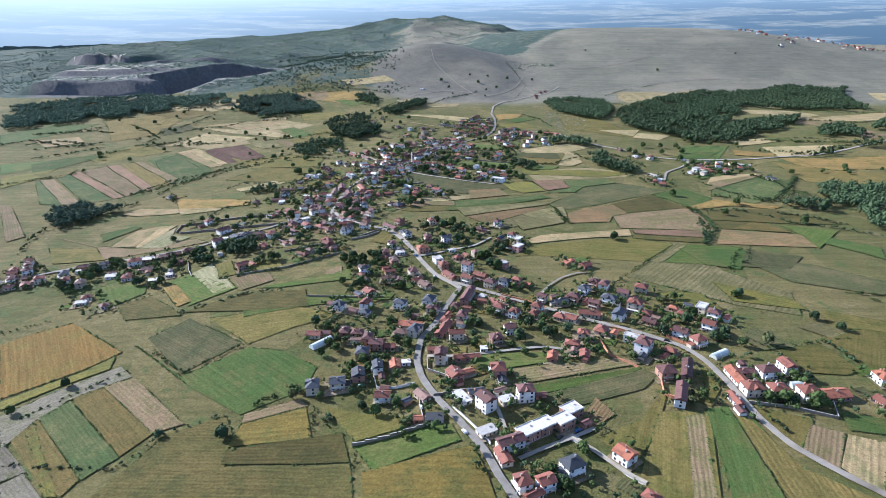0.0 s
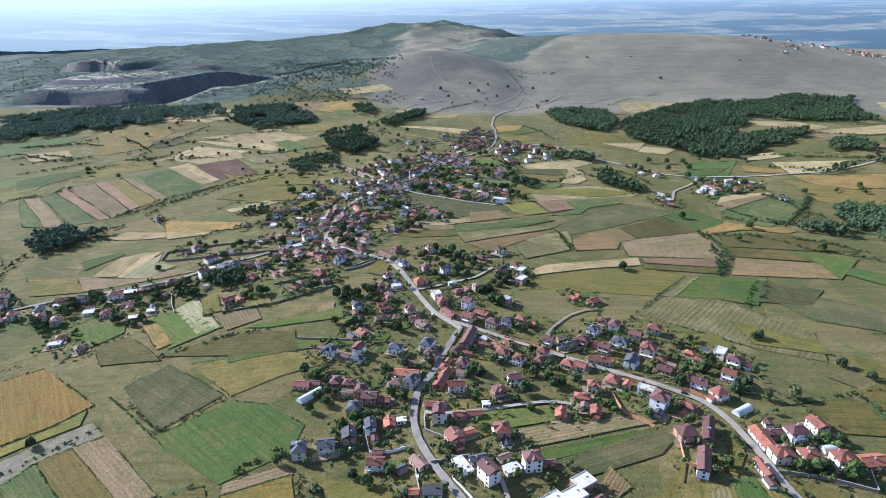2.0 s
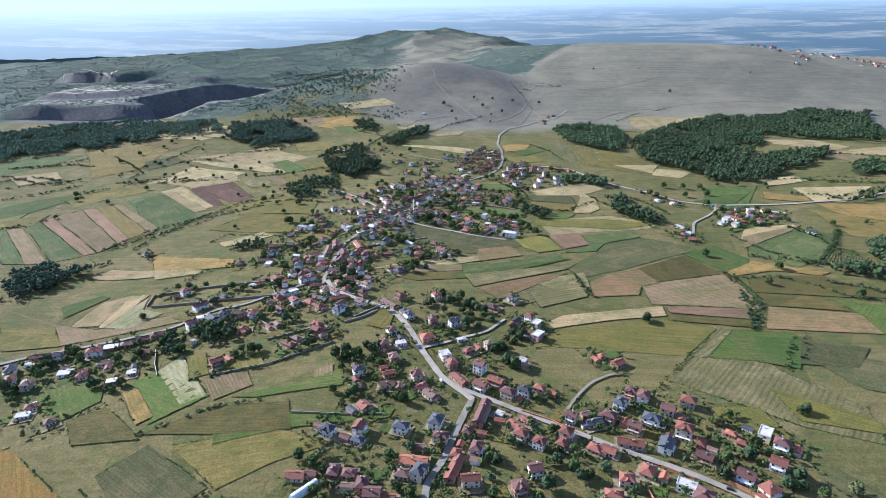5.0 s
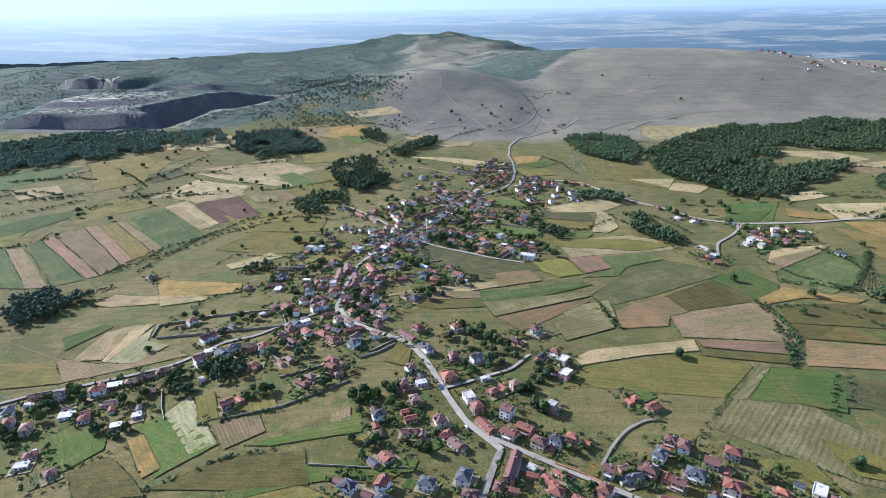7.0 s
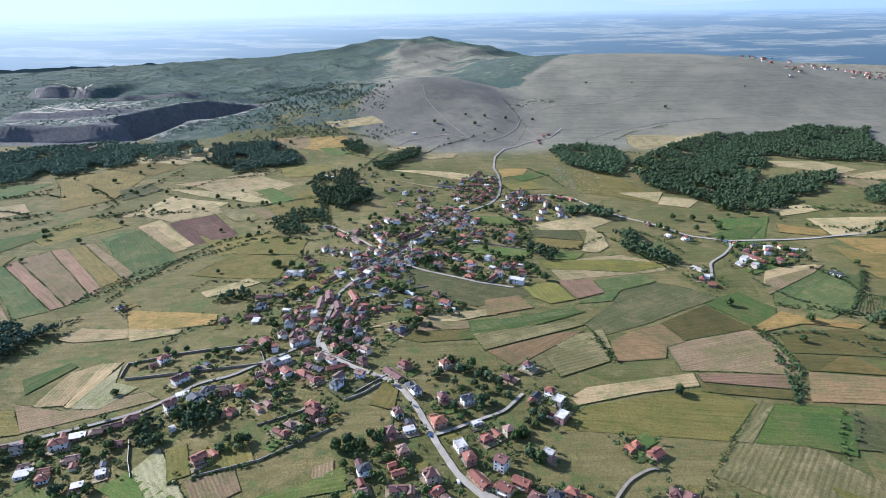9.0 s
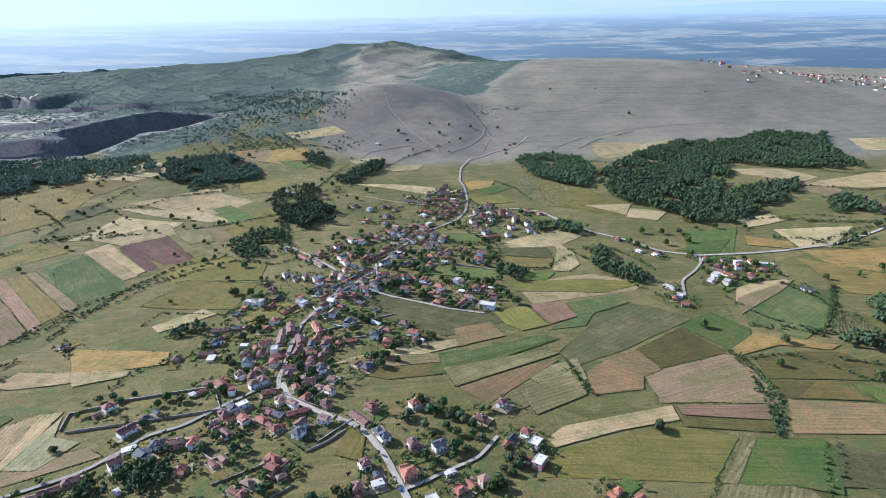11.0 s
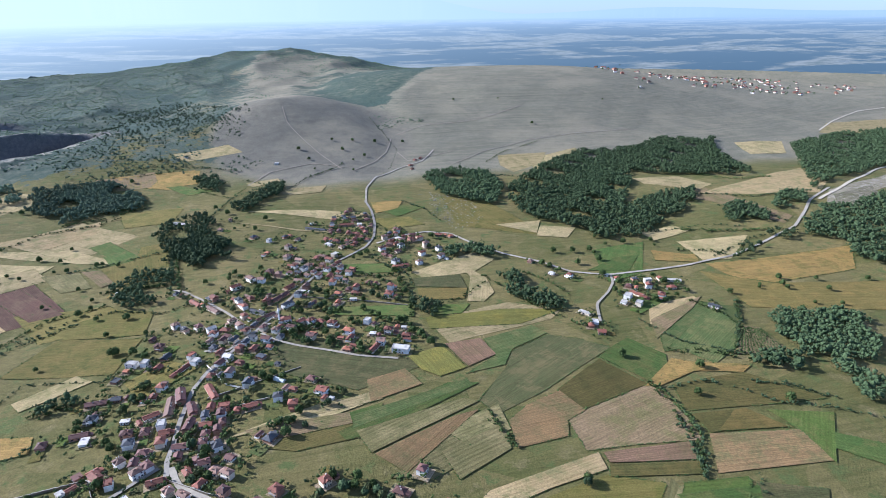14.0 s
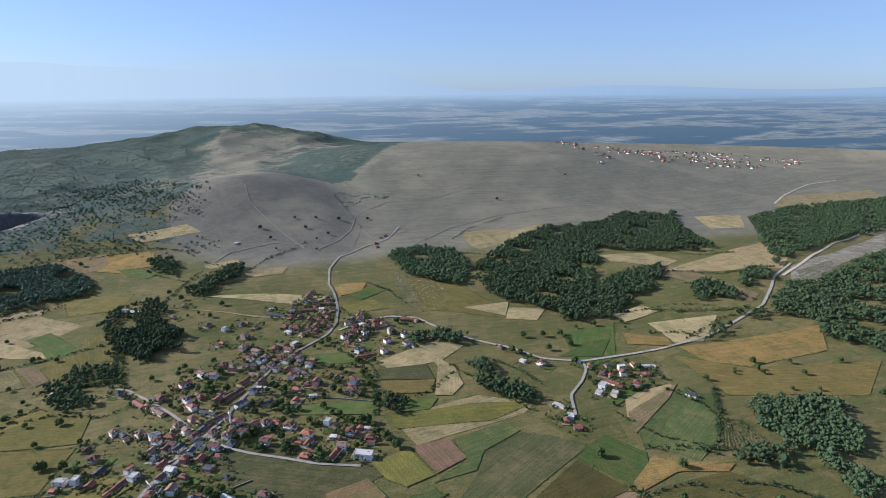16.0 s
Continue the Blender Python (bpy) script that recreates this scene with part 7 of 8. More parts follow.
def verges():
    """Low tufts of tall grass along the field edges."""
    g, pts = np.random.default_rng(9), []
    for o in FIELDS:
        far = np.mean([p[1] for p in o]) > 900
        for (x1, y1), (x2, y2) in zip(o, o[1:] + o[:1]):
            d = math.hypot(x2 - x1, y2 - y1)
            if g.random() < 0.22:
                continue
            n = int(d / (2.6 if far else 1.3))
            t = np.sort(g.uniform(0, 1, n))
            t = t[np.sin(t * d / 17 + d) > -0.6]
            pts.append(np.c_[x1 + (x2 - x1) * t, y1 + (y2 - y1) * t] + g.normal(0, 0.35, (len(t), 2)))
    xy = np.concatenate(pts)
    keep = np.ones(len(xy), bool)
    for w, line in ROADS:
        for k in range(0, len(xy), 4000):
            q = xy[k:k + 4000]
            keep[k:k + 4000] &= (np.hypot(q[:, None, 0] - line[None, :, 0], q[:, None, 1] - line[None, :, 1]) > w / 2 + 1.2).all(1)
    for hx, hy, turn, l, w in HOUSES:
        keep &= np.hypot(xy[:, 0] - hx, xy[:, 1] - hy) > l / 2 + 1
    xy = xy[keep]
    n = len(xy)
    size = g.uniform(0.35, 0.8, (n, 1, 1)) * np.where(g.uniform(0, 1, (n, 1, 1)) < 0.02, 1.9, 1.0)
    v = OCT_V[None] * g.uniform(0.6, 1.4, (n, 6, 1)) * (1.1, 1.1, 0.75) * size
    v[..., 0] += xy[:, None, 0]
    v[..., 1] += xy[:, None, 1]
    v[..., 2] += (land(xy[:, 0], xy[:, 1]) + 0.55)[:, None]
    f = (OCT_F[None] + (np.arange(n) * 6)[:, None, None]).reshape(-1, 3)
    tagged(new("field_verges", mesh_of("field_verges", v.reshape(-1, 3), f, [LEAF[1]])), "tufts of tall grass and weeds along field edges", "grass", kind="stuff")

# ---- woods, hedgerows and single trees ----
wood(6.9, 9.2, (250, 1487), (317, 1510), (382, 1475), (380, 1354), (331, 1258), (261, 1300), (236, 1370))
wood(6.9, 9.2, (377, 1337), (521, 1496), (660, 1595), (759, 1507), (565, 1317), (524, 1159), (607, 1212), (727, 1236), (667, 1151), (507, 1054), (446, 1049), (419, 1118), (368, 1172), (360, 1244))
wood(6.9, 9.2, (680, 1574), (811, 1598), (913, 1655), (1066, 1636), (975, 1506), (944, 1369), (894, 1290), (693, 1381), (633, 1444))
wood(7.6, 9.0, (1237, 1556), (1471, 1643), (1883, 1676), (1485, 1370), (1268, 1295), (1108, 1240), (999, 1195), (910, 1148), (1045, 1312))
wood(7.6, 9.0, (837, 1046), (890, 1034), (1019, 1089), (1238, 1183), (755, 812), (744, 857), (718, 878), (761, 927), (718, 955), (765, 1009))
wood(5.3, 7.3, (502, 778), (555, 768), (599, 749), (592, 709), (534, 669), (517, 629), (487, 606), (469, 626), (485, 682), (471, 695), (468, 719))
wood(6.9, 9.0, (419, 704), (468, 698), (466, 683), (445, 669), (413, 683))
wood(6.9, 9.2, (703, 1125), (742, 1129), (738, 1057), (721, 1029), (661, 1059))
wood(6.9, 9.2, (816, 1131), (877, 1135), (814, 1057), (764, 1073))
wood(6.9, 9.0, (566, 929), (615, 962), (683, 984), (727, 986), (707, 960), (648, 957), (587, 929))
wood(6.9, 9.2, (-451, 1495), (-378, 1556), (-293, 1472), (-289, 1411), (-352, 1385), (-409, 1364))
wood(6.9, 10.1, (-212, 1208), (-180, 1206), (-138, 1185), (-116, 1113), (-128, 1087), (-187, 1112))
wood(6.9, 9.0, (-128, 1357), (-89, 1416), (-50, 1484), (-39, 1409), (-109, 1311))
wood(6.9, 9.0, (-217, 1560), (-169, 1543), (-157, 1447), (-200, 1482))
wood(6.9, 9.0, (198, 1079), (275, 1063), (264, 1029), (188, 1041))
wood(6.9, 9.0, (235, 973), (259, 956), (261, 886), (293, 877), (283, 850), (248, 857), (229, 896))
wood(6.9, 7.8, (106, 917), (140, 894), (134, 863), (107, 889))
wood(10.3, 6.7, (-609, 2352), (-359, 2430), (-107, 1903), (-164, 1766), (-279, 1740), (-461, 1807))
wood(10.3, 6.7, (-538, 1787), (-436, 1797), (-303, 1684), (-240, 1703), (-185, 1597), (-311, 1608), (-413, 1549), (-490, 1632))
wood(10.3, 6.7, (-186, 1611), (-146, 1659), (-76, 1630), (-148, 1543))
wood(9.2, 9.0, (-937, 1387), (-833, 1485), (-730, 1550), (-659, 1445), (-788, 1343), (-885, 1294))
wood(8.0, 9.0, (-499, 713), (-487, 741), (-424, 741), (-400, 756), (-417, 728), (-444, 684), (-465, 663))
wood(6.9, 7.8, (-246, 549), (-245, 582), (-241, 590), (-223, 538), (-236, 536))
wood(6.9, 7.8, (-235, 580), (-197, 584), (-186, 565), (-197, 542), (-224, 546))
wood(6.9, 7.8, (-483, 709), (-468, 725), (-419, 741), (-434, 690), (-450, 660))
wood(6.9, 7.8, (-269, 795), (-232, 811), (-225, 794), (-258, 786))
hedge(6.9, 6.7, (-2, 1048), (59, 1012), (107, 999), (109, 931), (100, 871))
hedge(8.0, 5.6, (86, 1057), (121, 994), (111, 915), (106, 876))
hedge(6.9, 6.7, (519, 977), (554, 962), (577, 937))
hedge(6.9, 5.6, (297, 638), (291, 605), (267, 566), (259, 561))
hedge(8.0, 5.6, (291, 688), (290, 648), (284, 606), (273, 579), (261, 564))
hedge(9.2, 4.5, (127, 671), (135, 653), (134, 628))
hedge(8.0, 4.5, (304, 555), (289, 527), (278, 513))
hedge(6.9, 6.7, (-199, 1018), (-178, 1023), (-132, 960), (-152, 946))
hedge(6.9, 5.6, (-395, 806), (-386, 856), (-363, 930), (-340, 974), (-321, 1003), (-286, 1008), (-259, 1017))
hedge(6.9, 5.6, (-255, 785), (-232, 811))
hedge(5.8, 4.5, (-182, 504), (-148, 509), (-126, 527), (-98, 545))
hedge(5.8, 4.5, (-203, 497), (-187, 498), (-180, 504))
hedge(6.9, 4.5, (-283, 456), (-256, 472), (-243, 479))
hedge(6.9, 4.5, (-213, 434), (-170, 461), (-133, 467))
hedge(6.9, 5.6, (-260, 805), (-196, 769))
hedge(8.0, 5.6, (-432, 805), (-419, 850), (-400, 889), (-339, 957), (-279, 977))
hedge(9.2, 5.6, (-570, 1125), (-474, 1149), (-422, 1143))
hedge(8.0, 6.7, (-783, 1125), (-746, 1158), (-658, 1126))
hedge(9.2, 5.6, (-666, 1299), (-563, 1194), (-568, 1141))
hedge(9.2, 6.7, (-715, 1026), (-681, 1056), (-630, 1112))
hedge(6.9, 3.4, (-352, 420), (-335, 428), (-319, 437))
hedge(6.9, 3.4, (-270, 314), (-248, 334), (-217, 360))
hedge(6.9, 3.4, (-253, 274), (-182, 264), (-166, 292), (-137, 307))
hedge(4.6, 3.4, (-80, 312), (-77, 284))
hedge(5.8, 5.6, (-72, 304), (-67, 293))
hedge(5.8, 4.5, (-120, 314), (-106, 324))
hedge(5.8, 3.4, (-213, 382), (-179, 351))
hedge(4.6, 3.4, (-179, 351), (-146, 382))
hedge(5.8, 3.4, (-49, 275), (-48, 257))
hedge(5.8, 3.4, (223, 365), (254, 371), (291, 379))
hedge(5.8, 3.4, (218, 379), (230, 363))
hedge(6.9, 4.5, (274, 371), (279, 342))
hedge(5.8, 4.5, (294, 553), (258, 499))
hedge(6.9, 3.4, (150, 474), (195, 525))
hedge(5.8, 4.5, (191, 286), (194, 274))
hedge(6.9, 4.5, (349, 443), (356, 433))
hedge(6.9, 4.5, (337, 453), (366, 448))
hedge(6.9, 7.8, (-173, 1030), (-190, 1113), (-197, 1187))
hedge(5.8, 7.8, (-183, 1034), (-197, 1117), (-205, 1190))
hedge(8.0, 5.6, (436, 829), (450, 789), (449, 753))
hedge(6.9, 5.6, (486, 813), (454, 769), (413, 715))
hedge(6.9, 5.6, (558, 1198), (658, 1226))
hedge(6.9, 5.6, (795, 1347), (837, 1275), (921, 1260))
hedge(8.0, 6.7, (573, 1053), (607, 1029), (679, 1004))
hedge(8.0, 5.6, (171, 1312), (200, 1259), (213, 1190))
hedge(8.0, 4.5, (409, 1558), (474, 1625), (589, 1691))
hedge(9.2, 5.6, (363, 732), (419, 704))
hedge(9.2, 5.6, (373, 728), (419, 690))
hedge(9.2, 4.5, (-31, 1434), (1, 1496), (60, 1555))
hedge(8.0, 4.5, (-190, 1462), (-137, 1407), (-112, 1462))
hedge(6.9, 6.7, (-256, 1034), (-232, 1054), (-194, 1053))
trees(6.9, (-167, 291), (176, 578), (-127, 287), (-254, 345), (-276, 319), (-96, 321), (228, 371), (209, 370), (294, 392), (283, 409), (-48, 307), (-42, 298))
trees(6.9, (-18, 289), (-21, 289), (-59, 324))
trees(5.8, (2, 325), (129, 353), (108, 360), (143, 297), (150, 300), (160, 308))
trees(8.0, (197, 320), (222, 326), (231, 329), (195, 303), (221, 300), (212, 301), (207, 305), (223, 297))
trees(6.9, (60, 245), (60, 233), (53, 243), (77, 258), (73, 260), (61, 230), (-56, 354), (-61, 348))
trees(6.9, (-75, 382), (-83, 379), (-75, 369), (-85, 365), (-48, 353), (-34, 379), (-26, 371), (-96, 405), (-89, 401), (-83, 405))
trees(6.9, (23, 383), (55, 375), (64, 396), (28, 396), (24, 368), (50, 368), (55, 360), (63, 409), (73, 392), (76, 384), (90, 392), (82, 384))
trees(6.9, (172, 437), (177, 432), (187, 442), (167, 396), (169, 392), (158, 383), (183, 400), (190, 409), (198, 375), (204, 375), (192, 375), (203, 383))
trees(6.9, (-92, 522), (-84, 519), (-62, 514), (-54, 507), (-87, 502), (-85, 471), (-74, 465), (-77, 454), (-50, 470), (-40, 465), (-33, 459), (-70, 470))
trees(6.9, (16, 613), (25, 604), (33, 593), (10, 596), (18, 572), (10, 614), (-2, 557), (-8, 564), (-5, 549), (59, 549), (53, 542), (43, 528))
trees(6.9, (45, 508), (49, 501))
trees(6.9, (238, 443), (245, 448), (67, 424), (38, 414), (-40, 403), (-28, 411), (-10, 410))
trees(8.0, (-245, 570), (-248, 566), (-240, 553), (-230, 544), (-248, 554), (-223, 576), (-215, 566), (-208, 573), (-201, 568), (-199, 577), (-193, 571), (-208, 582))
trees(8.0, (-217, 579), (-227, 572))
trees(6.9, (-286, 542), (-278, 534), (-323, 554), (-309, 537), (-342, 525), (-340, 529), (-338, 532), (-333, 517), (-265, 540), (-263, 532), (-275, 499), (-277, 496))
trees(6.9, (-257, 497), (-258, 491), (-262, 491))
trees(6.9, (-337, 498), (-337, 492), (-348, 502), (-335, 485), (-343, 540), (-333, 532), (-333, 555), (-326, 550))
trees(6.9, (-173, 536), (-162, 531), (-175, 529), (-159, 534), (-166, 528), (-120, 539), (-116, 543), (-123, 532), (-168, 605), (-174, 591), (-147, 602), (-139, 587))
trees(6.9, (-149, 588))
trees(6.9, (-91, 522), (-87, 526), (-83, 529), (-78, 526), (-85, 515), (-73, 522), (-65, 529), (-61, 533), (-70, 533), (-6, 627), (-1, 616), (4, 616))
trees(6.9, (14, 606), (9, 621), (19, 611), (24, 606))
trees(6.9, (-108, 653), (-102, 646), (-97, 652), (-22, 607), (-16, 612), (-7, 597), (-2, 587), (17, 587), (16, 569), (25, 569), (31, 582), (36, 578))
trees(6.9, (11, 561), (35, 529), (40, 537), (46, 544), (51, 552), (43, 529), (60, 552))
trees(5.8, (-285, 679), (-275, 684), (-266, 676), (-256, 680), (-234, 635), (-295, 614), (-106, 677), (-94, 670))
trees(6.9, (-176, 806), (-172, 799), (-178, 789), (-180, 784), (-168, 809), (-171, 781), (-186, 764), (-182, 768), (-218, 762), (-215, 751), (-179, 712), (-184, 723))
trees(6.9, (-193, 725), (-155, 702), (-152, 697), (-162, 699))
trees(6.9, (-202, 687), (-178, 666), (-175, 673), (-169, 668), (-119, 707), (-115, 715), (-112, 671), (-107, 674), (-114, 667), (-115, 659), (-104, 661), (-102, 685))
trees(6.9, (-113, 696))
trees(6.9, (-79, 803), (-67, 788), (-61, 781), (-55, 775), (-71, 755), (-76, 745), (-50, 786), (-44, 773), (-0, 733), (6, 742), (11, 737), (-6, 723))
trees(6.9, (-22, 725), (-28, 716), (-43, 709), (-38, 703), (-33, 707), (-48, 705), (-23, 697))
trees(6.9, (-31, 881), (-25, 873), (-32, 866), (-19, 842), (0, 854), (6, 838), (16, 843), (35, 870), (48, 901), (3, 909), (10, 899), (24, 906))
trees(6.9, (-24, 913), (-17, 929))
trees(6.9, (-229, 660), (-227, 666), (-212, 663), (-141, 1039), (-95, 782), (-102, 741), (-92, 749))
trees(6.9, (-125, 864), (-117, 858), (-114, 960), (-100, 942), (-66, 942), (-71, 985), (-77, 987), (-87, 990), (-75, 1000), (-55, 980), (-72, 1061), (-63, 1026))
trees(6.9, (-111, 1053), (-105, 1058), (-97, 1038), (-113, 1038))
trees(6.9, (-35, 860), (-40, 867), (-29, 853), (-32, 870), (-24, 868), (-30, 880), (-7, 874), (4, 887), (-6, 920), (-0, 918), (6, 923), (11, 909))
trees(6.9, (-24, 933), (-30, 922))
trees(6.9, (-4, 976), (2, 966), (8, 957), (-11, 963), (15, 969), (7, 943), (64, 941), (69, 931), (50, 930), (72, 954), (93, 916), (99, 930))
trees(6.9, (104, 944), (110, 958), (103, 978), (83, 984), (78, 994), (72, 1004))
trees(6.9, (57, 887), (62, 879), (67, 871), (72, 863), (83, 860), (89, 859), (93, 846), (96, 834), (100, 823), (104, 816), (107, 805), (93, 819))
trees(6.9, (77, 824), (70, 816), (38, 869), (33, 877), (59, 851), (33, 818), (37, 807), (7, 836), (2, 828))
trees(6.9, (66, 1079), (74, 1085), (54, 1073), (80, 1064), (127, 1116), (133, 1104), (179, 1124), (193, 1109), (201, 1073), (203, 1051), (170, 1083), (102, 1013))
trees(6.9, (123, 1006))
trees(6.9, (361, 879), (360, 864), (377, 899), (356, 817), (396, 885), (419, 878), (438, 888), (397, 839), (406, 836), (434, 907), (447, 860), (448, 851))
trees(6.9, (427, 844))
trees(6.9, (325, 960), (314, 972), (307, 983), (392, 978), (396, 1017), (429, 1062), (428, 1027), (457, 1027), (503, 1025), (483, 1056), (498, 1003))
trees(5.8, (545, 774), (598, 770), (537, 835), (578, 851), (568, 823), (624, 835), (613, 807), (495, 834), (687, 817))
trees(5.8, (-273, 1146), (-304, 1161), (-305, 1081), (-370, 1563), (-336, 1559), (-121, 1237), (-105, 1243), (-88, 1224), (-73, 1267), (-158, 1354), (-137, 1316), (-237, 931))
trees(5.8, (-197, 874), (-202, 859))
trees(5.8, (-5, 1689), (17, 1628), (26, 1554), (94, 1682), (113, 1616), (141, 1645), (126, 1742), (74, 1743), (180, 1742), (459, 2044), (591, 2010), (622, 1813))
trees(5.8, (1113, 2106), (913, 1972), (250, 1743), (105, 1544))
trees(5.8, (-421, 1162), (-500, 1177), (-510, 1092), (-569, 1257), (-484, 1197), (-339, 1039), (-279, 1039), (-285, 1003), (-364, 1197), (-466, 1265), (-624, 1317), (-600, 1369))
trees(5.8, (-594, 1426), (-183, 858), (-225, 965))
wood(6.9, 9.2, (593, 1406), (670, 1388), (637, 1311), (532, 1163), (511, 1215), (514, 1313))
wood(8.0, 9.0, (-977, 1356), (-843, 1437), (-737, 1540), (-577, 1588), (-515, 1497), (-651, 1431), (-741, 1360), (-904, 1247))
wood(6.9, 9.0, (-1027, 1470), (-885, 1571), (-738, 1588), (-651, 1548), (-701, 1474), (-835, 1365), (-926, 1318))
wood(6.9, 9.0, (-510, 1545), (-377, 1555), (-302, 1460), (-343, 1403), (-476, 1411))
wood(6.9, 7.8, (-246, 1294), (-178, 1334), (-125, 1148), (-169, 1094), (-216, 1156))
wood(6.9, 7.8, (-266, 1062), (-236, 1120), (-187, 1079), (-194, 999), (-244, 991))
hedge(10.3, 6.7, (-832, 1123), (-791, 1160), (-697, 1109), (-649, 1139))
hedge(10.3, 6.7, (-823, 1210), (-753, 1227), (-710, 1279))
hedge(10.3, 6.7, (-596, 1163), (-574, 1240), (-542, 1308), (-518, 1381))
hedge(10.3, 6.7, (-607, 1057), (-551, 1111), (-501, 1171))
hedge(10.3, 5.6, (-653, 858), (-620, 886), (-576, 930))
hedge(9.2, 5.6, (-438, 811), (-412, 823), (-398, 867))
hedge(9.2, 5.6, (-468, 678), (-465, 641), (-447, 584))
hedge(9.2, 5.6, (-298, 676), (-273, 724), (-243, 742))
hedge(9.2, 5.6, (-341, 1152), (-288, 1158), (-214, 1177))
hedge(10.3, 5.6, (-326, 1590), (-213, 1616), (-122, 1580))
hedge(10.3, 5.6, (-199, 1502), (-117, 1517), (-32, 1434))
hedge(9.2, 5.6, (329, 1392), (408, 1446), (450, 1411))
hedge(9.2, 5.6, (217, 966), (249, 875), (280, 813), (301, 783))
hedge(9.2, 5.6, (115, 885), (171, 912), (213, 948))
hedge(9.2, 5.6, (295, 671), (338, 678), (363, 662), (387, 633), (426, 614), (458, 589))
hedge(9.2, 5.6, (285, 629), (266, 568))
hedge(9.2, 5.6, (390, 662), (423, 652), (443, 622))
hedge(9.2, 5.6, (508, 1064), (613, 1058), (672, 1025))
hedge(9.2, 5.6, (551, 941), (649, 985), (716, 978))
hedge(9.2, 5.6, (695, 1133), (739, 1103), (740, 1014))
hedge(10.3, 3.4, (193, 1938), (213, 1818), (227, 1694), (190, 1569), (152, 1500))
hedge(9.2, 5.6, (1, 1496), (60, 1555), (93, 1606))
hedge(9.2, 5.6, (-391, 1611), (-316, 1634), (-230, 1619))
wood(11.5, 6.7, (-379, 2100), (-178, 1954), (-92, 1850), (-140, 1774), (-249, 1777))
wood(11.5, 6.7, (-419, 1684), (-301, 1670), (-219, 1616), (-300, 1602), (-395, 1626))
hedge(6.0, 5.5, (-460, 1281), (-434, 1324), (-346, 1350), (-321, 1373))
hedge(7.0, 6.0, (-514, 1129), (-483, 1136), (-456, 1145), (-419, 1142))
hedge(6.0, 4.5, (-316, 977), (-285, 990), (-237, 992), (-183, 967), (-140, 992))
hedge(6.0, 4.5, (-396, 859), (-356, 897), (-338, 944), (-293, 968))
hedge(5.0, 5.0, (296, 686), (298, 663), (296, 636), (288, 599))
hedge(6.0, 5.5, (277, 599), (271, 581), (264, 568))
hedge(6.0, 5.0, (345, 736), (356, 728), (375, 719))
hedge(6.0, 6.0, (393, 717), (414, 711), (430, 692), (448, 669))
hedge(5.0, 6.0, (129, 684), (133, 672), (137, 630))
hedge(6.0, 5.0, (489, 815), (453, 762), (411, 720))
hedge(7.0, 5.0, (-677, 1456), (-616, 1454), (-558, 1460), (-488, 1432))
hedge(7.0, 5.0, (-532, 1252), (-510, 1272), (-463, 1274))
hedge(5.0, 3.5, (-305, 824), (-294, 856), (-217, 830), (-202, 839))
hedge(6.0, 6.0, (-266, 790), (-247, 798), (-220, 799))
hedge(6.0, 5.0, (391, 665), (421, 646), (437, 625))
hedge(7.0, 6.0, (246, 981), (273, 965), (296, 922), (303, 885))
hedge(6.0, 6.0, (239, 913), (262, 876), (283, 856))
hedge(6.0, 5.5, (573, 1054), (650, 1019), (712, 993))
hedge(6.0, 5.5, (697, 1211), (788, 1140), (931, 1143))
hedge(6.0, 5.0, (492, 811), (458, 767), (431, 741))
hedge(6.0, 5.0, (351, 803), (365, 752), (414, 705))
hedge(6.0, 6.0, (-275, 1059), (-238, 1057), (-187, 1050))
hedge(7.0, 6.0, (-407, 1359), (-349, 1374), (-282, 1414))
hedge(7.0, 6.0, (-168, 1296), (-136, 1407), (-51, 1476))
hedge(7.0, 6.0, (-814, 1218), (-760, 1232), (-713, 1241), (-668, 1218))
hedge(7.0, 6.0, (-743, 1083), (-707, 1114), (-664, 1121))
hedge(7.0, 5.0, (-577, 1118), (-534, 1147), (-469, 1157))
hedge(6.0, 5.0, (-455, 660), (-433, 677), (-432, 713), (-420, 747), (-406, 768))
trees(6.4, (-190, 916), (-556, 1428), (-493, 1433), (-595, 1405), (-499, 1245), (-554, 1244), (-172, 1128), (-344, 1155), (-258, 979), (-291, 881), (-218, 883), (371, 930), (371, 1018), (342, 1022), (570, 836), (292, 736), (322, 659), (354, 697), (398, 632), (-40, 688), (177, 583))
trees(6.4, (-706, 1331), (-636, 1256), (-532, 1010), (-593, 1027), (-489, 1157), (-467, 1151), (-360, 1244), (-361, 1159), (-514, 1170), (-215, 882), (-205, 824), (-548, 1136), (-977, 1551), (-472, 1217), (-504, 1338), (-402, 1148), (-397, 1212), (-606, 1051), (-574, 939))
trees(6.4, (-275, 1014), (-215, 881), (-298, 1163), (93, 921), (570, 783), (545, 843), (656, 741), (357, 975), (396, 1002), (599, 1122), (515, 1091))

# ---- garden walls, greenhouses, vehicles ----
garden_wall("block", 2, (-303, 642), (-306, 664), (-262, 675), (-188, 679))
garden_wall("block", 2, (-188, 679), (-173, 643), (-226, 639), (-297, 638))
garden_wall("block", 2.2, (-51, 274), (-30, 278), (-8, 285))
garden_wall("block", 2, (184, 303), (207, 298), (229, 288), (238, 312))
garden_wall("orange", 2.2, (48, 448), (67, 437), (81, 425))
garden_wall("orange", 2.2, (161, 381), (179, 364))
garden_wall("orange", 1.8, (126, 394), (142, 383))
garden_wall("orange", 1.8, (112, 375), (114, 356), (129, 341))
garden_wall("orange", 2, (141, 336), (136, 311), (144, 305))
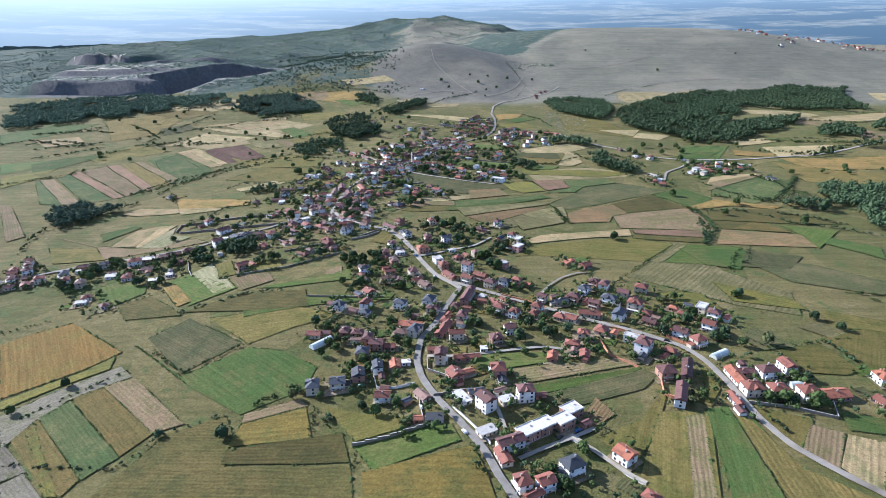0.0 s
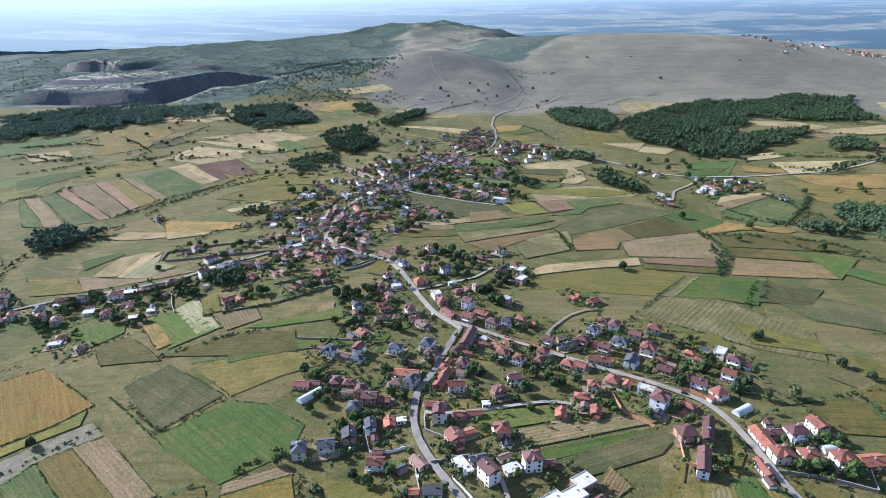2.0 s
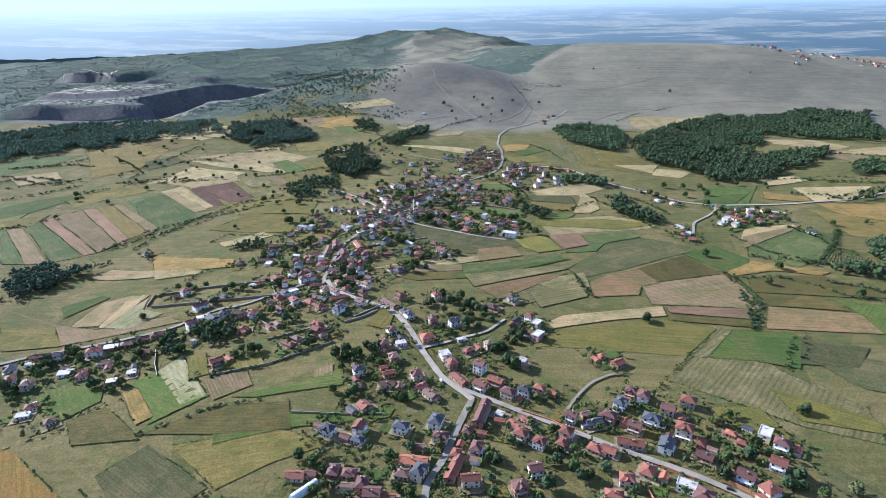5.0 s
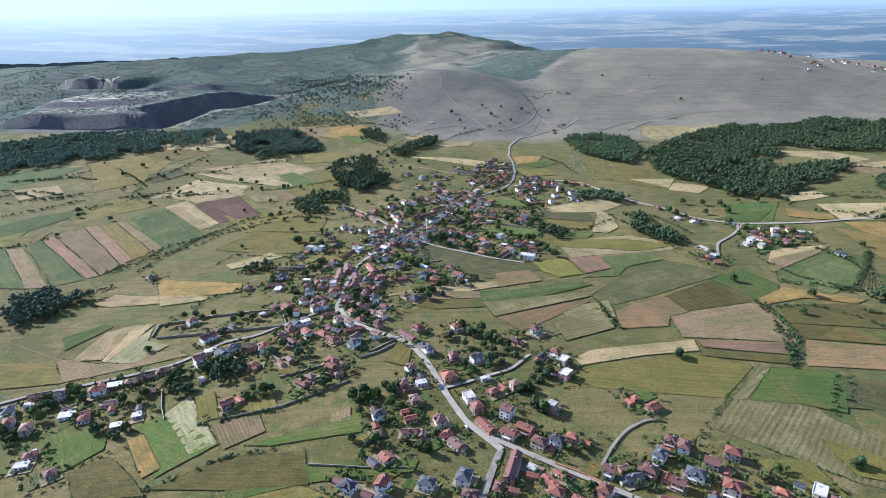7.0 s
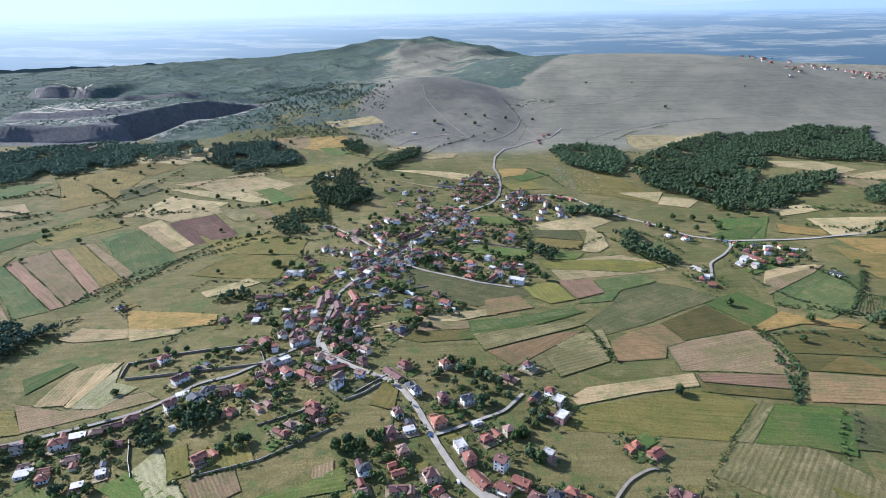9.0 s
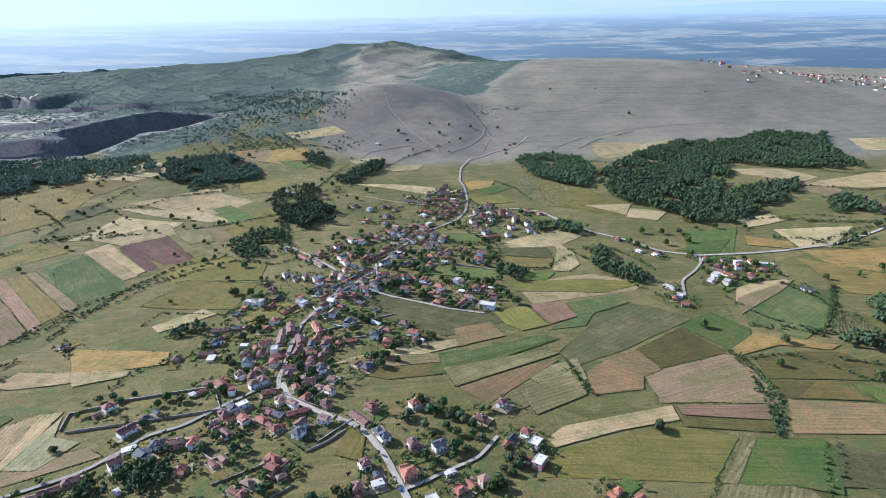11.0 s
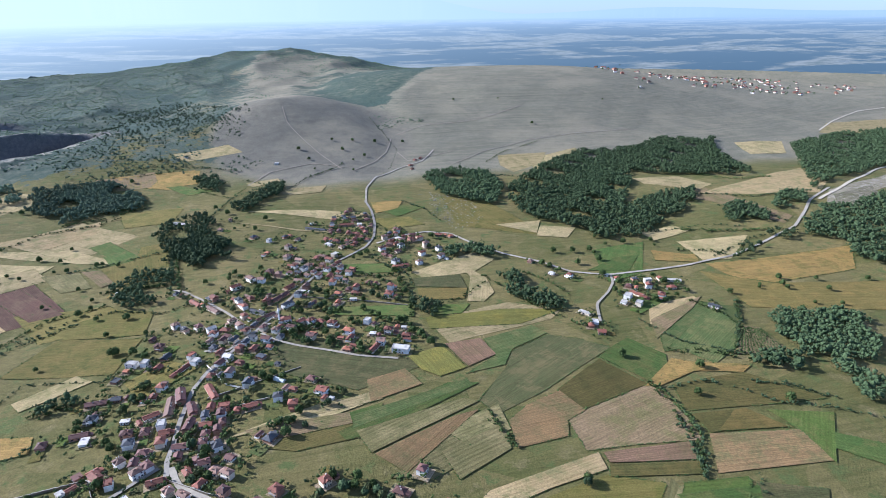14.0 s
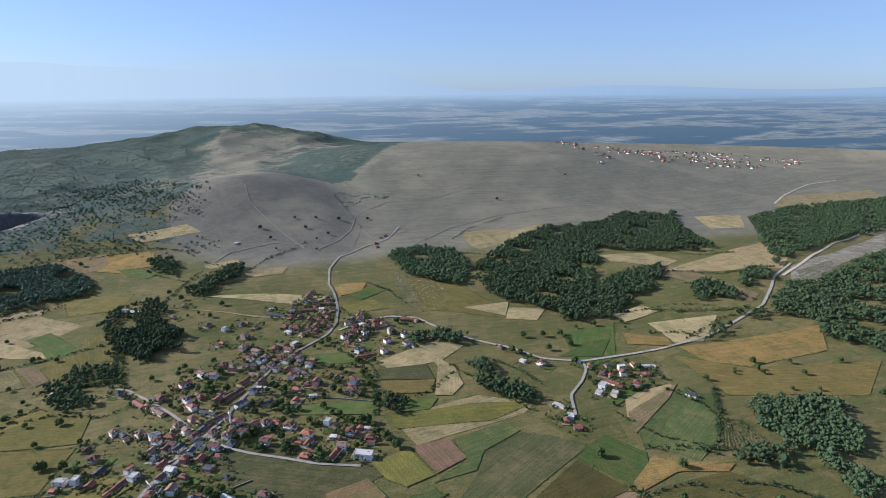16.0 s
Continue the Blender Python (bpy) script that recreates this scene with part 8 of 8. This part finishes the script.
garden_wall("white", 1.6, (6, 300), (21, 276), (26, 266))
garden_wall("block", 2, (-11, 355), (-10, 340), (2, 332))
garden_wall("block", 2, (-6, 312), (6, 314), (16, 316))
garden_wall("white", 1.2, (70, 270), (83, 258), (94, 242), (101, 235))
garden_wall("block", 1.8, (-94, 579), (-80, 588), (-67, 601))
garden_wall("block", 1.8, (-252, 549), (-242, 525), (-232, 507))
garden_wall("block", 1.6, (-16, 321), (-14, 304), (-11, 288))
garden_wall("white", 1.5, (-47, 343), (-42, 325), (-30, 324), (-18, 327))
garden_wall("block", 1.8, (-126, 659), (-96, 636), (-78, 626))
garden_wall("block", 1.6, (-60, 616), (-74, 602), (-87, 589))
garden_wall("block", 1.6, (-193, 612), (-180, 596), (-163, 579), (-153, 585))
garden_wall("block", 1.8, (-112, 449), (-76, 445), (-48, 445))
garden_wall("block", 1.6, (-24, 958), (44, 932), (103, 900))
garden_wall("white", 1.5, (-71, 938), (-53, 909), (-30, 901))
garden_wall("white", 1.5, (-117, 822), (-95, 780), (-78, 768))
garden_wall("block", 1.6, (-110, 761), (-78, 771), (-26, 792))
garden_wall("block", 1.6, (-110, 736), (-55, 746))
garden_wall("block", 1.5, (-157, 553), (-134, 563), (-112, 575))
garden_wall("block", 1.5, (-188, 502), (-145, 514), (-98, 545))
greenhouse(-87.7, 378.7, 49, 17.9, 6.0)
greenhouse(189.3, 356.5, 31, 13.9, 6.0)
greenhouse(222.1, 320.5, 8, 8.5, 6.0)
greenhouse(-46.2, 773.9, -39, 11.9, 5.0)
car("white", 12.0, 275.6, 120)
car("dark", -31.3, 338.2, 80)
car("teal", -52.7, 329.6, 20)
car("blue", 75.7, 275.9, 30)
car("dark", 65.0, 271.1, 40)
car("white", 245.5, 305.9, 0)
car("white", -13.3, 302.5, 100)
car("dark", -252.5, 581.0, 20)
car("white", -313.5, 480.1, 60)
car("red", 13.3, 532.1, 40)
car("white", -122.4, 634.1, 60)
car("white", 624.9, 951.2, 40)
car("dark", -3.4, 1013.2, 45)
car("white", -84.2, 858.6, 30)
car("dark", 159.3, 374.1, -25)
car("red", 55.3, 437.2, -25)
car("white", -8.0, 484.7, 100)
car("blue", -26.5, 532.4, 120)
mosque(-47.0, 891.5)
far_village((1664, 3893), (1949, 3820), (2149, 3544), (2399, 3335), (2362, 2732), (2531, 2589), (2214, 2296), (1844, 2191), (1451, 2126), (1206, 2184), (1099, 2322))
rocks(280, (231, 1364), (297, 1277), (286, 1178), (230, 1149), (206, 1242))
rocks(160, (937, 1136), (1129, 1206), (1440, 1336), (1266, 1204), (1017, 1110), (895, 1038))
ridge_scrub(20000)
vine_rows((451, 758), (468, 748), (461, 700), (410, 710))
hill_monument(1126, 2116)
gardens()
verges()
thicket("outer_trees", np.array(OUTER), 6.5, LEAF[1], "scattered broadleaf trees among the far fields", "tree", 1.0, FINE)
